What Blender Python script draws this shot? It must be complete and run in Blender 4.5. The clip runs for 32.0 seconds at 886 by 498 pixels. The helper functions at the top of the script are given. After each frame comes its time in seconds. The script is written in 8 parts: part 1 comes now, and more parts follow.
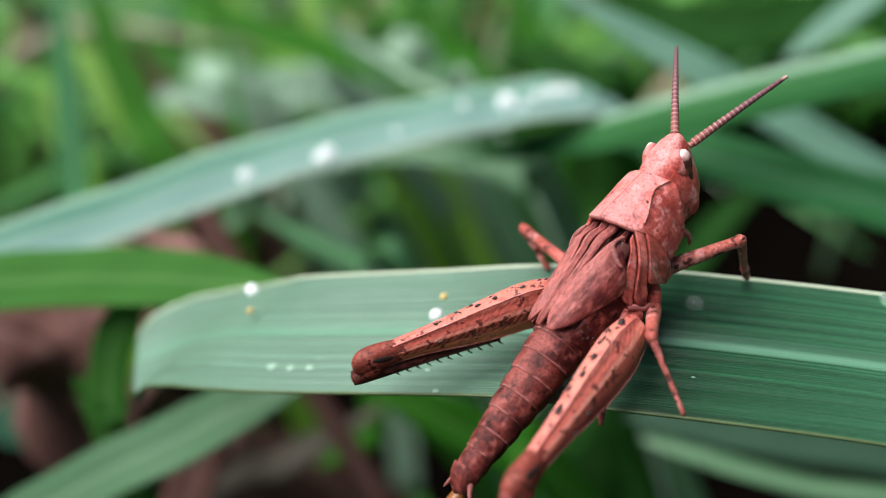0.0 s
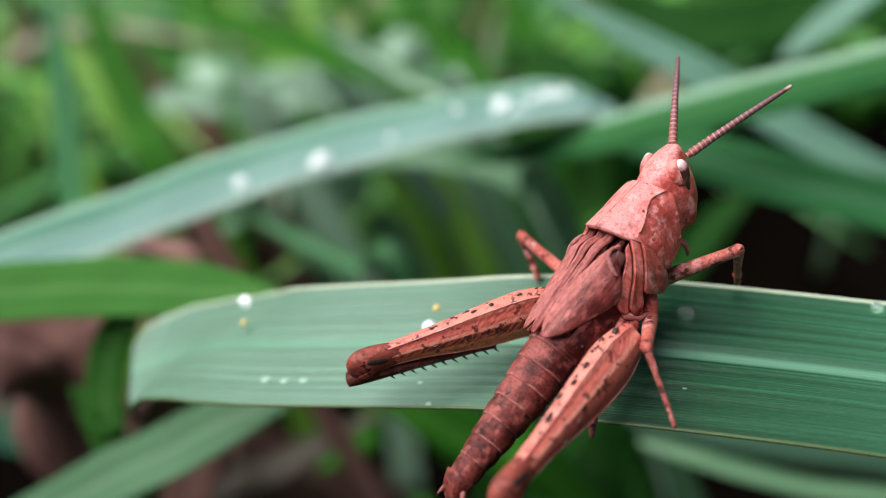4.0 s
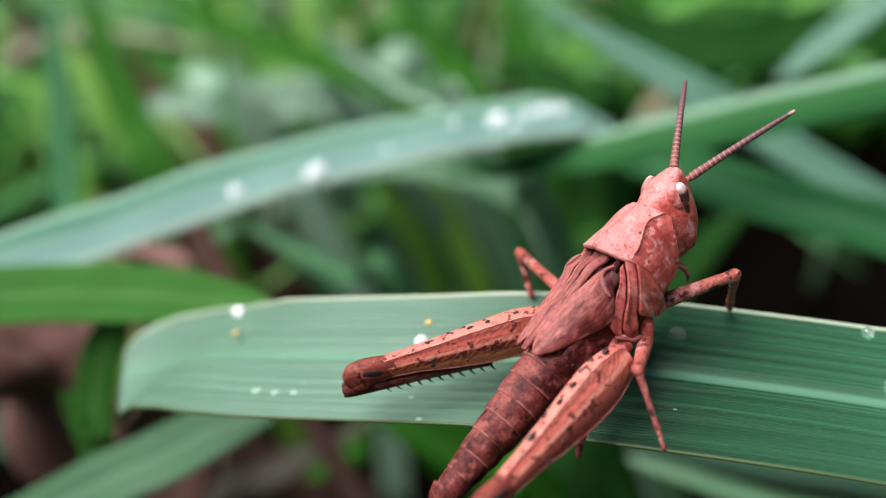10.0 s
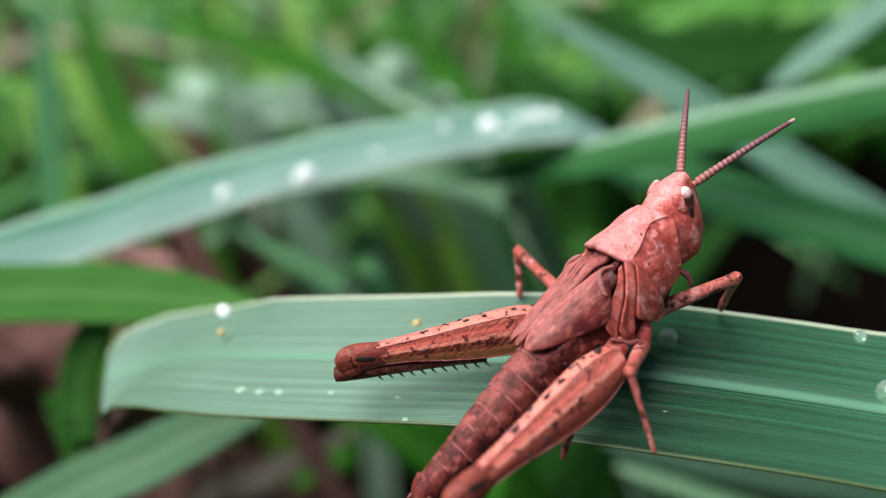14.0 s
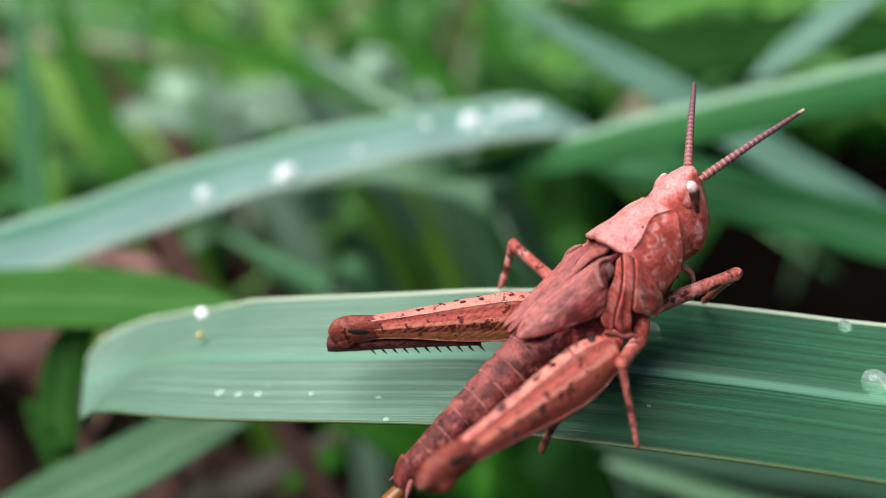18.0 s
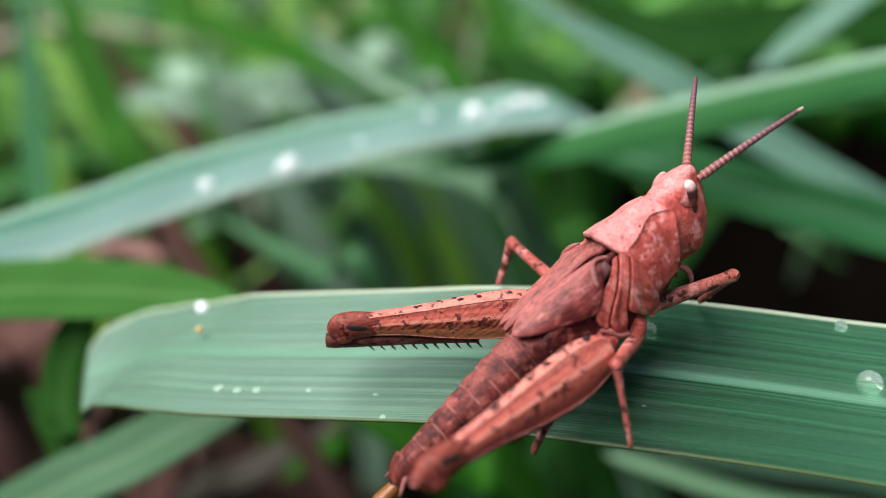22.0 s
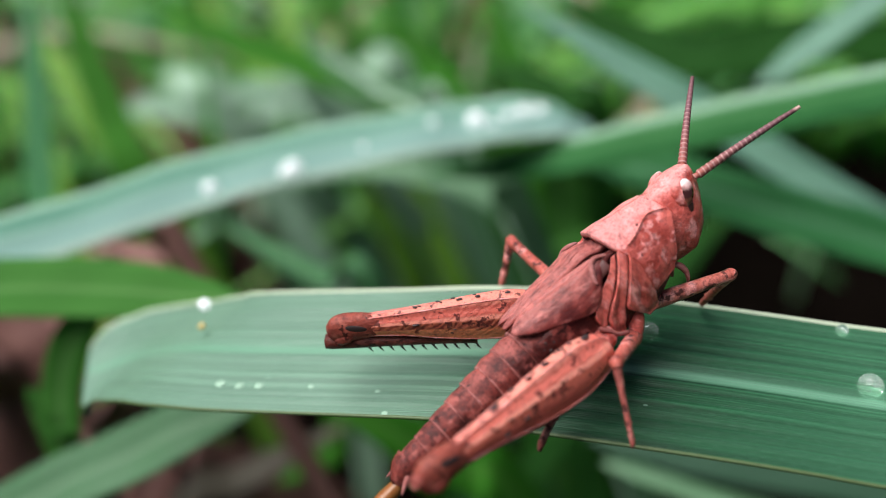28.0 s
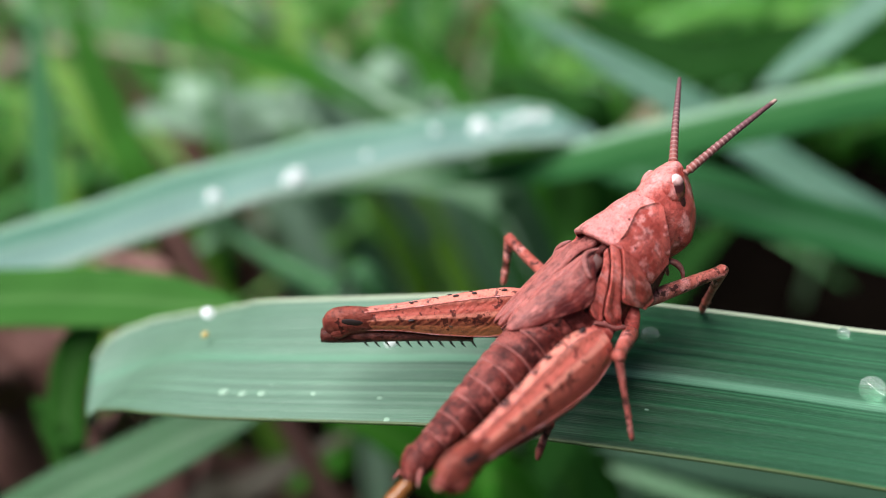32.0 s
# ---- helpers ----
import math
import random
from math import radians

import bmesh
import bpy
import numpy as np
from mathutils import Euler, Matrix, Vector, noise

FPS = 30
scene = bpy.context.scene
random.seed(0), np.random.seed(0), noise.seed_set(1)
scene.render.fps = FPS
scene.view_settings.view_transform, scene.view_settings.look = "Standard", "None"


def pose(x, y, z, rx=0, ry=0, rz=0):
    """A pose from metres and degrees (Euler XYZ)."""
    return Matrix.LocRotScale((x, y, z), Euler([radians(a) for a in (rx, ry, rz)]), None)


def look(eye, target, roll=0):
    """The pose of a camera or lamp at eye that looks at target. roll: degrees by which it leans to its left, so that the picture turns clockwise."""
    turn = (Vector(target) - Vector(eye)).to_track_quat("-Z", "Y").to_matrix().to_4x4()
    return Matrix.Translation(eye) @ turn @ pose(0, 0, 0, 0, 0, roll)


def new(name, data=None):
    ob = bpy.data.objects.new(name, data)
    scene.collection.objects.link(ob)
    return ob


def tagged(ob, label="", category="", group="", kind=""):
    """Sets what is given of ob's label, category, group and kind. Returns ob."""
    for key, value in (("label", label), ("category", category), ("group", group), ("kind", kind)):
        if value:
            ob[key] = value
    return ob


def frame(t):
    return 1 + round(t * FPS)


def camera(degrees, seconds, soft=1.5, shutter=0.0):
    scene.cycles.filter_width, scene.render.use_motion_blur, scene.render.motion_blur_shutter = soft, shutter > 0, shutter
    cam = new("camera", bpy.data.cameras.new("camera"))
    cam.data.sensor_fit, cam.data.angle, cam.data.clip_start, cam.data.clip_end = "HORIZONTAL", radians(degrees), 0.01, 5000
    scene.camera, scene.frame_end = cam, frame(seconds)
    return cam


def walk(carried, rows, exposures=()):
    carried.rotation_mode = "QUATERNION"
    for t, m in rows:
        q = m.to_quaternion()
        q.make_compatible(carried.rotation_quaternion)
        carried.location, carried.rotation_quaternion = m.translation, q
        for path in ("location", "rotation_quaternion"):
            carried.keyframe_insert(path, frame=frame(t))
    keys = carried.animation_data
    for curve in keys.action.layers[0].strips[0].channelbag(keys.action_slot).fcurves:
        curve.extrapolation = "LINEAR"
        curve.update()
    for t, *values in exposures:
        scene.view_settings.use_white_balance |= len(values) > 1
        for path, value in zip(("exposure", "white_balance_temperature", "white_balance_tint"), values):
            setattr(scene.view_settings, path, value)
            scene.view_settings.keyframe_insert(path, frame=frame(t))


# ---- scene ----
MM = 0.001

# ---- camera and its path ----
cam = camera(45, 32.0, soft=0.85)
cam.data.dof.use_dof = True
cam.data.dof.focus_distance = 0.0458
cam.data.dof.aperture_fstop = 26.0
walk(cam, [
    (0, pose(-0.000000, -0.000000, 0.180000, 55.00, 0.00, 0.00)), (0.5, pose(0.000334, 0.000243, 0.180188, 54.68, 0.27, 0.21)),
    (1, pose(0.000400, 0.000307, 0.180233, 54.64, 0.25, 0.28)), (1.5, pose(0.000285, 0.000223, 0.180235, 54.76, 0.14, 0.19)),
    (2, pose(0.000278, 0.000183, 0.180273, 54.80, -0.00, 0.25)), (2.5, pose(0.000293, 0.000176, 0.180394, 54.72, -0.11, 0.37)),
    (3, pose(0.000456, 0.000287, 0.180509, 54.58, -0.06, 0.54)), (3.5, pose(0.000508, 0.000343, 0.180679, 54.66, 0.37, 0.12)),
    (5.5, pose(-0.000025, 0.000402, 0.180734, 55.03, 0.14, -0.85)), (6, pose(-0.000044, 0.000370, 0.180702, 55.13, 0.01, -0.81)),
    (6.5, pose(-0.000070, 0.000310, 0.180642, 55.32, -0.07, -0.84)), (7, pose(-0.000058, 0.000187, 0.180546, 55.62, -0.08, -0.84)),
    (7.5, pose(0.000007, 0.000202, 0.180644, 55.55, -0.20, -0.67)), (8, pose(0.000156, 0.000242, 0.180771, 55.42, -0.35, -0.32)),
    (8.5, pose(0.000217, 0.000360, 0.180853, 55.30, -0.45, -0.21)), (9, pose(0.000266, 0.000428, 0.180910, 55.25, -0.59, -0.09)),
    (9.5, pose(0.000310, 0.000431, 0.180903, 55.32, -0.70, 0.01)), (10, pose(0.000368, 0.000449, 0.180972, 55.29, -0.78, 0.12)),
    (10.5, pose(0.000424, 0.000441, 0.180971, 55.31, -0.96, 0.32)), (11, pose(0.000555, 0.000493, 0.180924, 55.31, -1.08, 0.55)),
    (11.5, pose(0.000546, 0.000521, 0.180873, 55.34, -1.22, 0.57)), (12, pose(0.000522, 0.000473, 0.180676, 55.57, -1.40, 0.59)),
    (12.5, pose(0.000495, 0.000411, 0.180500, 55.77, -1.50, 0.51)), (13, pose(0.000605, 0.000502, 0.180409, 55.72, -1.58, 0.65)),
    (13.5, pose(0.000593, 0.000633, 0.180384, 55.64, -1.55, 0.43)), (14, pose(0.000476, 0.000624, 0.180074, 55.95, -1.57, 0.05)),
    (14.5, pose(0.000456, 0.000715, 0.179936, 55.90, -1.79, 0.03)), (16.5, pose(0.000825, 0.001151, 0.179899, 55.46, -1.48, -0.40)),
    (17, pose(0.000761, 0.000902, 0.179493, 56.20, -1.20, -0.89)), (17.5, pose(0.000798, 0.000915, 0.179432, 56.29, -1.11, -1.05)),
    (18, pose(0.000952, 0.001112, 0.179608, 55.93, -1.01, -1.04)), (18.5, pose(0.001024, 0.001227, 0.179798, 55.58, -1.12, -0.89)),
    (19, pose(0.000926, 0.001235, 0.179889, 55.49, -1.17, -1.06)), (19.5, pose(0.000962, 0.001245, 0.179870, 55.53, -1.10, -1.13)),
    (20, pose(0.001005, 0.001180, 0.179819, 55.67, -1.08, -1.10)), (20.5, pose(0.001077, 0.001216, 0.179966, 55.43, -1.16, -0.91)),
    (21, pose(0.001358, 0.001427, 0.180225, 54.96, -1.06, -0.58)), (21.5, pose(0.001404, 0.001469, 0.180288, 54.88, -1.08, -0.50)),
    (22, pose(0.001394, 0.001399, 0.180275, 55.00, -1.02, -0.56)), (22.5, pose(0.001435, 0.001383, 0.180303, 55.01, -0.98, -0.52)),
    (23, pose(0.001690, 0.001420, 0.180332, 54.92, -0.87, -0.21)), (23.5, pose(0.001713, 0.001415, 0.180387, 54.82, -0.95, -0.07)),
    (24, pose(0.001819, 0.001442, 0.180480, 54.60, -1.07, 0.24)), (24.5, pose(0.001744, 0.001351, 0.180441, 54.66, -1.24, 0.30)),
    (25, pose(0.001603, 0.001242, 0.180285, 54.89, -1.36, 0.17)), (25.5, pose(0.001474, 0.001214, 0.180242, 54.98, -1.45, 0.06)),
    (27.5, pose(0.001237, 0.000910, 0.179907, 55.56, -1.66, -0.11)), (28, pose(0.001126, 0.000758, 0.179710, 55.86, -1.81, -0.15)),
    (28.5, pose(0.001061, 0.000601, 0.179614, 56.10, -1.82, -0.21)), (29, pose(0.001065, 0.000563, 0.179624, 56.09, -1.91, -0.08)),
    (29.5, pose(0.001077, 0.000597, 0.179636, 56.02, -2.01, 0.04)), (30, pose(0.001143, 0.000537, 0.179523, 56.16, -1.99, 0.11)),
    (30.5, pose(0.001172, 0.000458, 0.179263, 56.60, -1.84, -0.03)), (31, pose(0.001332, 0.000351, 0.179205, 56.84, -1.64, 0.11)),
    (31.5, pose(0.001437, 0.000490, 0.179540, 56.57, -1.20, -0.06)), (32, pose(0.001434, 0.000592, 0.179767, 56.27, -1.17, -0.10)),
], exposures=[(0.0, 0.36), (32.0, 0.36)])

# ---- world and light: bright overcast sky ----
world = bpy.data.worlds.new("overcast_sky")
scene.world = world
world.use_nodes = True
wn = world.node_tree.nodes
sky = wn.new("ShaderNodeTexSky")
sky.sky_type, sky.sun_disc = "NISHITA", False
sky.sun_elevation, sky.sun_rotation = radians(61), radians(-95)
sky.dust_density, sky.air_density = 4.0, 1.0
wn["Background"].inputs[1].default_value = 0.037
world.node_tree.links.new(sky.outputs[0], wn["Background"].inputs[0])

sun_data = bpy.data.lights.new("sun", "SUN")
sun_data.energy, sun_data.angle, sun_data.color = 4.9, radians(58), (1.0, 0.985, 0.99)
sun = new("sun", sun_data)
sun.matrix_world = look((-0.46, 0.0, 1.0), (0.0, 0.04, 0.15))


# ---- materials ----
class Tree:
    """A small writer of node materials."""

    def __init__(self, name):
        self.m = bpy.data.materials.new(name)
        self.m.use_nodes = True
        self.t = self.m.node_tree
        self.p = self.t.nodes["Principled BSDF"]
        self.out = self.t.nodes["Material Output"]

    def node(self, kind, **inputs):
        n = self.t.nodes.new("ShaderNode" + kind)
        for key, value in inputs.items():
            self.put(n.inputs[int(key[1:]) if key[0] == "i" and key[1:].isdigit() else key.replace("_", " ")], value)
        return n

    def put(self, socket, value):
        if isinstance(value, bpy.types.NodeSocket):
            self.t.links.new(value, socket)
        else:
            socket.default_value = value

    def coords(self, which, scale):
        tc = self.t.nodes.new("ShaderNodeTexCoord")
        mp = self.node("Mapping", Vector=tc.outputs[which])
        mp.inputs["Scale"].default_value = scale
        return mp.outputs[0]

    def noise(self, vec, scale, detail=4.0, rough=0.6):
        return self.node("TexNoise", Vector=vec, Scale=scale, Detail=detail, Roughness=rough).outputs[0]

    def ramp(self, fac, *stops):
        n = self.node("ValToRGB", i0=fac)
        el = n.color_ramp.elements
        while len(el) < len(stops):
            el.new(0.5)
        for e, (pos, col) in zip(el, stops):
            e.position, e.color = pos, (*col, 1.0) if len(col) == 3 else col
        return n.outputs[0]

    def mix(self, fac, a, b, how="MIX"):
        n = self.t.nodes.new("ShaderNodeMix")
        n.data_type, n.blend_type = "RGBA", how
        self.put(n.inputs[0], fac)
        for k, v in ((6, a), (7, b)):
            self.put(n.inputs[k], (*v, 1.0) if isinstance(v, tuple) and len(v) == 3 else v)
        return n.outputs[2]

    def math(self, how, a, b=0.0, c=0.0):
        n = self.t.nodes.new("ShaderNodeMath")
        n.operation = how
        for k, v in enumerate((a, b, c)):
            self.put(n.inputs[k], v)
        return n.outputs[0]

    def bump(self, height, distance, strength=1.0):
        b = self.node("Bump", Height=height, Strength=strength, Distance=distance)
        self.t.links.new(b.outputs[0], self.p.inputs["Normal"])
        return b

    def set(self, **kw):
        for key, value in kw.items():
            socket = self.p.inputs[key.replace("_", " ")]
            self.put(socket, (*value, 1.0) if socket.type == "RGBA" and isinstance(value, tuple) and len(value) == 3 else value)
        return self.m


BLACK, WHITE = (0.0, 0.0, 0.0), (1.0, 1.0, 1.0)


def chitin(name, pale, light, mid, dark, speck=0.66, speck_scale=3.2, grain=(1, 1, 1), rough=0.42, relief=0.04, back=None, mottle=0.35, toplight=0.48):
    """Mottled insect cuticle: broad smudges, pale patches, fine grain and a few dark specks. back: height above which
    skylight on the upper side is painted pale.
    """
    pale, light, mid, dark = ((min(0.9, r * 1.1), g * 0.95, b * 1.03) for r, g, b in (pale, light, mid, dark))
    t = Tree(name)
    co = t.coords("Object", tuple(1000.0 * g for g in grain))
    broad = t.noise(co, 0.55, 3.0, 0.5)
    blotch = t.noise(co, 1.3, 5.0, 0.6)
    fine = t.noise(co, 6.5, 4.0, 0.65)
    patch = t.noise(co, 1.9, 4.0, 0.55)
    col = t.mix(t.ramp(blotch, (0.4, BLACK), (0.58, WHITE)), mid, light)
    col = t.mix(t.ramp(broad, (0.36, (0.55, 0.55, 0.55)), (0.5, BLACK)), col, mid)
    col = t.mix(t.ramp(patch, (0.53, BLACK), (0.66, (0.75, 0.75, 0.75))), col, pale)
    # sky sheen on upper surfaces, painted in as pale colour by height
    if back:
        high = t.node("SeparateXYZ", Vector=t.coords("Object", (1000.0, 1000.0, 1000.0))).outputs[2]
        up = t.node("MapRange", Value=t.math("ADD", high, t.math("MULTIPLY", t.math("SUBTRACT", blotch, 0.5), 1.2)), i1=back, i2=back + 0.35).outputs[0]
        col = t.mix(t.math("MULTIPLY", up, toplight), col, pale)
    col = t.mix(t.math("MULTIPLY", t.ramp(fine, (0.36, WHITE), (0.52, BLACK)), mottle), col, dark)
    smudge = t.noise(co, 1.2, 6.0, 0.75)
    col = t.mix(t.ramp(smudge, (0.55, BLACK), (0.68, (0.7, 0.7, 0.7))), col, dark)
    spots = t.noise(co, speck_scale, 3.0, 0.55)
    col = t.mix(t.ramp(spots, (speck, BLACK), (speck + 0.05, (0.85, 0.85, 0.85))), col, tuple(c * 0.4 for c in dark))
    wrinkle = t.noise(co, 2.6, 6.0, 0.7)
    t.bump(t.math("ADD", t.math("MULTIPLY", fine, 0.6), t.math("ADD", blotch, t.math("MULTIPLY", wrinkle, 2.0))), relief * MM)
    return t.set(Base_Color=col, Roughness=t.math("ADD", rough - 0.1, t.math("MULTIPLY", fine, 0.25)), Specular_IOR_Level=0.22,
                 Subsurface_Weight=0.08, Subsurface_Radius=(0.0006, 0.0002, 0.0001))


# rose, brown and wing chitin carry skylit tops in their colour
ROSE = chitin("rose_chitin", (0.86, 0.41, 0.36), (0.58, 0.145, 0.11), (0.37, 0.066, 0.047), (0.1, 0.02, 0.022), speck=0.67, relief=0.045, rough=0.34, back=1.4, mottle=0.42, toplight=0.62)
FLANK = chitin("flank_chitin", (0.86, 0.42, 0.36), (0.64, 0.18, 0.135), (0.43, 0.088, 0.064), (0.08, 0.017, 0.016), speck=0.68, grain=(1, 1, 0.4), rough=0.34, mottle=0.45)
BELLY = chitin("brown_chitin", (0.36, 0.115, 0.09), (0.18, 0.04, 0.03), (0.055, 0.011, 0.009), (0.013, 0.004, 0.004), speck=0.64, speck_scale=2.4, back=0.8, toplight=0.62, mottle=0.6)
GLOOM = chitin("dark_red_chitin", (0.26, 0.09, 0.075), (0.13, 0.03, 0.024), (0.06, 0.013, 0.01), (0.02, 0.006, 0.005), speck=0.62, speck_scale=2.4)
RING = chitin("ring_chitin", (0.48, 0.25, 0.22), (0.36, 0.15, 0.125), (0.26, 0.095, 0.078), (0.12, 0.04, 0.036), speck=0.75)
WING = chitin("wing_chitin", (0.5, 0.185, 0.15), (0.21, 0.046, 0.036), (0.075, 0.015, 0.014), (0.022, 0.006, 0.008), speck=0.67, grain=(0.5, 1, 1), relief=0.03, back=1.3, rough=0.36, mottle=0.42, toplight=0.6)
SHIN_DARK = chitin("dark_shin_chitin", (0.2, 0.07, 0.05), (0.11, 0.03, 0.022), (0.05, 0.013, 0.01), (0.02, 0.006, 0.005), speck=0.6)


def thigh_chitin(name, low, field, ridge, high):
    """A jumping leg's thigh: lengthwise bands of colour that narrow with it, a mottled field between, and slanting marks."""
    t = Tree(name)
    co = t.coords("Object", (1000.0, 1000.0, 1000.0))
    xyz = t.node("SeparateXYZ", Vector=co)
    x, z = xyz.outputs[0], xyz.outputs[2]
    at = t.math("DIVIDE", z, t.math("SUBTRACT", 1.28, t.math("MULTIPLY", x, 0.088)))
    wobble = t.noise(co, 1.6, 4.0, 0.6)
    at = t.math("ADD", at, t.math("MULTIPLY", t.math("SUBTRACT", wobble, 0.5), 0.22))
    at = t.node("MapRange", Value=at, i1=-1.0, i2=1.0).outputs[0]
    blotch, fine = t.noise(co, 2.2, 5.0, 0.65), t.noise(co, 7.0, 4.0, 0.65)
    comb = t.node("TexWave", Vector=t.node("Mapping", Vector=co, Rotation=(0.0, 0.9, 0.0)).outputs[0], Scale=1.1, Distortion=9.0, Detail=4.0).outputs["Fac"]
    mid = t.mix(t.math("MULTIPLY", t.ramp(t.math("ADD", t.math("MULTIPLY", comb, 0.35), blotch), (0.5, BLACK), (0.85, WHITE)), 0.7), field, tuple(0.5 * (p + q) for p, q in zip(low, high)))
    col = t.mix(t.ramp(at, (0.36, BLACK), (0.42, WHITE)), low, mid)
    col = t.mix(t.ramp(at, (0.58, BLACK), (0.63, WHITE)), col, ridge)
    col = t.mix(t.ramp(at, (0.68, BLACK), (0.74, WHITE)), col, high)
    col = t.mix(t.ramp(at, (0.9, BLACK), (0.97, (0.8, 0.8, 0.8))), col, ridge)
    dark = (0.06, 0.014, 0.014)
    col = t.mix(t.ramp(t.noise(co, 1.5, 5.0, 0.7), (0.54, BLACK), (0.7, (0.75, 0.75, 0.75))), col, tuple(0.45 * c for c in high))
    col = t.mix(t.math("MULTIPLY", t.ramp(fine, (0.36, WHITE), (0.5, BLACK)), 0.25), col, dark)
    col = t.mix(t.ramp(t.noise(co, 2.6, 3.0, 0.55), (0.59, BLACK), (0.64, (0.85, 0.85, 0.85))), col, dark)
    t.bump(t.math("ADD", fine, t.math("ADD", blotch, t.math("MULTIPLY", comb, 0.3))), 0.03 * MM)
    return t.set(Base_Color=col, Roughness=t.math("ADD", 0.28, t.math("MULTIPLY", fine, 0.25)), Specular_IOR_Level=0.22,
                 Subsurface_Weight=0.08, Subsurface_Radius=(0.0006, 0.0002, 0.0001))


THIGH_INNER = thigh_chitin("inner_thigh_chitin", (0.82, 0.25, 0.12), (0.17, 0.034, 0.025), (0.74, 0.25, 0.185), (0.54, 0.12, 0.09))
THIGH_OUTER = thigh_chitin("outer_thigh_chitin", (0.5, 0.1, 0.075), (0.58, 0.135, 0.095), (0.8, 0.29, 0.22), (0.62, 0.15, 0.115))
SHIN = chitin("shin_chitin", (0.58, 0.27, 0.22), (0.42, 0.13, 0.1), (0.25, 0.066, 0.05), (0.08, 0.022, 0.018), speck=0.58, speck_scale=3.0, mottle=0.6)
LEG = chitin("leg_chitin", (0.78, 0.4, 0.35), (0.58, 0.19, 0.14), (0.38, 0.095, 0.066), (0.07, 0.016, 0.014), speck=0.57, speck_scale=2.6, mottle=0.6)
KEEL = chitin("keel_chitin", (0.8, 0.45, 0.41), (0.68, 0.28, 0.23), (0.52, 0.17, 0.13), (0.2, 0.05, 0.04), speck=0.66, mottle=0.4)
KNEE = chitin("knee_chitin", (0.36, 0.12, 0.08), (0.28, 0.07, 0.045), (0.16, 0.036, 0.025), (0.05, 0.014, 0.012), speck=0.6)


def feeler_chitin():
    """Mauve rings with pale seams, rosy at the root and pale at the very tip (the root lies at the origin, the rings along x)."""
    t = Tree("feeler_chitin")
    co = t.coords("Object", (1000.0, 1000.0, 1000.0))
    x = t.node("SeparateXYZ", Vector=co).outputs[0]
    fine = t.noise(co, 6.0, 4.0, 0.65)
    body = t.ramp(t.node("MapRange", Value=x, i1=0.0, i2=5.1).outputs[0], (0.0, (0.34, 0.1, 0.08)), (0.3, (0.24, 0.085, 0.085)), (0.6, (0.17, 0.07, 0.085)), (0.955, (0.15, 0.065, 0.075)), (0.985, (0.5, 0.33, 0.28)))
    seam = t.math("ABSOLUTE", t.math("SUBTRACT", t.math("FRACT", t.math("MULTIPLY", x, 4.3)), 0.5))
    fade = t.node("MapRange", Value=x, i1=1.6, i2=4.0, i3=0.55, i4=0.12).outputs[0]
    col = t.mix(t.math("MULTIPLY", t.ramp(seam, (0.3, BLACK), (0.42, WHITE)), fade), body, (0.6, 0.36, 0.34))
    col = t.mix(t.math("MULTIPLY", t.ramp(fine, (0.36, WHITE), (0.52, BLACK)), 0.4), col, (0.07, 0.02, 0.025))
    t.bump(fine, 0.02 * MM)
    return t.set(Base_Color=col, Roughness=0.4, Specular_IOR_Level=0.3)


FEELER = feeler_chitin()


def plain(name, col, rough, **kw):
    t = Tree(name)
    co = t.coords("Object", (1000.0, 1000.0, 1000.0))
    n = t.noise(co, 3.0)
    t.bump(n, 0.02 * MM)
    return t.set(Base_Color=t.mix(n, tuple(c * 0.7 for c in col), tuple(min(1.0, c * 1.25) for c in col)), Roughness=rough, **kw)


HOLLOW_SHADE = plain("hollow_shade", (0.09, 0.024, 0.02), 0.5)
DARK_STREAK = plain("streak_chitin", (0.05, 0.013, 0.011), 0.45)
DARK = plain("dark_chitin", (0.025, 0.012, 0.012), 0.6)
AMBER = plain("amber_pellet", (0.24, 0.085, 0.02), 0.35, Specular_IOR_Level=0.6)
YELLOW = plain("yellow_grain", (0.6, 0.45, 0.16), 0.6)
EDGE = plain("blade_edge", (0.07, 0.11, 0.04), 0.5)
CHALK = plain("dried_residue", (0.27, 0.42, 0.31), 0.7)


def eye_material():
    """A smooth two-toned eye: milky above, dark brown below."""
    t = Tree("eye_two_toned")
    co = t.coords("Object", (1000.0, 1000.0, 1000.0))
    xyz = t.node("SeparateXYZ", Vector=co)
    tone = t.math("ADD", xyz.outputs[2], t.math("MULTIPLY", xyz.outputs[0], 0.45))
    tone = t.math("ADD", tone, t.math("MULTIPLY", t.noise(co, 3.0), 0.5))
    col = t.ramp(t.node("MapRange", Value=tone, i1=3.95, i2=5.15).outputs[0], (0.0, (0.3, 0.09, 0.07)), (0.2, (0.06, 0.016, 0.013)), (0.42, (0.05, 0.014, 0.012)), (0.6, (0.6, 0.33, 0.31)), (0.76, (0.84, 0.68, 0.66)))
    return t.set(Base_Color=col, Roughness=0.12, Specular_IOR_Level=0.6)


EYE = eye_material()


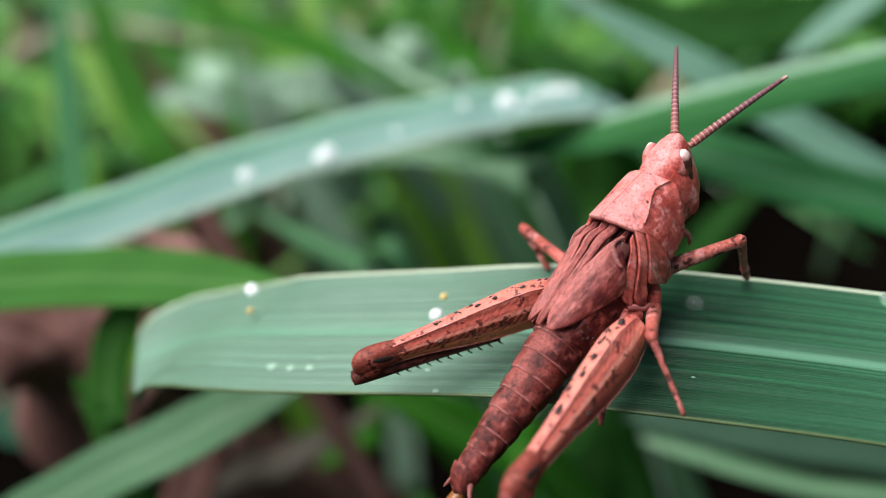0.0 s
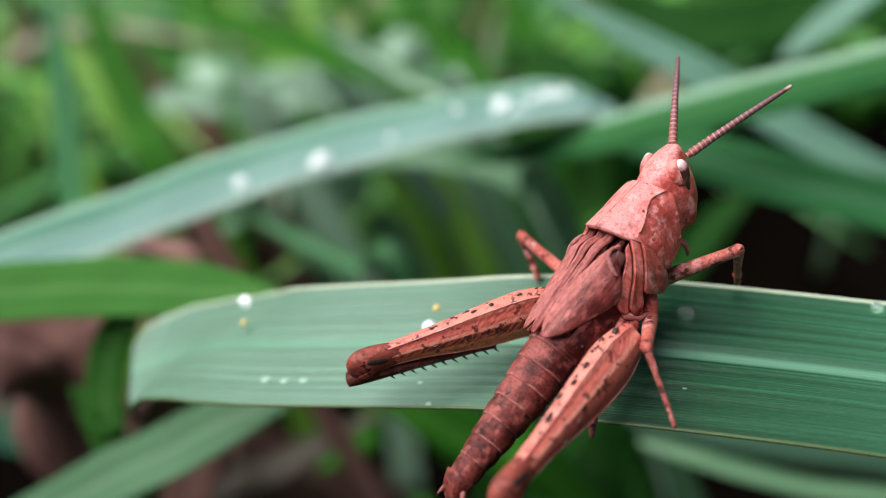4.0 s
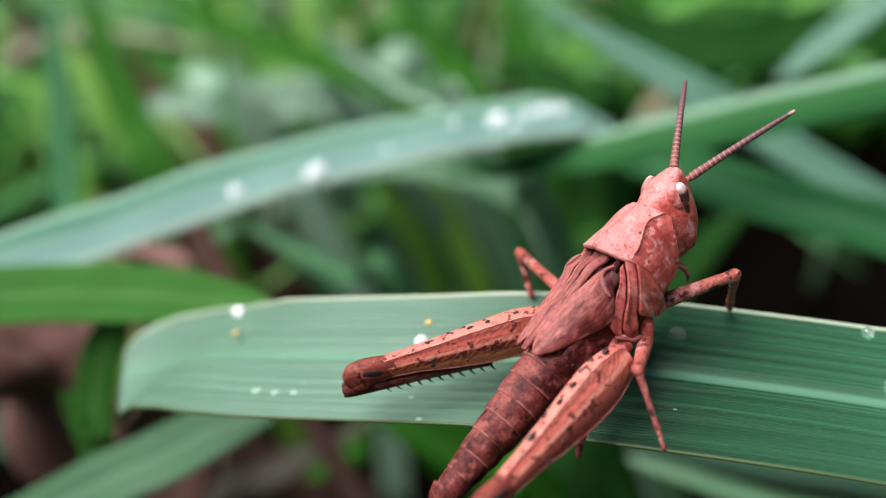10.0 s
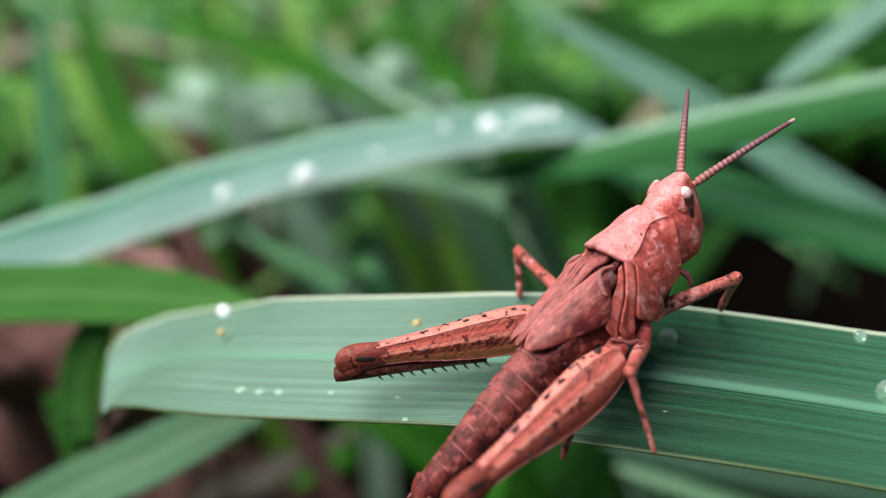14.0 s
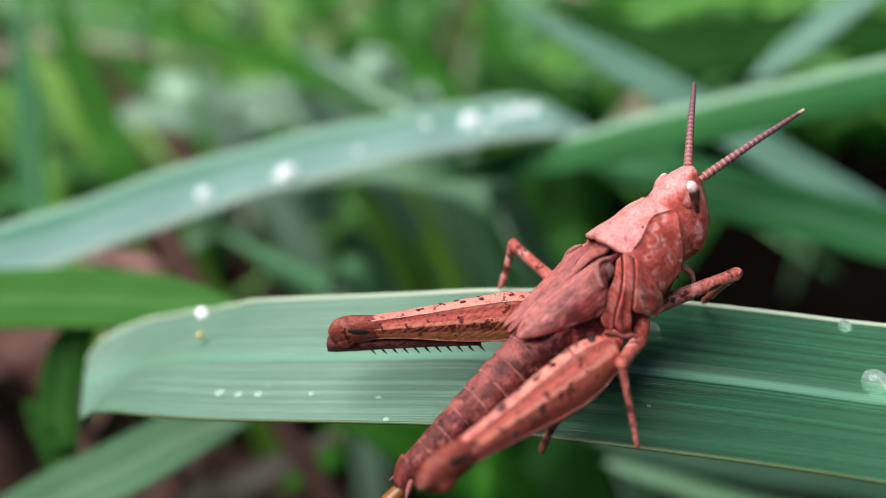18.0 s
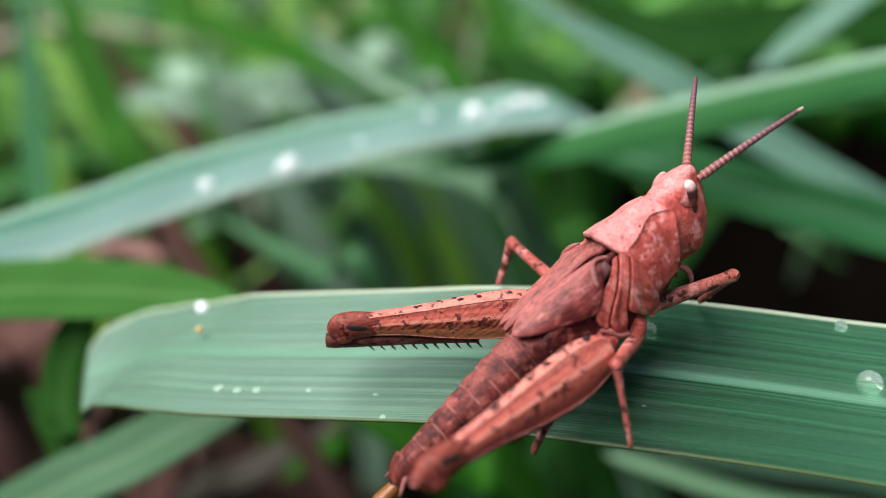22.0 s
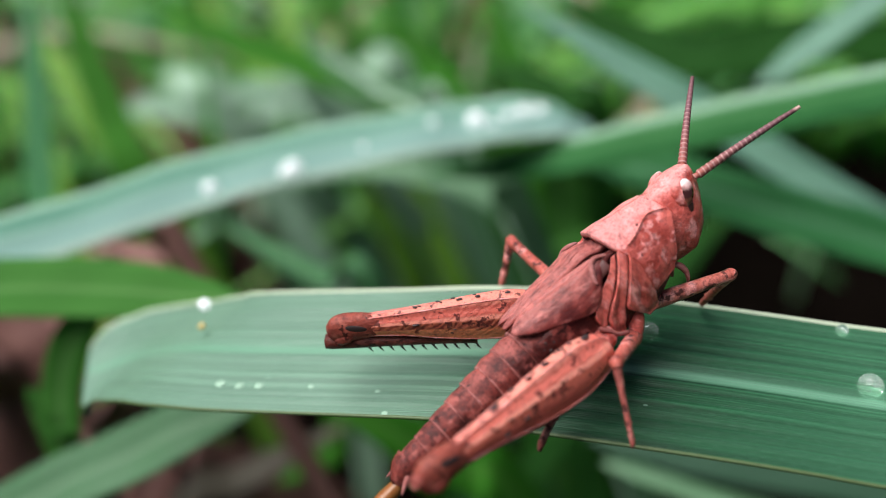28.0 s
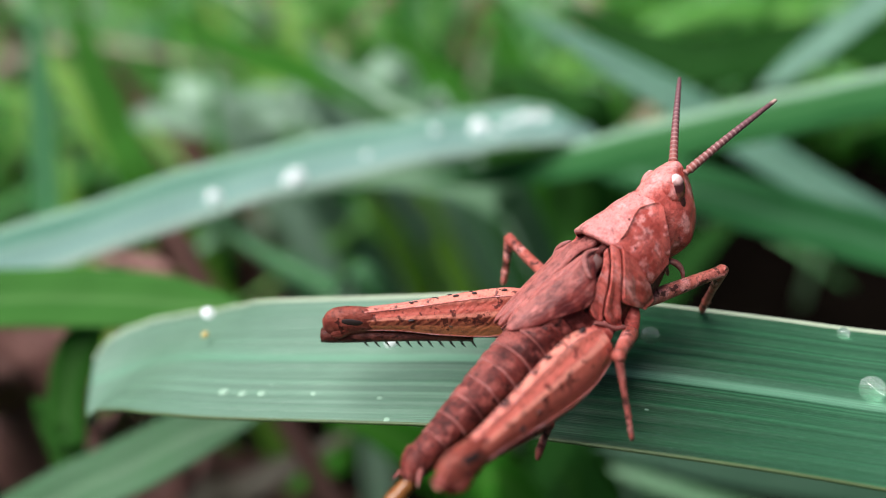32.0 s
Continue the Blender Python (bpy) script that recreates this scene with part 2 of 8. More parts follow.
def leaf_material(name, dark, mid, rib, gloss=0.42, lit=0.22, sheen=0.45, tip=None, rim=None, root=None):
    """A grass blade: parallel veins along its length (UV in millimetres), a paler midrib, waxy gloss, light that comes
    through.
    rim: from where to where across it (millimetres) it turns paler, as a margin and as painted sheen, and that colour."""
    t = Tree(name)
    veins = t.noise(t.coords("UV", (0.015, 3.6, 1.0)), 1.0, 4.0, 0.75)
    fine = t.noise(t.coords("UV", (0.04, 15.0, 1.0)), 1.0, 2.0, 0.6)
    cloud = t.noise(t.coords("UV", (0.12, 0.2, 1.0)), 1.0, 4.0, 0.6)
    bands = t.noise(t.coords("UV", (0.01, 1.5, 1.0)), 1.0, 2.0, 0.5)
    col = t.mix(t.ramp(veins, (0.43, BLACK), (0.6, WHITE)), dark, mid)
    col = t.mix(t.math("MULTIPLY", t.ramp(fine, (0.45, BLACK), (0.7, WHITE)), 0.2), col, rib)
    col = t.mix(t.math("MULTIPLY", cloud, 0.45), col, mid)
    col = t.mix(t.math("MULTIPLY", t.ramp(bands, (0.4, WHITE), (0.55, BLACK)), 0.6), col, dark)
    dash = t.noise(t.coords("UV", (2.6, 17.0, 1.0)), 1.0, 3.0, 0.6)
    col = t.mix(t.math("MULTIPLY", t.ramp(dash, (0.5, BLACK), (0.68, WHITE)), 0.14), col, rib)
    col = t.mix(t.math("MULTIPLY", t.ramp(dash, (0.34, WHITE), (0.46, BLACK)), 0.25), col, dark)
    uv = t.node("SeparateXYZ", Vector=t.coords("UV", (1.0, 1.0, 1.0)))
    near = t.math("ABSOLUTE", uv.outputs[1])
    if tip:  # sky reflection towards the tip, painted as paler colour
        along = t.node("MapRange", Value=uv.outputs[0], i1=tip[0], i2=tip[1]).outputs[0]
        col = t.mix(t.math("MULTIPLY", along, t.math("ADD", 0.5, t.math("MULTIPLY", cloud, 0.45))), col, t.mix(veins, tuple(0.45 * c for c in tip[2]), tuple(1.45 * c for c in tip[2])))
    if tip:  # sky sheen along one side of the midrib, painted pale
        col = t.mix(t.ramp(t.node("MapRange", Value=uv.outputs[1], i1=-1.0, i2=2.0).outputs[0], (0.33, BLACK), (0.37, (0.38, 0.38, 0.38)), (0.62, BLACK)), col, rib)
    if root:  # and painted in again towards the root
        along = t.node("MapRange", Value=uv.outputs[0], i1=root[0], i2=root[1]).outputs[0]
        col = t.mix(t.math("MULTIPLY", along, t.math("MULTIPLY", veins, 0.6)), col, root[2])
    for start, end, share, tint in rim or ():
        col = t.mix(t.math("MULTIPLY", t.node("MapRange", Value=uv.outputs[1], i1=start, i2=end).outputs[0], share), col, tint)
    col = t.mix(t.ramp(near, (0.12, (0.75, 0.75, 0.75)), (0.34, BLACK)), col, rib)
    t.bump(t.math("ADD", veins, t.math("MULTIPLY", fine, 0.4)), 0.09 * MM)
    t.set(Base_Color=col, Roughness=t.math("ADD", gloss, t.math("MULTIPLY", fine, 0.15)), Specular_IOR_Level=sheen)
    through_light = t.node("BsdfTranslucent", Color=t.mix(0.5, col, (0.12, 0.3, 0.03)))
    both = t.node("MixShader", i0=lit, i1=t.p.outputs[0], i2=through_light.outputs[0])
    t.t.links.new(both.outputs[0], t.out.inputs[0])
    return t.m


# pale tip and root stand for sky reflected where the blade bends
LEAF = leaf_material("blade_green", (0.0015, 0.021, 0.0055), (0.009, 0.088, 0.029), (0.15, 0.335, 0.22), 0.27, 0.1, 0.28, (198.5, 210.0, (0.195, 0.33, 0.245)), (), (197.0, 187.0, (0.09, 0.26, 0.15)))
# near half and tip painted pale for sky sheen; both margins are pale
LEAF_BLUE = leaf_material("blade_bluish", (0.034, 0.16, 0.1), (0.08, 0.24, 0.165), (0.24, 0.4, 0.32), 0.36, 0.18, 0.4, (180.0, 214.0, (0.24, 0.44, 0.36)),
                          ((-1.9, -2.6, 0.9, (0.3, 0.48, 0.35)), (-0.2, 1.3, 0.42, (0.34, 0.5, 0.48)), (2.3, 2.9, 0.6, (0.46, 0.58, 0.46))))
# the far strip that faces the sky is painted lighter
LEAF_TWO = leaf_material("blade_lit_margin", (0.013, 0.095, 0.02), (0.034, 0.155, 0.045), (0.07, 0.2, 0.07), 0.6, 0.2, 0.12, None, ((0.9, 1.5, 0.95, (0.28, 0.45, 0.31)),))
LEAF_VIVID = leaf_material("blade_vivid", (0.026, 0.125, 0.014), (0.06, 0.195, 0.034), (0.1, 0.24, 0.065), 0.6, 0.22, 0.12)
LEAF_DULL = leaf_material("blade_dull", (0.018, 0.06, 0.03), (0.035, 0.1, 0.055), (0.06, 0.13, 0.08), 0.5, 0.2, 0.3)
# green darkened in its colour, for blades that stand in shade
LEAF_SHADY = leaf_material("blade_shaded", (0.005, 0.04, 0.004), (0.014, 0.075, 0.008), (0.03, 0.1, 0.02), 0.6, 0.2, 0.1)
LEAF_BRIGHT = leaf_material("blade_bright", (0.012, 0.09, 0.004), (0.036, 0.175, 0.012), (0.08, 0.21, 0.035), 0.6, 0.25, 0.1)
LEAF_PALE = leaf_material("blade_pale", (0.045, 0.14, 0.055), (0.09, 0.21, 0.1), (0.15, 0.28, 0.155), 0.45)
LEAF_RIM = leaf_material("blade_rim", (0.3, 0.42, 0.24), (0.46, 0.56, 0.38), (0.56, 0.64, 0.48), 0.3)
LEAF_MID = leaf_material("blade_middling", (0.012, 0.085, 0.018), (0.034, 0.16, 0.045), (0.12, 0.26, 0.13), 0.5, 0.2, 0.35)
LEAF_SOFT = leaf_material("blade_soft", (0.016, 0.115, 0.028), (0.042, 0.19, 0.062), (0.12, 0.28, 0.15), 0.55, 0.22, 0.15)
LEAF_MIST = leaf_material("blade_misty", (0.12, 0.29, 0.19), (0.2, 0.4, 0.29), (0.3, 0.47, 0.37), 0.45, 0.25, 0.3)
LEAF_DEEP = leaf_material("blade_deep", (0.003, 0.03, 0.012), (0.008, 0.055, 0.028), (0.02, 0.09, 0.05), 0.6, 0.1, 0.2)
LEAF_WAXY = leaf_material("blade_waxy", (0.22, 0.42, 0.25), (0.38, 0.56, 0.41), (0.46, 0.6, 0.48), 0.4)
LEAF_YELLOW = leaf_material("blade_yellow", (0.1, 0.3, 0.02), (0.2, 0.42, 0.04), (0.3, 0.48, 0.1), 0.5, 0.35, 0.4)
DEAD = leaf_material("dead_leaf", (0.1, 0.038, 0.03), (0.3, 0.14, 0.115), (0.4, 0.22, 0.19), 0.6)
STRAW = leaf_material("dry_straw", (0.04, 0.035, 0.022), (0.08, 0.07, 0.045), (0.12, 0.1, 0.07), 0.6)


def ground_material():
    t = Tree("shaded_soil")
    co = t.coords("Object", (1.0, 1.0, 1.0))
    big, small = t.noise(co, 28.0, 5.0), t.noise(co, 260.0, 4.0)
    # soil blackened to stand for the deep shade under the grass
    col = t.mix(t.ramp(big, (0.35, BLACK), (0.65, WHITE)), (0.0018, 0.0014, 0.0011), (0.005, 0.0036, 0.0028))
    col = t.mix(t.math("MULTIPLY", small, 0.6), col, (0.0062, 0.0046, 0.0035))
    where = t.node("VectorMath", i0=t.coords("Object", (1.0, 1.0, 0.0)))
    where.operation = "LENGTH"
    sward = t.node("MapRange", Value=where.outputs["Value"], i1=0.55, i2=0.85).outputs[0]
    col = t.mix(sward, col, t.mix(big, (0.03, 0.09, 0.015), (0.09, 0.18, 0.04)))  # mown grass farther off
    t.bump(t.math("ADD", big, small), 0.006)
    return t.set(Base_Color=col, Roughness=0.9, Specular_IOR_Level=0.0)


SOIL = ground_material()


def grass_material():
    t = Tree("meadow_grass")
    geo = t.t.nodes.new("ShaderNodeNewGeometry")
    rnd = geo.outputs["Random Per Island"]
    veins = t.noise(t.coords("UV", (0.03, 2.5, 1.0)), 1.0)
    col = t.ramp(rnd, (0.0, (0.04, 0.24, 0.025)), (0.3, (0.15, 0.5, 0.065)), (0.5, (0.31, 0.68, 0.15)), (0.66, (0.12, 0.46, 0.17)), (0.8, (0.27, 0.6, 0.22)), (0.92, (0.66, 0.8, 0.62)), (0.96, (0.5, 0.32, 0.24)), (1.0, (0.55, 0.5, 0.3)))
    col = t.mix(t.math("MULTIPLY", veins, 0.15), col, (0.03, 0.1, 0.02))
    t.bump(veins, 0.1 * MM)
    t.set(Base_Color=col, Roughness=0.45)
    tr = t.node("BsdfTranslucent", Color=col)
    both = t.node("MixShader", i0=0.45, i1=t.p.outputs[0], i2=tr.outputs[0])
    t.t.links.new(both.outputs[0], t.out.inputs[0])
    return t.m


GRASS = grass_material()


def water_material():
    t = Tree("water")
    # the small opaque white share stands for light focused in the drop
    return t.set(Base_Color=(1.0, 1.0, 1.0), Roughness=0.0, IOR=1.333, Transmission_Weight=0.93, Specular_IOR_Level=0.8)


WATER = water_material()
# mostly opaque white, painted to read as a sky glint
DEW = Tree("glint_dew").set(Base_Color=(0.95, 0.97, 0.98), Roughness=0.08, IOR=1.333, Transmission_Weight=0.25, Specular_IOR_Level=0.9)


# ---- mesh helpers ----
def part(name, bm, material, parent=None, label="", smooth=True):
    """Links a bmesh as one mesh object, under a parent where there is one."""
    me = bpy.data.meshes.new(name)
    bm.to_mesh(me)
    bm.free()
    if smooth:
        me.polygons.foreach_set("use_smooth", [True] * len(me.polygons))
    me.materials.append(material)
    ob = new(name, me)
    ob.parent = parent
    if label:
        tagged(ob, label)
    return ob


def spline(pts, n):
    """Catmull-Rom through the points, n steps for each span."""
    pts = [np.array(p, float) for p in pts]
    pts = [2 * pts[0] - pts[1], *pts, 2 * pts[-1] - pts[-2]]
    out = []
    for a, b, c, d in zip(pts, pts[1:], pts[2:], pts[3:]):
        for k in range(n):
            s = k / n
            out.append(0.5 * (2 * b + (c - a) * s + (2 * a - 5 * b + 4 * c - d) * s**2 + (3 * b - a - 3 * c + d) * s**3))
    out.append(pts[-2])
    return out


def loft(secs, n=20, steps=3, ridges=(), bm=None, rough=0.0, p=2.3):
    """A closed body along x. secs: x, centre y, centre z, half width, height above, height below (millimetres).
    ridges: angle in degrees, height and spread of keels that run along it."""
    bm = bm or bmesh.new()
    rings = []
    line = spline(secs, steps)
    for s in line:
        x, cy, cz, w, hu, hd = s
        ring = []
        for k in range(n):
            a = 2 * math.pi * k / n
            ca, sa = math.cos(a), math.sin(a)
            y = max(w, 0.01) * math.copysign(abs(ca) ** (2 / p), ca)
            z = max(hu if sa > 0 else hd, 0.01) * math.copysign(abs(sa) ** (2 / p), sa)
            f = 1.0
            for at, high, spread in ridges:
                da = (math.degrees(a) - at + 180) % 360 - 180
                f += high * math.exp(-(da / spread) ** 2)
            if rough:
                f += rough * noise.noise(Vector((x * 1.7, y * 2.1 + 5.0, z * 2.1)))
            ring.append(bm.verts.new(((x) * MM, (cy + y * f) * MM, (cz + z * f) * MM)))
        rings.append(ring)
    for r, q in zip(rings, rings[1:]):
        for k in range(n):
            bm.faces.new((r[k], r[(k + 1) % n], q[(k + 1) % n], q[k]))
    bm.faces.new(rings[0])
    bm.faces.new(rings[-1][::-1])
    bmesh.ops.recalc_face_normals(bm, faces=bm.faces)
    return bm


def ball(centre, size, turn=(0, 0, 0), bm=None, seg=16):
    """An ellipsoid in millimetres."""
    bm = bm or bmesh.new()
    m = pose(*(c * MM for c in centre), *turn) @ Matrix.Diagonal((*(s * MM for s in size), 1))
    bmesh.ops.create_uvsphere(bm, u_segments=seg, v_segments=seg // 2 + 2, radius=1.0, matrix=m)
    return bm


def blade_mesh(bm, pts, width, face, steps=6, cross=7, thick=0.00016, fold=0.12, taper=(0.35, 0.0), wave=0.0, ribs=0, widths=None):
    """A grass blade swept along pts (root first), across a width that narrows to the tip; face: the way its upper side looks."""
    uv = bm.loops.layers.uv.verify()
    line = [Vector(p) for p in spline(pts, steps)]
    n = len(line)
    top, low, us = [], [], []
    run = 0.0
    for i, c in enumerate(line):
        tang = (line[min(i + 1, n - 1)] - line[max(i - 1, 0)]).normalized()
        side = tang.cross(Vector(face)).normalized()
        up = side.cross(tang)
        s = i / (n - 1)
        w = 1.0 if s < 1 - taper[0] else max(taper[1], math.cos((s - 1 + taper[0]) / taper[0] * math.pi / 2) ** 0.8)
        w = widths[i] / 2 if widths else w * width / 2
        if i:
            run += (c - line[i - 1]).length / MM
        a, b = [], []
        for k in range(cross):
            v = 2 * k / (cross - 1) - 1
            lift = fold * abs(v) * w + wave * w * math.sin(i * 0.6 + v * 2)
            if ribs:
                lift += 0.00003 * math.cos(v * ribs) + 0.000025 * math.cos(v * ribs * 0.37 + 1) - 0.00014 * math.exp(-(v * 12) ** 2)
            q = c + side * (v * w) + up * lift
            e = thick * (0.35 + 0.65 * (1 - abs(v)))
            a.append(bm.verts.new(q + up * e / 2))
            b.append(bm.verts.new(q - up * e / 2))
            us.append((run, v * w / MM))
        top.append(a)
        low.append(b)
    faces = []
    for i in range(n - 1):
        for k in range(cross - 1):
            at = [(i, k), (i, k + 1), (i + 1, k + 1), (i + 1, k)]
            for rows, order in ((top, at), (low, at[::-1])):
                f = bm.faces.new([rows[r][q] for r, q in order])
                for lp, (r, q) in zip(f.loops, order):
                    lp[uv].uv = us[r * cross + q]
                faces.append(f)
        for k in (0, cross - 1):
            q = (top[i][k], low[i][k], low[i + 1][k], top[i + 1][k])
            f = bm.faces.new(q if k else q[::-1])
            for lp, r in zip(f.loops, (i, i, i + 1, i + 1)):
                lp[uv].uv = us[r * cross + k]
    for rows, i in ((0, 0), (1, n - 1)):
        bm.faces.new([*top[i], *low[i][::-1]][:: 1 if rows else -1])
    return bm


# ---- ground and meadow ----
def build_ground():
    bm = bmesh.new()
    n, size = 60, 1.2
    grid = [[bm.verts.new((0, 0, 0)) for _ in range(n + 1)] for _ in range(n + 1)]
    for i in range(n + 1):
        for j in range(n + 1):
            u, v = 2 * i / n - 1, 2 * j / n - 1
            x, y = size * u + 400 * u**9, size * v + 400 * v**9
            z = 0.012 * noise.noise(Vector((x * 14, y * 14, 0.0))) if abs(x) < 2 and abs(y) < 2 else 0.0
            grid[i][j].co = (x, y, z - 0.008)
    for i in range(n):
        for j in range(n):
            bm.faces.new((grid[i][j], grid[i + 1][j], grid[i + 1][j + 1], grid[i][j + 1]))
    tagged(part("ground", bm, SOIL), "reddish brown soil under dense grass, painted near black for shade", "ground", kind="structure")


build_ground()


def build_meadow():
    """The uncounted short grass all round, one object."""
    rnd = random.Random(7)
    bm = bmesh.new()
    made = 0
    while made < 6200:
        x, y = rnd.uniform(-0.45, 0.45), rnd.uniform(-0.15, 0.95)
        if abs(x) > 0.12 + 0.4 * max(y, 0.0) and rnd.random() < 0.7:
            continue
        if x > 0.03 and rnd.random() < 0.45:
            continue
        high = rnd.uniform(0.03, 0.115)
        if y < 0.24:
            if rnd.random() < (0.985 if x < -0.01 else 0.95):
                continue
            high = rnd.uniform(0.01, 0.05)
        if 0.22 < x / max(y, 0.05) < 0.62 and y < 0.34:  # a bare gap; its shade is the near-black soil
            if rnd.random() < 0.95:
                continue
            high = rnd.uniform(0.01, 0.02)
        flat = 1.0
        if y > 0.26 and rnd.random() < 0.88:  # the farther grass lies flatter
            high, flat = rnd.uniform(0.025, 0.075), 1.6
        lean, turn = rnd.uniform(0.2, 1.1) * high * flat, rnd.uniform(0, 2 * math.pi)
        dx, dy = lean * math.cos(turn), lean * math.sin(turn)
        pts = [(x, y, -0.01), (x + 0.2 * dx, y + 0.2 * dy, 0.5 * high), (x + 0.6 * dx, y + 0.6 * dy, 0.9 * high), (x + 1.3 * dx, y + 1.3 * dy, high * rnd.uniform(0.7, 1.05))]
        face = (dx * 0.3 + 0.02 * rnd.uniform(-1, 1), dy * 0.3 - 0.03, 0.05)
        blade_mesh(bm, pts, rnd.uniform(0.002, 0.0052) * flat, face, steps=3, cross=3, taper=(0.6, 0.05))
        made += 1
    far = random.Random(11)
    for _ in range(7500):  # the meadow goes on around
        x, y = far.uniform(-1.7, 1.7), far.uniform(-1.3, 2.2)
        if abs(x) < 0.45 and -0.2 < y < 0.95:
            continue
        high, turn = far.uniform(0.04, 0.1), far.uniform(0, 2 * math.pi)
        dx, dy = high * math.cos(turn), high * math.sin(turn)
        pts = [(x, y, -0.01), (x + 0.3 * dx, y + 0.3 * dy, 0.6 * high), (x + 1.3 * dx, y + 1.3 * dy, high * far.uniform(0.7, 1.0))]
        blade_mesh(bm, pts, far.uniform(0.006, 0.012), (0.02, -0.03, 0.05), steps=2, cross=3, taper=(0.6, 0.05))
    tagged(part("meadow_grass", bm, GRASS), "dense short meadow grass, green with dry stalks", "grass", kind="stuff")


build_meadow()

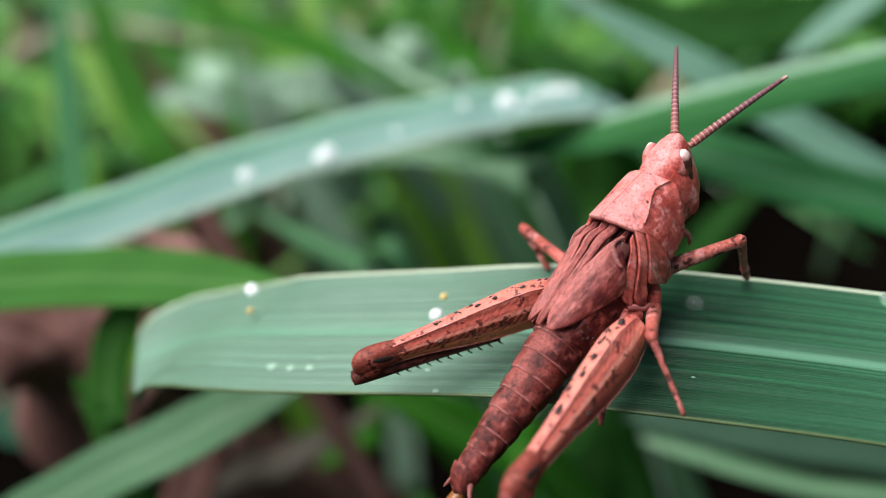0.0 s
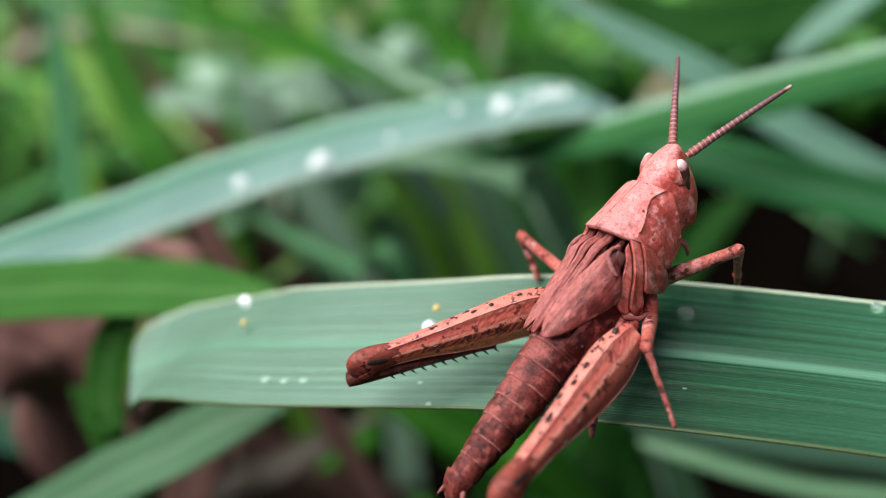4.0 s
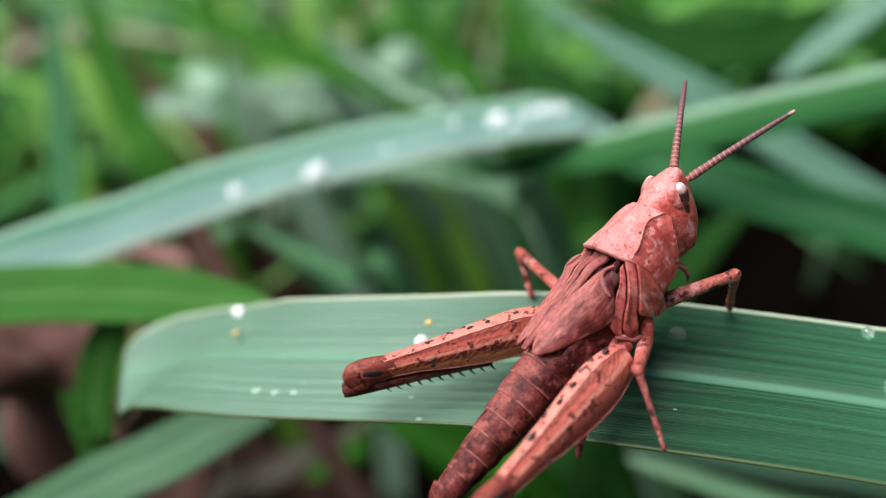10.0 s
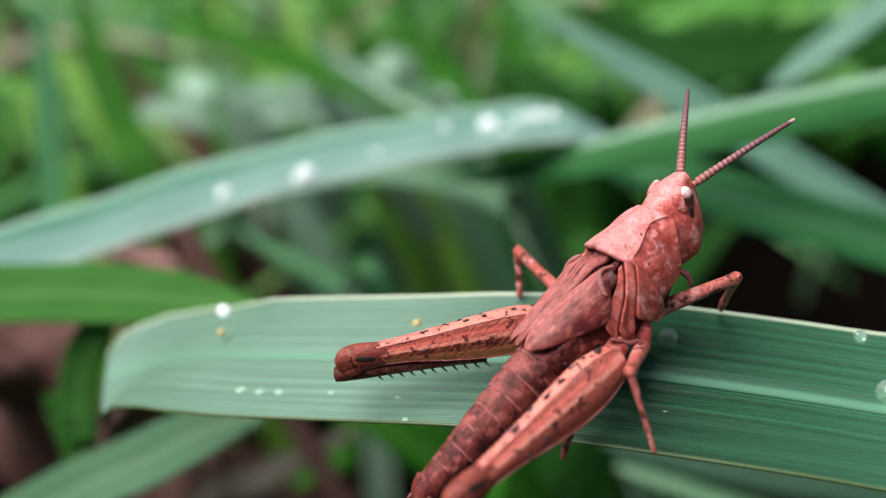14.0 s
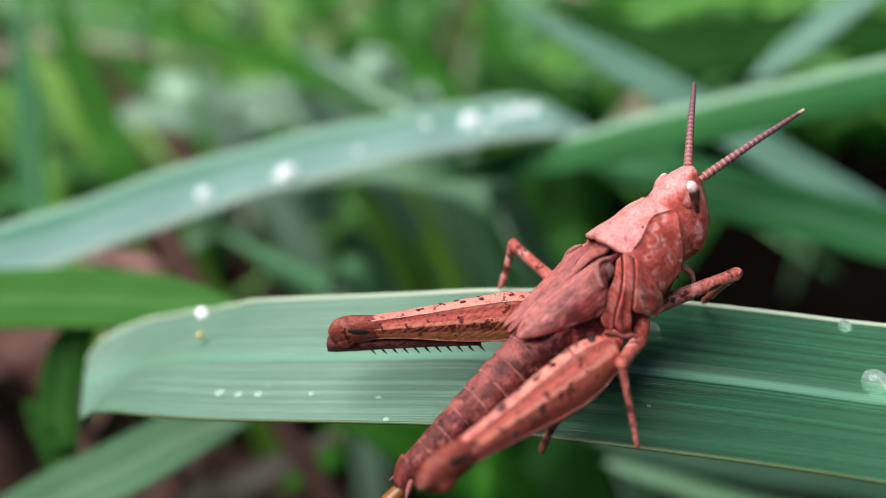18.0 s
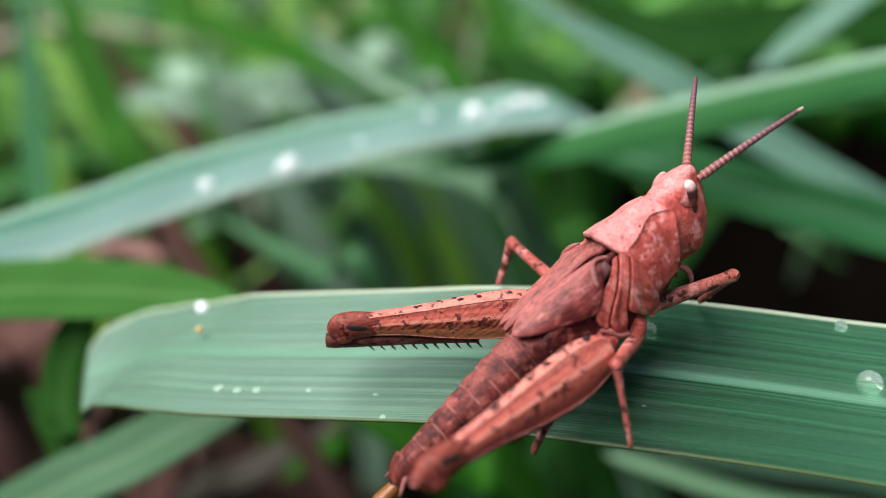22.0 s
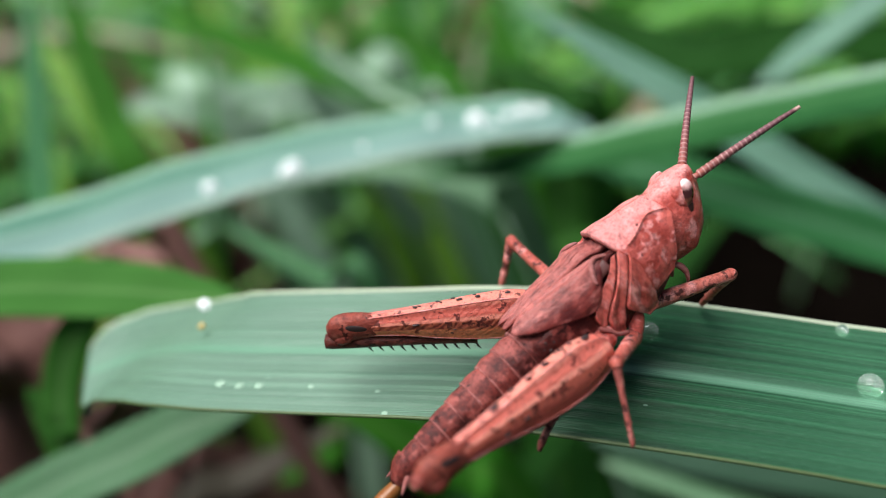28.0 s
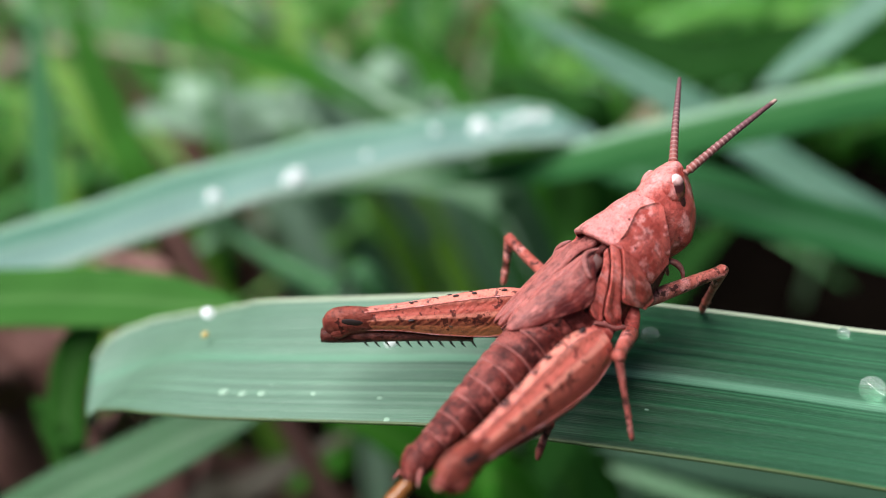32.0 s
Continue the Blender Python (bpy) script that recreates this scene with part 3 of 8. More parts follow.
# ---- single blades behind and below the perch: width, share that tapers, fold, label, material, face, points from root to tip ----
BLADES = [
    (0.0068, 0.08, -0.2, 'broad bluish green grass blade, arching and dewy', LEAF_BLUE, (0, -0.15, 1),
     [(-0.0769, 0.0464, -0.01), (-0.0715, 0.0489, 0.0665), (-0.0441, 0.0611, 0.1331), (-0.0377, 0.064, 0.1337), (-0.0336, 0.0665, 0.1338), (-0.0259, 0.0707, 0.1345), (-0.0177, 0.0751, 0.1356), (-0.0092, 0.0788, 0.1365), (0.0, 0.0822, 0.1371), (0.0058, 0.0851, 0.1368), (0.0111, 0.0877, 0.1362), (0.0144, 0.0893, 0.135), (0.0166, 0.0907, 0.1335)]),
    (0.0045, 0.4, -0.2, 'long green grass blade, its skylit upper margin painted pale', LEAF_TWO, (0, -0.5, 1),
     [(0.0851, 0.0885, -0.01), (0.0792, 0.0876, 0.0724), (0.0496, 0.0828, 0.1449), (0.0426, 0.0817, 0.1433), (0.0369, 0.0818, 0.1416), (0.0302, 0.0818, 0.1399), (0.0231, 0.0825, 0.1375), (0.0167, 0.0833, 0.1351), (0.0115, 0.0844, 0.1331), (0.006, 0.0855, 0.1313), (0.0008, 0.0868, 0.1296)]),
    (0.0044, 0.3, 0.1, 'pale bluish green grass blade out in the meadow', LEAF_MIST, (0, -0.6, 1),
     [(0.1055, 0.0921, -0.01), (0.0995, 0.0924, 0.0541), (0.0696, 0.0938, 0.1083), (0.0564, 0.0945, 0.1161), (0.0464, 0.0959, 0.1217), (0.0381, 0.0967, 0.1263), (0.0314, 0.0979, 0.1298), (0.0243, 0.0994, 0.1336), (0.0173, 0.1006, 0.1371), (0.0099, 0.102, 0.1408)]),
    (0.0054, 0.4, 0.1, 'long green grass blade, out in the meadow', LEAF_SOFT, (0, -0.6, 1),
     [(0.0905, 0.0688, -0.01), (0.0846, 0.0702, 0.0631), (0.0554, 0.077, 0.1261), (0.0475, 0.0789, 0.127), (0.0398, 0.0809, 0.1282), (0.0331, 0.0828, 0.1292), (0.0267, 0.0848, 0.1302), (0.0209, 0.0875, 0.1306), (0.016, 0.0898, 0.1305), (0.0118, 0.091, 0.1304)]),
    (0.0046, 0.3, 0.1, 'bright green grass blade behind the perch', LEAF_VIVID, (0, -0.6, 1),
     [(-0.0838, 0.0664, -0.01), (-0.0778, 0.066, 0.0657), (-0.0479, 0.0636, 0.1314), (-0.0402, 0.063, 0.1323), (-0.0348, 0.0624, 0.1331), (-0.0286, 0.0618, 0.134), (-0.0234, 0.0611, 0.1347), (-0.0184, 0.0602, 0.1352), (-0.0138, 0.0592, 0.1356), (-0.0102, 0.0583, 0.1359)]),
    (0.0028, 0.35, 0.1, 'long green grass blade, out in the meadow', LEAF_MID, (0, -0.15, 1),
     [(0.0246, 0.0669, -0.01), (0.0192, 0.0701, 0.0572), (-0.0025, 0.0859, 0.1144), (-0.0085, 0.0908, 0.1144), (-0.015, 0.0958, 0.1145), (-0.0212, 0.1007, 0.1146)]),
    (0.0044, 0.3, 0.1, 'pale green grass blade, slanting down under the perch', LEAF_PALE, (0, -0.6, 1),
     [(-0.0747, 0.047, -0.01), (-0.0687, 0.048, 0.0564), (-0.0392, 0.053, 0.1128), (-0.0336, 0.054, 0.1159), (-0.0285, 0.0549, 0.1189), (-0.024, 0.0555, 0.1215), (-0.0195, 0.0559, 0.1238), (-0.0156, 0.0563, 0.1261), (-0.0122, 0.0563, 0.1279), (-0.0089, 0.0562, 0.1295)]),
    (0.0040, 0.35, 0.1, 'dry brown grass stalk lying in the meadow', STRAW, (0, -0.15, 1),
     [(-0.0577, 0.0607, -0.01), (-0.0514, 0.0629, 0.0471), (-0.0264, 0.0741, 0.0941), (-0.0168, 0.0789, 0.0974), (-0.0051, 0.0848, 0.1007)]),
    (0.0018, 0.35, 0.1, 'green grass blade below the perch', LEAF_PALE, (0, -0.6, 1),
     [(0.0873, 0.053, -0.01), (0.0814, 0.054, 0.0555), (0.0519, 0.0592, 0.1111), (0.045, 0.0604, 0.1111), (0.0373, 0.0618, 0.1113), (0.0315, 0.0629, 0.1112), (0.0261, 0.0644, 0.1116), (0.0219, 0.0659, 0.112), (0.0189, 0.0672, 0.112), (0.0174, 0.0682, 0.1117)]),
    (0.0037, 0.35, 0.1, 'long green grass blade, out in the meadow', LEAF_SOFT, (0, -1, 0.2),
     [(-0.0356, 0.0698, -0.01), (-0.037, 0.0757, 0.0516), (-0.0435, 0.105, 0.1032), (-0.0453, 0.1126, 0.1106), (-0.0469, 0.1196, 0.1171), (-0.0484, 0.1263, 0.1232), (-0.0505, 0.134, 0.1308)]),
    (0.0080, 0.35, 0.1, 'long green grass blade, out in the meadow', LEAF_BRIGHT, (0, -0.15, 1),
     [(0.039, 0.1247, -0.01), (0.0331, 0.1275, 0.0514), (0.0098, 0.1413, 0.1028), (-0.0021, 0.1492, 0.1054), (-0.0165, 0.1568, 0.1076), (-0.0346, 0.1693, 0.108), (-0.0546, 0.1845, 0.1122)]),
    (0.0050, 0.35, 0.1, 'long green grass blade, out in the meadow', LEAF_PALE, (0, -0.15, 1),
     [(0.0294, 0.116, -0.01), (0.0241, 0.1192, 0.0544), (0.0029, 0.1356, 0.1087), (-0.0045, 0.142, 0.1108), (-0.012, 0.1462, 0.1134), (-0.0189, 0.1515, 0.1174)]),
    (0.0032, 0.35, 0.1, 'pale bluish green grass blade out in the meadow', LEAF_MIST, (0.2, -0.6, 1),
     [(0.0877, 0.129, -0.01), (0.0822, 0.1264, 0.0716), (0.0552, 0.1135, 0.1433), (0.0516, 0.1117, 0.1408), (0.0471, 0.1104, 0.1372), (0.0433, 0.1095, 0.1341), (0.0399, 0.1088, 0.1314), (0.0375, 0.1086, 0.1294)]),
    (0.0032, 0.35, 0.1, 'pale waxy grass blade under an arching one', LEAF_PALE, (0, -0.6, 1),
     [(0.043, 0.0729, -0.01), (0.0378, 0.0759, 0.0607), (0.0118, 0.0908, 0.1214), (0.0095, 0.0921, 0.1232), (0.0061, 0.094, 0.1242), (0.0009, 0.0956, 0.1248), (-0.0038, 0.0967, 0.1246), (-0.0085, 0.0972, 0.1236), (-0.0128, 0.0972, 0.1218)]),
    (0.0060, 0.35, 0.1, 'long green grass blade, out in the meadow', LEAF_BRIGHT, (0, -0.15, 1),
     [(0.0461, 0.0695, -0.01), (0.0392, 0.0692, 0.053), (0.0112, 0.0678, 0.106), (0.0058, 0.0675, 0.1108), (-0.0002, 0.067, 0.1153), (-0.0059, 0.0669, 0.1187)]),
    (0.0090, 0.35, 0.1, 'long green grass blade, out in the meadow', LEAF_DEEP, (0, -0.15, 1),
     [(-0.1261, 0.1398, -0.01), (-0.1193, 0.1387, 0.0369), (-0.092, 0.1331, 0.0737), (-0.074, 0.129, 0.0679), (-0.0631, 0.1222, 0.0669), (-0.0511, 0.1151, 0.0654)]),
    (0.0085, 0.35, 0.1, 'pale waxy grass blade deep in the meadow', LEAF_WAXY, (-0.2, -0.5, 1),
     [(0.0231, 0.1931, -0.01), (0.0162, 0.1924, 0.0403), (-0.0116, 0.1891, 0.0805), (-0.0213, 0.1878, 0.0855), (-0.0306, 0.1854, 0.0891), (-0.0374, 0.1815, 0.0905)]),
    (0.0076, 0.35, 0.1, 'pale waxy grass blade deep in the meadow', LEAF_WAXY, (-0.2, -0.5, 1),
     [(-0.0001, 0.1956, -0.01), (-0.0069, 0.1944, 0.0398), (-0.0341, 0.1885, 0.0796), (-0.0411, 0.1868, 0.0842), (-0.05, 0.1836, 0.0865), (-0.0564, 0.179, 0.087)]),
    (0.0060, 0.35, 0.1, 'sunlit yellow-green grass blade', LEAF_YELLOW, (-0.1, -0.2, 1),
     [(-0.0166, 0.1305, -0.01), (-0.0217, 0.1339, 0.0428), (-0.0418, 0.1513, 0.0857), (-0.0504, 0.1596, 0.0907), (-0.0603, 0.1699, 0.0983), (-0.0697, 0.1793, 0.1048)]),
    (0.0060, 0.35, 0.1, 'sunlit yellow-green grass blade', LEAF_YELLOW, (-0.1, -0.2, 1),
     [(0.018, 0.1732, -0.01), (0.0129, 0.1766, 0.0384), (-0.0074, 0.1938, 0.0768), (-0.0169, 0.2028, 0.0825), (-0.0267, 0.2126, 0.0896), (-0.0321, 0.2233, 0.0979)]),
    (0.0060, 0.35, 0.1, 'long green grass blade, out in the meadow', LEAF_BRIGHT, (-0.1, -0.2, 1),
     [(-0.0267, 0.1187, -0.01), (-0.03, 0.1231, 0.0454), (-0.0435, 0.145, 0.0907), (-0.0491, 0.1552, 0.0983), (-0.0559, 0.1664, 0.1073), (-0.06, 0.1767, 0.1151)]),
    (0.0135, 0.3, 0.15, 'withered reddish brown leaf low in the grass', DEAD, (-0.3, -0.5, 1),
     [(-0.0092, 0.1042, -0.01), (-0.0133, 0.0998, 0.0516), (-0.0339, 0.078, 0.1031), (-0.0348, 0.077, 0.1087), (-0.0361, 0.0759, 0.114), (-0.0385, 0.0756, 0.117), (-0.0438, 0.0747, 0.1194)]),
    (0.0090, 0.35, 0.1, 'withered reddish brown leaf low in the grass', DEAD, (0.2, -0.6, 1),
     [(-0.004, 0.1309, -0.01), (-0.0092, 0.1275, 0.0331), (-0.03, 0.1108, 0.0663), (-0.0341, 0.1071, 0.0679), (-0.0384, 0.1038, 0.0668)]),
    (0.0100, 0.35, 0.1, 'withered reddish brown leaf low in the grass', DEAD, (0.2, -0.6, 1),
     [(-0.0392, 0.2341, -0.01), (-0.046, 0.2352, 0.0307), (-0.0734, 0.2404, 0.0614), (-0.0795, 0.2417, 0.0684), (-0.0871, 0.2422, 0.0726)]),
    (0.0080, 0.35, 0.1, 'withered reddish brown leaf low in the grass', DEAD, (0.2, -0.6, 1),
     [(0.0222, 0.2863, -0.01), (0.0204, 0.2815, 0.0428), (0.0134, 0.2573, 0.0855), (0.0112, 0.2488, 0.0786), (0.0077, 0.243, 0.0737)]),
    (0.0090, 0.35, 0.1, 'long green grass blade, out in the meadow', LEAF_DEEP, (0, -0.15, 1),
     [(-0.002, 0.0757, -0.01), (-0.0088, 0.077, 0.0485), (-0.0358, 0.0835, 0.0969), (-0.0451, 0.086, 0.097), (-0.0535, 0.0874, 0.0956)]),
    (0.0050, 0.35, 0.1, 'long green grass blade, out in the meadow', LEAF_BRIGHT, (0, -0.15, 1),
     [(0.0323, 0.0849, -0.01), (0.0253, 0.0849, 0.0495), (-0.0027, 0.0849, 0.099), (-0.0084, 0.0849, 0.0955), (-0.0142, 0.0842, 0.091)]),
    (0.0068, 0.35, 0.1, 'pale waxy grass blade deep in the meadow', LEAF_WAXY, (-0.2, -0.5, 1),
     [(-0.0076, 0.17, -0.01), (-0.0135, 0.1726, 0.043), (-0.0374, 0.1857, 0.086), (-0.0444, 0.19, 0.0887), (-0.0504, 0.1931, 0.0896)]),
    (0.0059, 0.35, 0.1, 'pale waxy grass blade deep in the meadow', LEAF_WAXY, (-0.2, -0.5, 1),
     [(0.0124, 0.188, -0.01), (0.0062, 0.1857, 0.0471), (-0.0187, 0.1742, 0.0941), (-0.0245, 0.1712, 0.0933), (-0.0305, 0.1701, 0.0917)]),
    (0.0059, 0.35, 0.1, 'pale waxy grass blade deep in the meadow', LEAF_WAXY, (-0.2, -0.5, 1),
     [(0.0319, 0.1906, -0.01), (0.025, 0.1898, 0.0466), (-0.0026, 0.1857, 0.0931), (-0.0099, 0.1845, 0.0948), (-0.0173, 0.1833, 0.0931)]),
    (0.0035, 0.35, 0.1, 'pale waxy grass blade deep in the meadow', LEAF_PALE, (-0.1, -0.2, 1),
     [(0.0095, 0.1314, -0.01), (0.0027, 0.1305, 0.0493), (-0.0249, 0.1261, 0.0986), (-0.0288, 0.1254, 0.0976), (-0.032, 0.1238, 0.0953)]),
    (0.0050, 0.35, 0.1, 'sunlit yellow-green grass blade', LEAF_YELLOW, (-0.1, -0.2, 1),
     [(0.0073, 0.1797, -0.01), (0.0016, 0.1826, 0.0408), (-0.0212, 0.1971, 0.0815), (-0.031, 0.2041, 0.0845), (-0.0411, 0.2126, 0.0896), (-0.0491, 0.2233, 0.0979)]),
    (0.0060, 0.35, 0.1, 'sunlit yellow-green grass blade', LEAF_YELLOW, (-0.1, -0.2, 1),
     [(-0.0491, 0.1362, -0.01), (-0.0521, 0.1407, 0.0391), (-0.0643, 0.1632, 0.0783), (-0.0688, 0.1725, 0.0846), (-0.0765, 0.1833, 0.0931)]),
    (0.0060, 0.35, 0.1, 'long green grass blade, out in the meadow', LEAF_BRIGHT, (-0.1, -0.2, 1),
     [(0.0254, 0.1355, -0.01), (0.0218, 0.1397, 0.0481), (0.0072, 0.1611, 0.0963), (0.0016, 0.1703, 0.1024), (-0.0083, 0.1814, 0.1113)]),
    (0.0070, 0.35, 0.1, 'long green grass blade, out in the meadow', LEAF_BRIGHT, (-0.1, -0.2, 1),
     [(0.0324, 0.1432, -0.01), (0.0299, 0.1479, 0.0466), (0.0197, 0.1712, 0.0933), (0.016, 0.1807, 0.0999), (0.0121, 0.1923, 0.1094)]),
    (0.0067, 0.4, 0.1, 'long green grass blade, out in the meadow', LEAF_VIVID, (0, -1, 0.4),
     [(0.0236, 0.1171, -0.01), (0.0233, 0.1178, 0.046), (0.0219, 0.1216, 0.0921), (0.021, 0.124, 0.099), (0.0201, 0.1245, 0.1051), (0.0192, 0.1243, 0.11), (0.0182, 0.1243, 0.1134)]),
    (0.0031, 0.3, 0.1, 'bright green grass blade behind the perch', LEAF_VIVID, (-0.2, -1, 0.4),
     [(-0.0008, 0.0313, -0.01), (-0.0048, 0.0358, 0.0601), (-0.0247, 0.0582, 0.1202), (-0.0249, 0.0585, 0.1241), (-0.0247, 0.0595, 0.1272), (-0.0239, 0.0601, 0.1299), (-0.0226, 0.0605, 0.1322), (-0.021, 0.0607, 0.1341)]),
    (0.0042, 0.35, 0.1, 'dark green grass blade below the perch', LEAF_DULL, (0, -0.6, 1),
     [(0.097, 0.0677, -0.01), (0.0911, 0.0684, 0.051), (0.0613, 0.0723, 0.1019), (0.053, 0.0734, 0.1017), (0.0439, 0.0751, 0.1025), (0.036, 0.0765, 0.1027), (0.0289, 0.0779, 0.1029), (0.0228, 0.0792, 0.1031), (0.0184, 0.0803, 0.1029)]),
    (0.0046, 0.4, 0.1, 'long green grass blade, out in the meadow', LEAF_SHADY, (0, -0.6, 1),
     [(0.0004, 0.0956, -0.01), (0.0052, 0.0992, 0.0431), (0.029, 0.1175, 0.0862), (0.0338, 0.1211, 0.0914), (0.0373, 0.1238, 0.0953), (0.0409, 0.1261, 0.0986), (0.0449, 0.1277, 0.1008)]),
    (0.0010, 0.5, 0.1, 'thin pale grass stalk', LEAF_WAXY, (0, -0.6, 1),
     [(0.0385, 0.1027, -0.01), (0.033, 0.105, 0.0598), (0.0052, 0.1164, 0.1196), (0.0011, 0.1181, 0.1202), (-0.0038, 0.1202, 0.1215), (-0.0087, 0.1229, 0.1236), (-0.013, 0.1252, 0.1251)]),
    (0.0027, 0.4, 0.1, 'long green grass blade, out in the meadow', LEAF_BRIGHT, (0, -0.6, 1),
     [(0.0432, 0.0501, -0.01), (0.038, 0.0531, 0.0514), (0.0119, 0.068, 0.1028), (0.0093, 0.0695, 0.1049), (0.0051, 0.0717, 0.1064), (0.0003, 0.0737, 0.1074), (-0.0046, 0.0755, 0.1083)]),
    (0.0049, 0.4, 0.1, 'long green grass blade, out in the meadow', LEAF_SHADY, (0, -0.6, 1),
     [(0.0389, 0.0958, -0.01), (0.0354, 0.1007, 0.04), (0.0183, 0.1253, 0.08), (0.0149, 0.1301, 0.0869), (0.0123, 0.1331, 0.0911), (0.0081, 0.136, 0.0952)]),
    (0.0080, 0.3, 0.1, 'green grass blade darkened as if shaded, out in the meadow', LEAF_SHADY, (0, -0.6, 1),
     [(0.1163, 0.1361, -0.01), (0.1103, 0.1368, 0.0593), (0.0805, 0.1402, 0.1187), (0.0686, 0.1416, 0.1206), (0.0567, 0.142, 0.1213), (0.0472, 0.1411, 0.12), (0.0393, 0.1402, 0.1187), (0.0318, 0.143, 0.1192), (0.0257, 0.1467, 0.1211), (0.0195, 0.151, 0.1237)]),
    (0.0060, 0.3, 0.1, 'green grass blade darkened as if shaded, out in the meadow', LEAF_SHADY, (0, -0.6, 1),
     [(0.0294, 0.1318, -0.01), (0.0287, 0.1321, 0.0548), (0.025, 0.1338, 0.1096), (0.0203, 0.1361, 0.1129), (0.0157, 0.1398, 0.1146), (0.0094, 0.143, 0.1157)]),
    (0.0043, 0.35, 0.1, 'withered reddish brown leaf low in the grass', DEAD, (0.2, -0.6, 1),
     [(-0.0441, 0.0394, -0.01), (-0.0407, 0.0443, 0.0524), (-0.0235, 0.0689, 0.1047), (-0.022, 0.0711, 0.1062), (-0.0205, 0.0733, 0.1077), (-0.0195, 0.0754, 0.1091)]),
    (0.0024, 0.35, 0.1, 'withered reddish brown leaf low in the grass', DEAD, (0.1, -0.6, 1),
     [(0.0111, 0.0703, -0.01), (0.0057, 0.0729, 0.0597), (-0.0213, 0.086, 0.1195), (-0.0238, 0.0872, 0.1194), (-0.0274, 0.0883, 0.1192), (-0.0311, 0.0895, 0.119)]),
]


def rib_mesh(line, face, offset, sink, radius, sides=6):
    """A thin cord along a blade: line of points, how far to the side and below the surface at each."""
    bm = bmesh.new()
    rings = []
    n = len(line)
    for i, c in enumerate(line):
        tang = (line[min(i + 1, n - 1)] - line[max(i - 1, 0)]).normalized()
        side = tang.cross(Vector(face)).normalized()
        up = side.cross(tang)
        q = c + side * offset[i] + up * sink[i]
        rings.append([bm.verts.new(q + (side * math.cos(a) + up * math.sin(a)) * radius[i]) for a in (2 * k * math.pi / sides for k in range(sides))])
    for a, b in zip(rings, rings[1:]):
        for k in range(sides):
            bm.faces.new((a[k], a[(k + 1) % sides], b[(k + 1) % sides], b[k]))
    return bm


def build_blades():
    for width, taper, fold, label, material, face, pts in BLADES:
        bm = blade_mesh(bmesh.new(), pts, width, face, steps=8, cross=9, ribs=14, fold=fold, wave=0.03, taper=(taper, 0.0))
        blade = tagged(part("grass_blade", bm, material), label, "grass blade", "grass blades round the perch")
        line = [Vector(p) for p in spline(pts, 8)]
        n = len(line)
        if width > 0.007:  # pale cords along the margins of the broad blades
            half = [width / 2 * (1.0 if k / (n - 1) < 1 - taper else max(0.02, math.cos((k / (n - 1) - 1 + taper) / taper * math.pi / 2) ** 0.8)) for k in range(n)]
            for v in (-1, 1):
                part("margin", rib_mesh(line, face, [v * h for h in half], [fold * h for h in half], [0.00016] * n), material, blade)
        part("midrib", rib_mesh(line, face, [0.0] * n, [-0.0002] * n, [0.00022 * (1 - 0.8 * k / n) for k in range(n)]), material, blade)


build_blades()


# ---- the blade that carries the insect ----
PERCH = [(0.085, 0.027, -0.01, 9.0), (0.078, 0.029, 0.06, 9.2), (0.062, 0.0305, 0.12, 9.2), (0.044, 0.032, 0.1428, 9.2), (0.0275, 0.0338, 0.1483, 9.3), (0.019, 0.0352, 0.1491, 9.1), (0.0089, 0.037, 0.1492, 8.9), (0.0039, 0.0387, 0.1483, 8.6),
         (-0.0009, 0.0402, 0.147, 8.4), (-0.00712, 0.04225, 0.14519, 8.37), (-0.01008, 0.04393, 0.1438, 8.64), (-0.01237, 0.04607, 0.14189, 8.78), (-0.01433, 0.04816, 0.13984, 8.94), (-0.01592, 0.04939, 0.13837, 8.8), (-0.01702, 0.04978, 0.13761, 8.32), (-0.01774, 0.04985, 0.13726, 7.59), (-0.01832, 0.04982, 0.13703, 6.5), (-0.01866, 0.04979, 0.13693, 5.0), (-0.0188, 0.04977, 0.13689, 3.4)]


def build_perch():
    steps = 8
    line = spline(PERCH, steps)
    widths = [max(p[3], 0.3) * MM for p in line]
    bm = blade_mesh(bmesh.new(), [p[:3] for p in PERCH], 0.0, (-0.25, -0.06, 1.0), steps=steps, cross=61, thick=0.0002, fold=0.03, ribs=46, widths=widths)
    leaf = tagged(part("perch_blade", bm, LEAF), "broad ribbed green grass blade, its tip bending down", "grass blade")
    pts = [Vector(p[:3]) for p in line]
    n = len(pts)
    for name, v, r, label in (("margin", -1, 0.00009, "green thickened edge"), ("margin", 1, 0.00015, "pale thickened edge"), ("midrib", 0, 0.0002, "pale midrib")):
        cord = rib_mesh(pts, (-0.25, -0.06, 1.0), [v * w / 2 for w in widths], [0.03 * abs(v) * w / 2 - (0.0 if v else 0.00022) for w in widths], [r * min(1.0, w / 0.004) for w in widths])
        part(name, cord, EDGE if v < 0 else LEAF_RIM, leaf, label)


build_perch()


def on_leaf(ob, at, up, sink):
    q = Vector(up).normalized()
    ob.matrix_basis = Matrix.Translation(Vector(at) + q * sink) @ q.to_track_quat("Z", "Y").to_matrix().to_4x4()


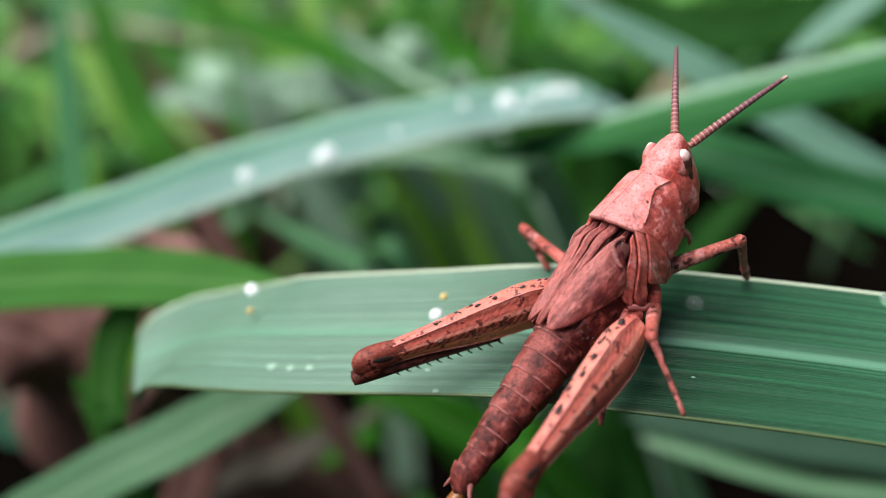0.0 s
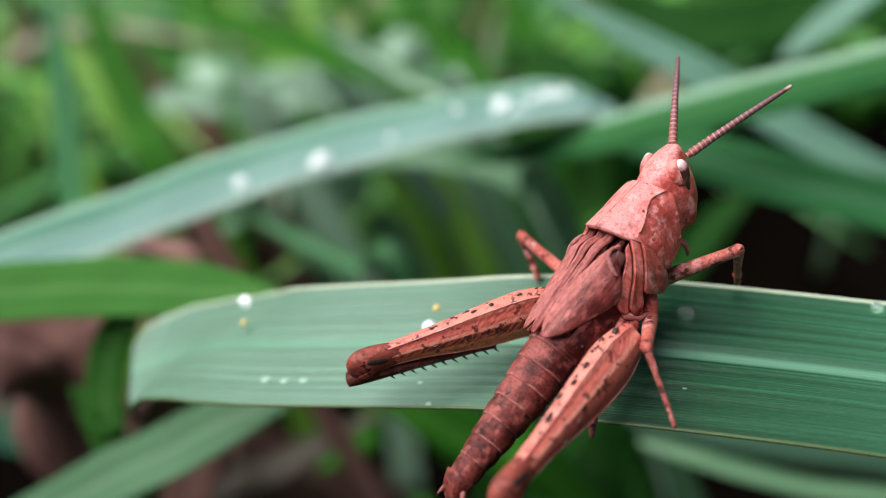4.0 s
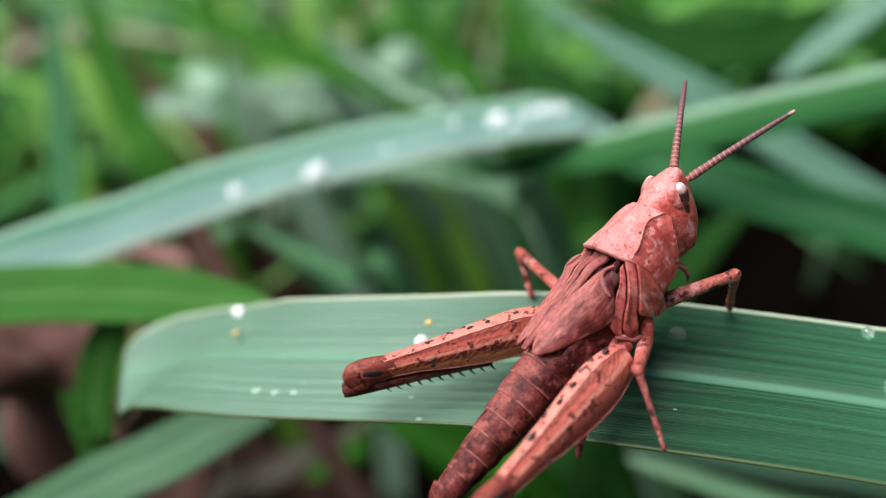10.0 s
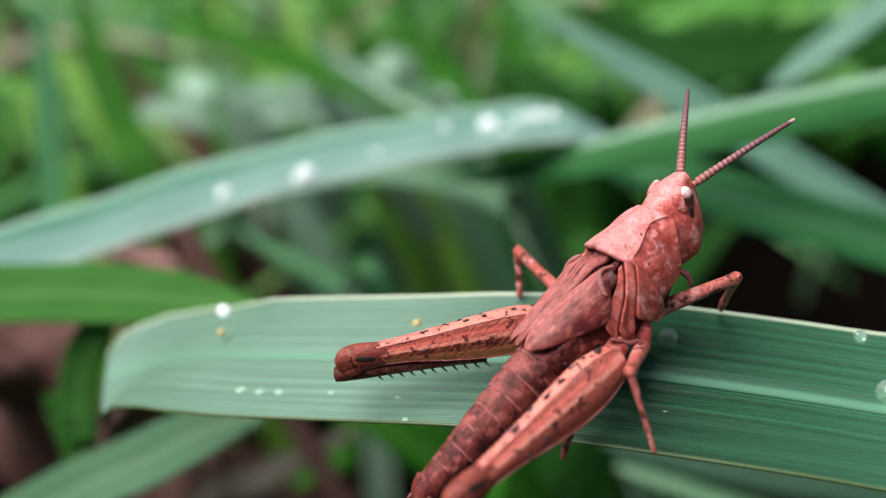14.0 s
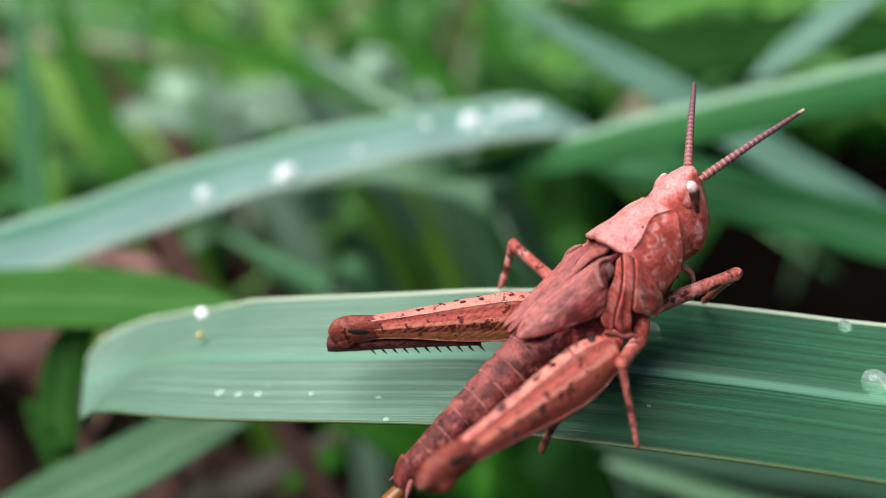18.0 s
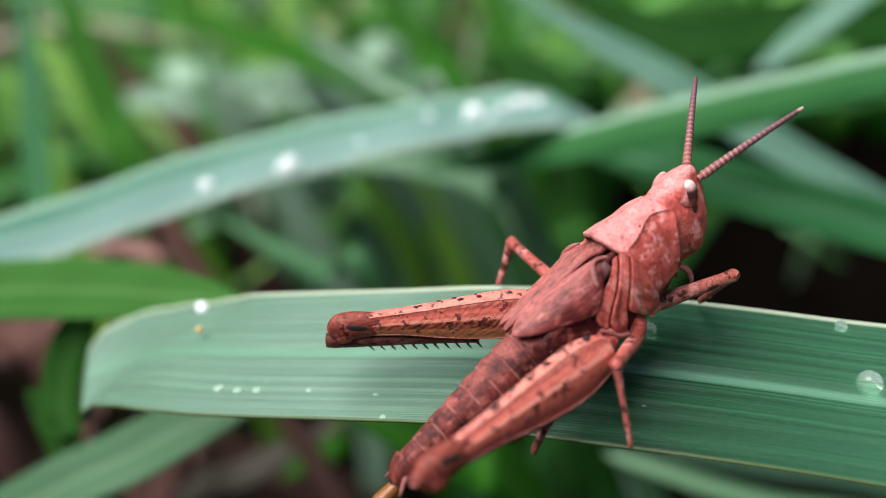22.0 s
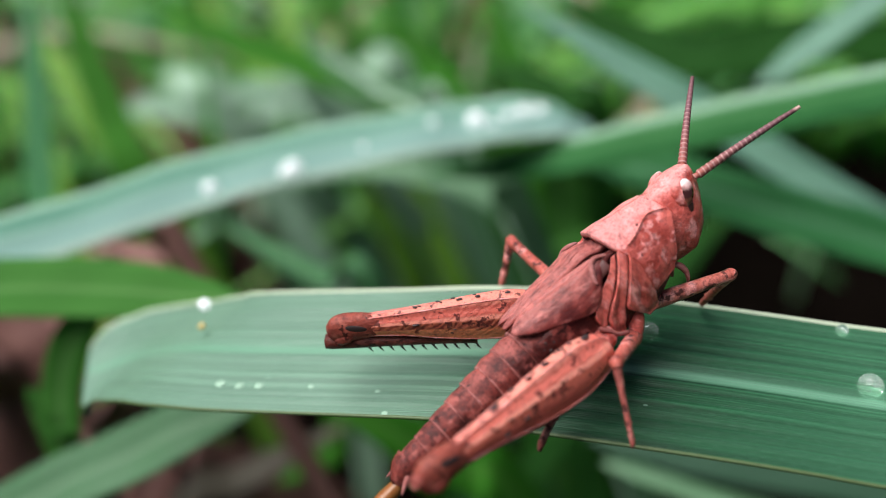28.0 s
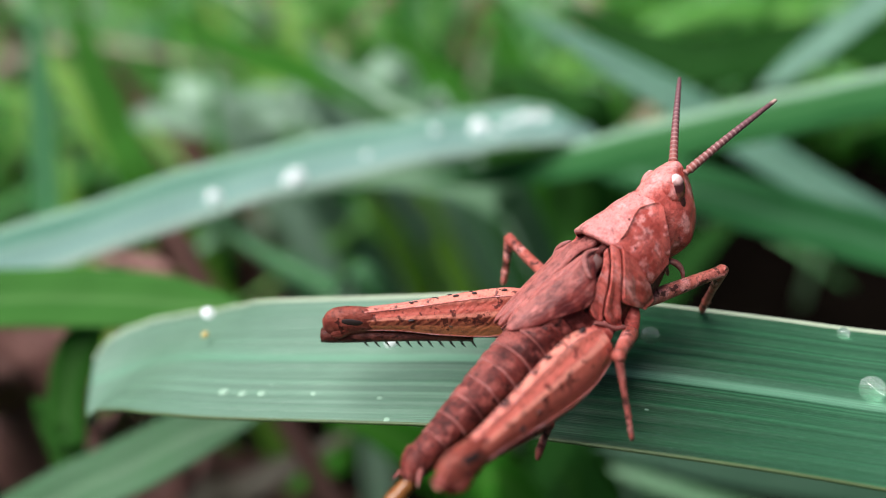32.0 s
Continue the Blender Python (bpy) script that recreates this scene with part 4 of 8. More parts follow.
def droplet(at, up, r, material=None, squash=0.97):
    """A bead of dew, flattened where it lies on the leaf."""
    bm = bmesh.new()
    bmesh.ops.create_uvsphere(bm, u_segments=28, v_segments=18, radius=r)
    for v in bm.verts:
        v.co.z = max(v.co.z * squash, -0.78 * r)
    drop = part("dew_drop", bm, material or WATER)
    drop.visible_shadow = False
    on_leaf(tagged(drop, "round dew drop on a grass blade, its glint painted white", "water drop", "dew drops on the blades"), at, up, (0.4 if material else 0.8) * r)


def grain(at, up, r, material):
    """A grain or a dried spot on the leaf."""
    rnd = random.Random(int(at[0] * 1e6))
    bm = bmesh.new()
    bmesh.ops.create_icosphere(bm, subdivisions=2, radius=r)
    flat = 0.8 if material is YELLOW else 0.22
    for v in bm.verts:
        v.co *= 1 + 0.35 * noise.noise(v.co * 6000 + Vector((rnd.random() * 9, 0, 0)))
        v.co.z *= flat
    name, label = ("pollen_grain", "small yellow pollen grain on the leaf") if material is YELLOW else ("dried_spot", "whitish dried spot on the leaf")
    on_leaf(tagged(part(name, bm, material), label, "grain" if material is YELLOW else "spot", "specks on the leaf"), at, up, r * flat * 0.5)


# ---- the grasshopper: x ahead, y to its left, z up, in millimetres ----
hopper = new("grasshopper")
tagged(hopper, "rose-brown mottled grasshopper clinging to a green grass blade", "grasshopper")


def build_head():
    head = part("head", loft([(4.5, 0, 0.1, 0.95, 1.35, 1.5), (5.25, 0, 0.1, 1.14, 1.55, 1.65), (5.8, 0, 0.15, 1.24, 1.62, 1.62), (6.5, 0, 0.45, 1.06, 1.4, 1.5), (7.0, 0, 0.95, 0.76, 0.88, 1.35), (7.42, 0, 1.28, 0.4, 0.46, 0.9), (7.58, 0, 1.38, 0.18, 0.22, 0.4)],
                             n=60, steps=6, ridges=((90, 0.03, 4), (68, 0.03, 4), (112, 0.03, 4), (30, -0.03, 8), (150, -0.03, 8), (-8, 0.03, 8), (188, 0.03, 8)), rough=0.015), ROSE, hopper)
    for s in (1, -1):
        part("eye", ball((6.46, 1.04 * s, 1.24), (0.34, 0.2, 0.54), (18 * s, 32, 10 * s), seg=28), EYE, head, "oval eye, milky above and dark below")
        part("eye_socket", ball((6.34, 0.88 * s, 1.2), (0.5, 0.33, 0.64), (18 * s, 30, 10 * s), seg=28), ROSE, head)
        part("eye_streak", ball((6.2, 1.0 * s, 0.66), (0.27, 0.17, 0.46), (14 * s, 24, 8 * s), seg=24), DARK_STREAK, head, "dark streak under the eye")
        part("cheek_plate", ball((5.72, 0.9 * s, -0.3), (0.5, 0.34, 0.92), (0, 18, 0), seg=32), ROSE, head)
        part("palp", loft([(0, 0, 0, 0.13, 0.13, 0.13), (0.35, 0, 0.05, 0.15, 0.15, 0.15), (0.7, 0, -0.05, 0.13, 0.13, 0.13), (0.95, 0, -0.25, 0.12, 0.12, 0.12), (1.05, 0, -0.4, 0.05, 0.05, 0.05)], n=12), RING, head, "pale jointed palp").matrix_basis = pose(4.55 * MM, 0.55 * s * MM, -1.35 * MM) @ Vector((0.25, 0.15 * s, -0.75)).to_track_quat("X", "Z").to_matrix().to_4x4()


build_head()


def feeler(size):
    """An antenna of many rings, from its base (origin) along x."""
    secs = []
    for k in range(23):
        u = k / 22
        r = (0.205 - 0.095 * u - 0.03 * u ** 8) if k else 0.15
        bow = 0.05 * math.sin(u * 3.1)
        secs += [(size * u, 0, bow, r, r, r), (size * (u + 0.028), 0, bow, r * 0.84, r * 0.84, r * 0.84)]
    return part("antenna", loft(secs[:-1], n=10, steps=2), FEELER, hopper, "ringed mauve antenna")


antenna_left, antenna_right = feeler(4.9), feeler(5.2)


def curve(v, xs, ys, soft=4.0):
    """A softened line through a few stations."""
    return sum(float(np.interp(v + soft * k / 3, xs, ys)) for k in range(-3, 4)) / 7


def tube(x, a, e=0.87):
    """Half width and height of the forebody at x, as a point at angle a (0 its side, 90 its back, below 0 its underside)."""
    w = curve(x, (-3, -1, 1, 2.05, 2.4, 3.2, 3.9, 4.9, 5.4), (1.35, 1.5, 1.6, 1.7, 1.72, 1.6, 1.48, 1.42, 1.36), 0.15)
    hu = curve(x, (-3, 1, 2.05, 2.4, 3.2, 3.9, 4.9, 5.4), (1.68, 1.82, 2.14, 2.18, 2.06, 1.93, 1.78, 1.7), 0.15)
    hd = curve(x, (-3, -1, 1, 2.4, 3.9, 4.9, 5.4), (1.6, 1.9, 2.15, 2.15, 2.0, 1.75, 1.55), 0.15)
    c, q = math.cos(radians(a)), math.sin(radians(a))
    return w * math.copysign(abs(c) ** e, c), (hu if q > 0 else hd) * math.copysign(abs(q) ** e, q)


def shell(name, ahead, behind, a0, a1, lift, material, side=1, shape=None, label="", edge=0.2, thick=0.16, nu=26, nv=44, parent=None):
    """A plate of cuticle on the forebody between two angles; ahead and behind give its front and rear x at an angle."""
    bm = bmesh.new()
    top, low = [], []
    for j in range(nv + 1):
        g = 0.5 - 0.5 * math.cos(math.pi * j / nv)
        a = a0 + (a1 - a0) * g
        xf, xr = ahead(a), behind(a)
        wide = abs(a1 - a0) * 0.03
        p, q = [], []
        for i in range(nu + 1):
            u = 0.5 - 0.5 * math.cos(math.pi * i / nu)
            x = xf + (xr - xf) * u
            d = min(u * (xf - xr), (1 - u) * (xf - xr), g * wide, (1 - g) * wide)
            h = lift * (1 - (1 - min(1.0, max(d, 0.0) / edge)) ** 2) + (shape(x, a) if shape else 0.0)
            y, z = tube(x, a)
            for row, f in ((p, 1 + h / 1.7), (q, 1 + (h - thick) / 1.7)):
                row.append(bm.verts.new((x * MM, side * y * f * MM, z * f * MM)))
        top.append(p)
        low.append(q)
    for j in range(nv):
        for i in range(nu):
            bm.faces.new((top[j][i], top[j][i + 1], top[j + 1][i + 1], top[j + 1][i]))
            bm.faces.new((low[j][i], low[j + 1][i], low[j + 1][i + 1], low[j][i + 1]))
        for i in (0, nu):
            bm.faces.new((top[j][i], top[j + 1][i], low[j + 1][i], low[j][i]))
    for j in (0, nv):
        for i in range(nu):
            bm.faces.new((top[j][i], low[j][i], low[j][i + 1], top[j][i + 1]))
    bmesh.ops.recalc_face_normals(bm, faces=bm.faces)
    return part(name, bm, material, parent or hopper, label)


def flank(a):
    return a if a <= 90 else 180 - a


def keel(v, at, high, spread):
    return high * math.exp(-((v - at) / spread) ** 2)


def build_trunk():
    def rear(a):
        return curve(flank(a), (-40, -28, -20, -8, 8, 23, 39, 55, 90), (3.3, 3.0, 2.76, 2.75, 2.82, 2.74, 2.48, 2.32, 2.22), 3)

    def fore(a):
        return curve(flank(a), (-40, -28, -20, -4, 20, 34, 45, 65, 90), (3.3, 3.8, 4.2, 4.66, 5.14, 5.4, 5.35, 5.24, 5.2), 3)

    def saddle_line(x):
        return curve(x, (2.2, 2.7, 3.2, 3.7, 4.1, 4.6, 5.0, 5.4), (38, 38, 39, 44, 51, 56, 50, 44), 0.2)

    def saddle(x, a):
        f = flank(a)
        line = saddle_line(x)
        h = keel(f, 90, 0.1, 3.5) + keel(f, line, 0.07, 2.6) * min(1.0, max(0.0, (x - 2.5) / 0.7)) - keel(f, line + 10, 0.03, 7)
        h -= keel(x, 3.95 + 0.004 * (45 - f), 0.06, 0.07) * (1.0 if f < line + 4 else 0.3)
        h -= keel(x, 4.7, 0.03, 0.07) * (1.0 if f < line else 0.0)
        h += keel(x, rear(a) + 0.03, 0.02, 0.05) + keel(x, fore(a) - 0.03, 0.04, 0.05)
        h += 0.05 * math.exp(-((f + 8) / 14) ** 2) * math.exp(-((x - 3.3) / 0.5) ** 2)
        return h + 0.02 * noise.noise(Vector((x * 2.2, a * 0.06, 1.0)))

    part("thorax", loft([(-1.8, 0, -0.2, 1.15, 1.2, 1.45), (-0.6, 0, -0.2, 1.35, 1.4, 1.75), (0.8, 0, -0.2, 1.4, 1.45, 1.85), (2.2, 0, -0.15, 1.4, 1.5, 1.9), (3.4, 0, -0.1, 1.22, 1.4, 1.85), (4.6, 0, -0.1, 0.8, 1.2, 1.5)], n=40, rough=0.04, p=2.6), GLOOM, hopper)
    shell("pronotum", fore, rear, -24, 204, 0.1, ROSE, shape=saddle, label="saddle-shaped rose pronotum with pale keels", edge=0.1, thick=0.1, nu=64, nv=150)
    for x0, a0, line in ((2.3, 90, None), (2.95, 0, 1)):
        for side in (1, -1) if line else (1,):
            pts = []
            for k in range(25):
                x = x0 + (5.2 - x0) * k / 24
                a = saddle_line(x) if line else 90
                y, z = tube(x, a)
                f = 1 + (0.16 if line else 0.17) / 1.7
                pts.append(Vector((x, side * y * f, z * f)) * MM)
            part("keel", rib_mesh(pts, (0, side, 1), [0.0] * 25, [0.0] * 25, [0.000045] * 25), KEEL, hopper, "pale keel along the pronotum")
    plates = (  # angles, front x, rear x: the overlapping plates of the flank
        (-48, 46, 0.09, (-50, -46, 8, 45), (2.5, 2.75, 3.0, 3.0), (-50, -46, -30, -14, -7, 8, 25, 45), (2.2, 2.05, 1.7, 1.36, 1.51, 2.07, 2.6, 2.9)),
        (-42, 44, 0.07, (-44, -30, -14, -7, 8, 25, 45), (0.85, 1.05, 1.3, 1.46, 2.02, 2.55, 2.85), (-44, -28, -11, -4, 9, 26, 45), (0.75, 0.4, 0.42, 0.68, 1.36, 2.0, 2.5)),
        (-16, 42, 0.05, (-16, -11, -4, 9, 26, 45), (0.3, 0.32, 0.58, 1.26, 1.9, 2.4), (-16, -11, 1, 13, 23, 30, 45), (0.15, 0.05, 0.02, 0.44, 1.0, 1.6, 2.2)))
    for side in (1, -1):
        for low, high, lift, fa, fx, ba, bx in plates:
            def fold(x, a, low=low, ba=ba, bx=bx, fa_=fa, fx_=fx):
                mid_x = (curve(a, fa_, fx_, 3) + curve(a, ba, bx, 3)) / 2
                groove = keel(x, mid_x, 0.12, 0.13) * math.exp(-((a + 14) / 14) ** 2)
                return keel(a, low + 3, 0.1, 3) + keel(x, curve(a, ba, bx, 3) + 0.06, 0.03, 0.06) - groove + 0.05 * noise.noise(Vector((x * 1.8, a * 0.05, low)))

            shell("side_plate", lambda a, p=fa, q=fx: curve(a, p, q, 3), lambda a, p=ba, q=bx: curve(a, p, q, 3), low, high, lift, FLANK, side, fold, edge=0.12, nu=26, nv=50)
        part("coxa", loft([(-0.35, 0, 0, 0.26, 0.26, 0.26), (0.0, 0, 0, 0.34, 0.32, 0.32), (0.45, 0, 0, 0.32, 0.3, 0.3), (0.75, 0, 0, 0.24, 0.24, 0.24)], n=20), FLANK, hopper).matrix_basis = pose(1.62 * MM, 1.08 * side * MM, -1.6 * MM) @ Vector((-0.5, 0.2 * side, -0.5)).to_track_quat("X", "Z").to_matrix().to_4x4()
        part("hind_coxa", loft([(-0.6, 0, 0, 0.4, 0.4, 0.4), (0.0, 0, 0, 0.55, 0.5, 0.5), (0.45, 0, 0, 0.5, 0.45, 0.45), (0.7, 0, 0, 0.25, 0.25, 0.25)], n=20), FLANK, hopper).matrix_basis = pose(-0.1 * MM, 1.2 * side * MM, -1.0 * MM) @ Vector((-0.1, 0.8 * side, -0.15)).to_track_quat("X", "Z").to_matrix().to_4x4()


build_trunk()


def wing(name, side, tip, stations, upper, lower, lift, veins, material, label, blunt):
    """A short wing pad on the back. upper and lower: its edges as angles at the stations in x; veins: share of its breadth, height."""
    bm = bmesh.new()
    nu, nv = 44, 40
    rows = []
    for i in range(nu + 1):
        u = 0.5 - 0.5 * math.cos(math.pi * i / nu)
        x = stations[-1] + (tip - stations[-1]) * u
        hi, lo = curve(x, stations, upper, 0.12), curve(x, stations, lower, 0.12)
        near_tip = min(1.0, max(0.0, x - tip) / blunt)
        end = (1 - (1 - near_tip) ** 2) ** 0.5
        mid = (hi + lo) / 2
        row = []
        for j in range(nv + 1):
            g = 0.5 - 0.5 * math.cos(math.pi * j / nv)
            a = mid + (hi - lo) / 2 * end * (1 - 2 * g)
            sunk = 0.45 * min(1.0, max(0.0, (x - 1.1) / 1.0)) ** 1.5
            h = lift - sunk + 0.13 * max(0.0, 4 * g * (1 - g)) ** 0.6 * end - 0.05 * u + 0.015 * noise.noise(Vector((x * 1.5, g * 4, side)))
            for at, high, spread in veins:
                h += keel(g, at, high * end, spread)
            y, z = tube(x, a, 0.92)
            row.append((x * MM, side * y * (1 + h / 1.7) * MM, z * (1 + h / 1.7) * MM))
        rows.append(row)
    top = [[bm.verts.new(q) for q in row] for row in rows]
    low = [[bm.verts.new((q[0], q[1] * 0.95, q[2] * 0.95)) for q in row] for row in rows]
    for i in range(nu):
        for j in range(nv):
            bm.faces.new((top[i][j], top[i][j + 1], top[i + 1][j + 1], top[i + 1][j]))
            bm.faces.new((low[i][j], low[i + 1][j], low[i + 1][j + 1], low[i][j + 1]))
        for j in (0, nv):
            bm.faces.new((top[i][j], low[i][j], low[i + 1][j], top[i + 1][j]))
    for i in (0, nu):
        for j in range(nv):
            bm.faces.new((top[i][j], low[i][j], low[i][j + 1], top[i][j + 1]))
    bmesh.ops.remove_doubles(bm, verts=bm.verts, dist=1e-7)
    bmesh.ops.recalc_face_normals(bm, faces=bm.faces)
    return part(name, bm, material, hopper, label)


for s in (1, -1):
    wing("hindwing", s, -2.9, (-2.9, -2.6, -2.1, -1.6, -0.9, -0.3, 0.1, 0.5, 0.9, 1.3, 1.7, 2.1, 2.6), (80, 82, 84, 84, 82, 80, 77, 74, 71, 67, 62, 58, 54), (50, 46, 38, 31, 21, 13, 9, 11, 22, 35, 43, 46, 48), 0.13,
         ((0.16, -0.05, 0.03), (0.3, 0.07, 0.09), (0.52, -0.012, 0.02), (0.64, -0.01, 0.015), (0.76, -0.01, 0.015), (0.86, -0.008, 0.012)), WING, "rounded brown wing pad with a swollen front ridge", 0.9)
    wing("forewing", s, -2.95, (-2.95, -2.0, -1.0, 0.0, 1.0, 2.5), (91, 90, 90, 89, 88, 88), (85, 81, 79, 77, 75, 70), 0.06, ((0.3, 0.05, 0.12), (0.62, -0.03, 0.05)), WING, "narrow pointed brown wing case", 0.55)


def build_abdomen():
    """Overlapping rings behind the thorax, hinged at its front end."""
    count, hinge = 9, -1.0
    first = None
    for k in range(count):
        x0, x1 = -0.93 * k, -0.93 * (k + 1) - 0.08
        w0, w1 = (1.42 - 0.062 * q - 0.0035 * q * q for q in (k, k + 0.8))
        secs = [(x0 + 0.2, 0, 0, w0 * 0.88, w0 * 0.93, w0), (x0, 0, 0, w0 * 0.9, w0 * 0.96, w0), (x0 - 0.3, 0, 0, w0 * 0.93, w0 * 1.0, w0), ((x0 + x1) / 2 - 0.1, 0, 0, (w0 + w1) * 0.48, (w0 + w1) * 0.525, w0), (x1 + 0.12, 0, 0, w1 * 0.975, w1 * 1.04, w1 * 1.0), (x1 + 0.02, 0, 0, w1 * 0.97, w1 * 1.035, w1 * 0.98), (x1, 0, 0, w1 * 0.9, w1 * 0.95, w1 * 0.9)]
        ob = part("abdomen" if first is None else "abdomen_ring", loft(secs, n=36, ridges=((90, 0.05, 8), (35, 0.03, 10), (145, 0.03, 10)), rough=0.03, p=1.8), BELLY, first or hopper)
        if first is None:
            first = ob
        else:
            part("ring_edge", loft([(x1 + 0.07, 0, 0, w1 * 0.968, w1 * 1.033, w1 * 0.9), (x1 + 0.04, 0, 0, w1 * 0.98, w1 * 1.046, w1 * 0.9), (x1 + 0.0, 0, 0, w1 * 0.965, w1 * 1.03, w1 * 0.9)], n=36, steps=1, ridges=((90, 0.05, 8), (35, 0.03, 10), (145, 0.03, 10)), p=1.8), RING, first)
    first.matrix_basis = Matrix.Translation((hinge * MM, 0, 0))
    part("tail_plate", loft([(-8.3, 0, 0.05, 0.66, 0.68, 0.6), (-8.8, 0, 0.0, 0.55, 0.58, 0.5), (-9.2, 0, -0.1, 0.34, 0.32, 0.35), (-9.4, 0, -0.15, 0.1, 0.1, 0.1)], n=18), BELLY, first)
    for s in (1, -1):
        part("cercus", loft([(0, 0, 0, 0.12, 0.12, 0.12), (0.4, 0, 0, 0.09, 0.09, 0.09), (0.8, 0, 0, 0.02, 0.02, 0.02)], n=8), RING, first).matrix_basis = pose(-8.75 * MM, 0.5 * s * MM, -0.02 * MM, 0, 15, 180 - 30 * s)
    part("dropping", loft([(-9.0, 0, -0.25, 0.2, 0.2, 0.2), (-9.5, 0.05, -0.35, 0.32, 0.3, 0.3), (-10.3, 0.1, -0.45, 0.32, 0.3, 0.3), (-10.75, 0.1, -0.5, 0.18, 0.18, 0.18), (-11.05, 0.12, -0.5, 0.24, 0.24, 0.24), (-11.15, 0.12, -0.5, 0.1, 0.1, 0.1)], n=14, rough=0.15), AMBER, first, "amber brown dropping at the tail")
    return first


abdomen = build_abdomen()


def build_wing_hinges():
    """The pale folded veins at the root of the wings."""
    for s in (1, -1):
        hook = []
        for x, a in ((2.0, 50), (1.75, 55), (1.5, 57), (1.3, 55), (1.15, 49), (1.0, 43), (0.92, 37), (0.9, 32)):
            y, z = tube(x, a)
            lift = 1.0 + 0.13 * min(1.0, (2.0 - x) / 0.6)
            hook.append((x, y * lift * s, z * lift))
        line = [Vector(p) * MM for p in spline(hook, 4)]
        bm = rib_mesh(line, (0, s, 0.3), [0.0] * len(line), [0.0] * len(line), [0.00006 + 0.00007 * math.sin(math.pi * k / (len(line) - 1)) for k in range(len(line))], sides=10)
        part("wing_hinge", bm, RING, hopper, "pale curved vein at the wing root")
        # dark plate laid on the surface in place of a shaded recess
        shell("hinge_shade", lambda a: 1.85, lambda a: 1.1, 33, 50, 0.05, HOLLOW_SHADE, s, label="dark plate painted as the shaded hollow at the wing root", edge=0.1, thick=0.1, nu=10, nv=12)
        bm = rib_mesh([Vector(p) * MM for p in spline([(-0.15, 1.72 * s, -0.3), (0.12, 1.8 * s, -0.62), (0.42, 1.72 * s, -1.15), (0.85, 1.5 * s, -1.55)], 5)], (0, s, 0.3), [0.0] * 16, [0.0] * 16, [0.0001] * 16)
        part("flank_ridge", bm, RING, hopper)


build_wing_hinges()


def build_ear_plates():
    """The pale dotted plate below each wing pad."""
    for s in (1, -1):
        plate = shell("ear_plate", lambda a: -1.0, lambda a: -2.7, -4, 30, 0.03, BELLY, s, lambda x, a: 0.04 * noise.noise(Vector((x * 2.5, a * 0.09, s))) - keel(x, -1.6, 0.06, 0.12), label="brown plate with black dots beside the wing pad", edge=0.2, thick=0.12)
        for x, a, r in ((-2.2, 20, 0.05), (-2.2, 8, 0.06), (-1.9, 14, 0.04), (-2.4, 14, 0.035), (-1.8, 24, 0.035), (-2.05, 2, 0.04)):
            y, z = tube(x, a)
            part("dark_spot", ball((x, y * 1.055 * s, z * 1.055), (r * 1.3, r, r), seg=10), DARK, plate)


build_ear_plates()


def spots(parent, places, name="dark_spot"):
    for x, y, z, r in places:
        bm = ball((x, y, z - 0.05), (r * 1.9, r, r * 0.5), seg=14)
        for v in bm.verts:  # ragged outline
            v.co += Vector((1, 1, 0)) * 0.6 * r * MM * noise.noise(v.co * 6000 + Vector((x * 7, 0, 0)))
        part(name, bm, DARK, parent)


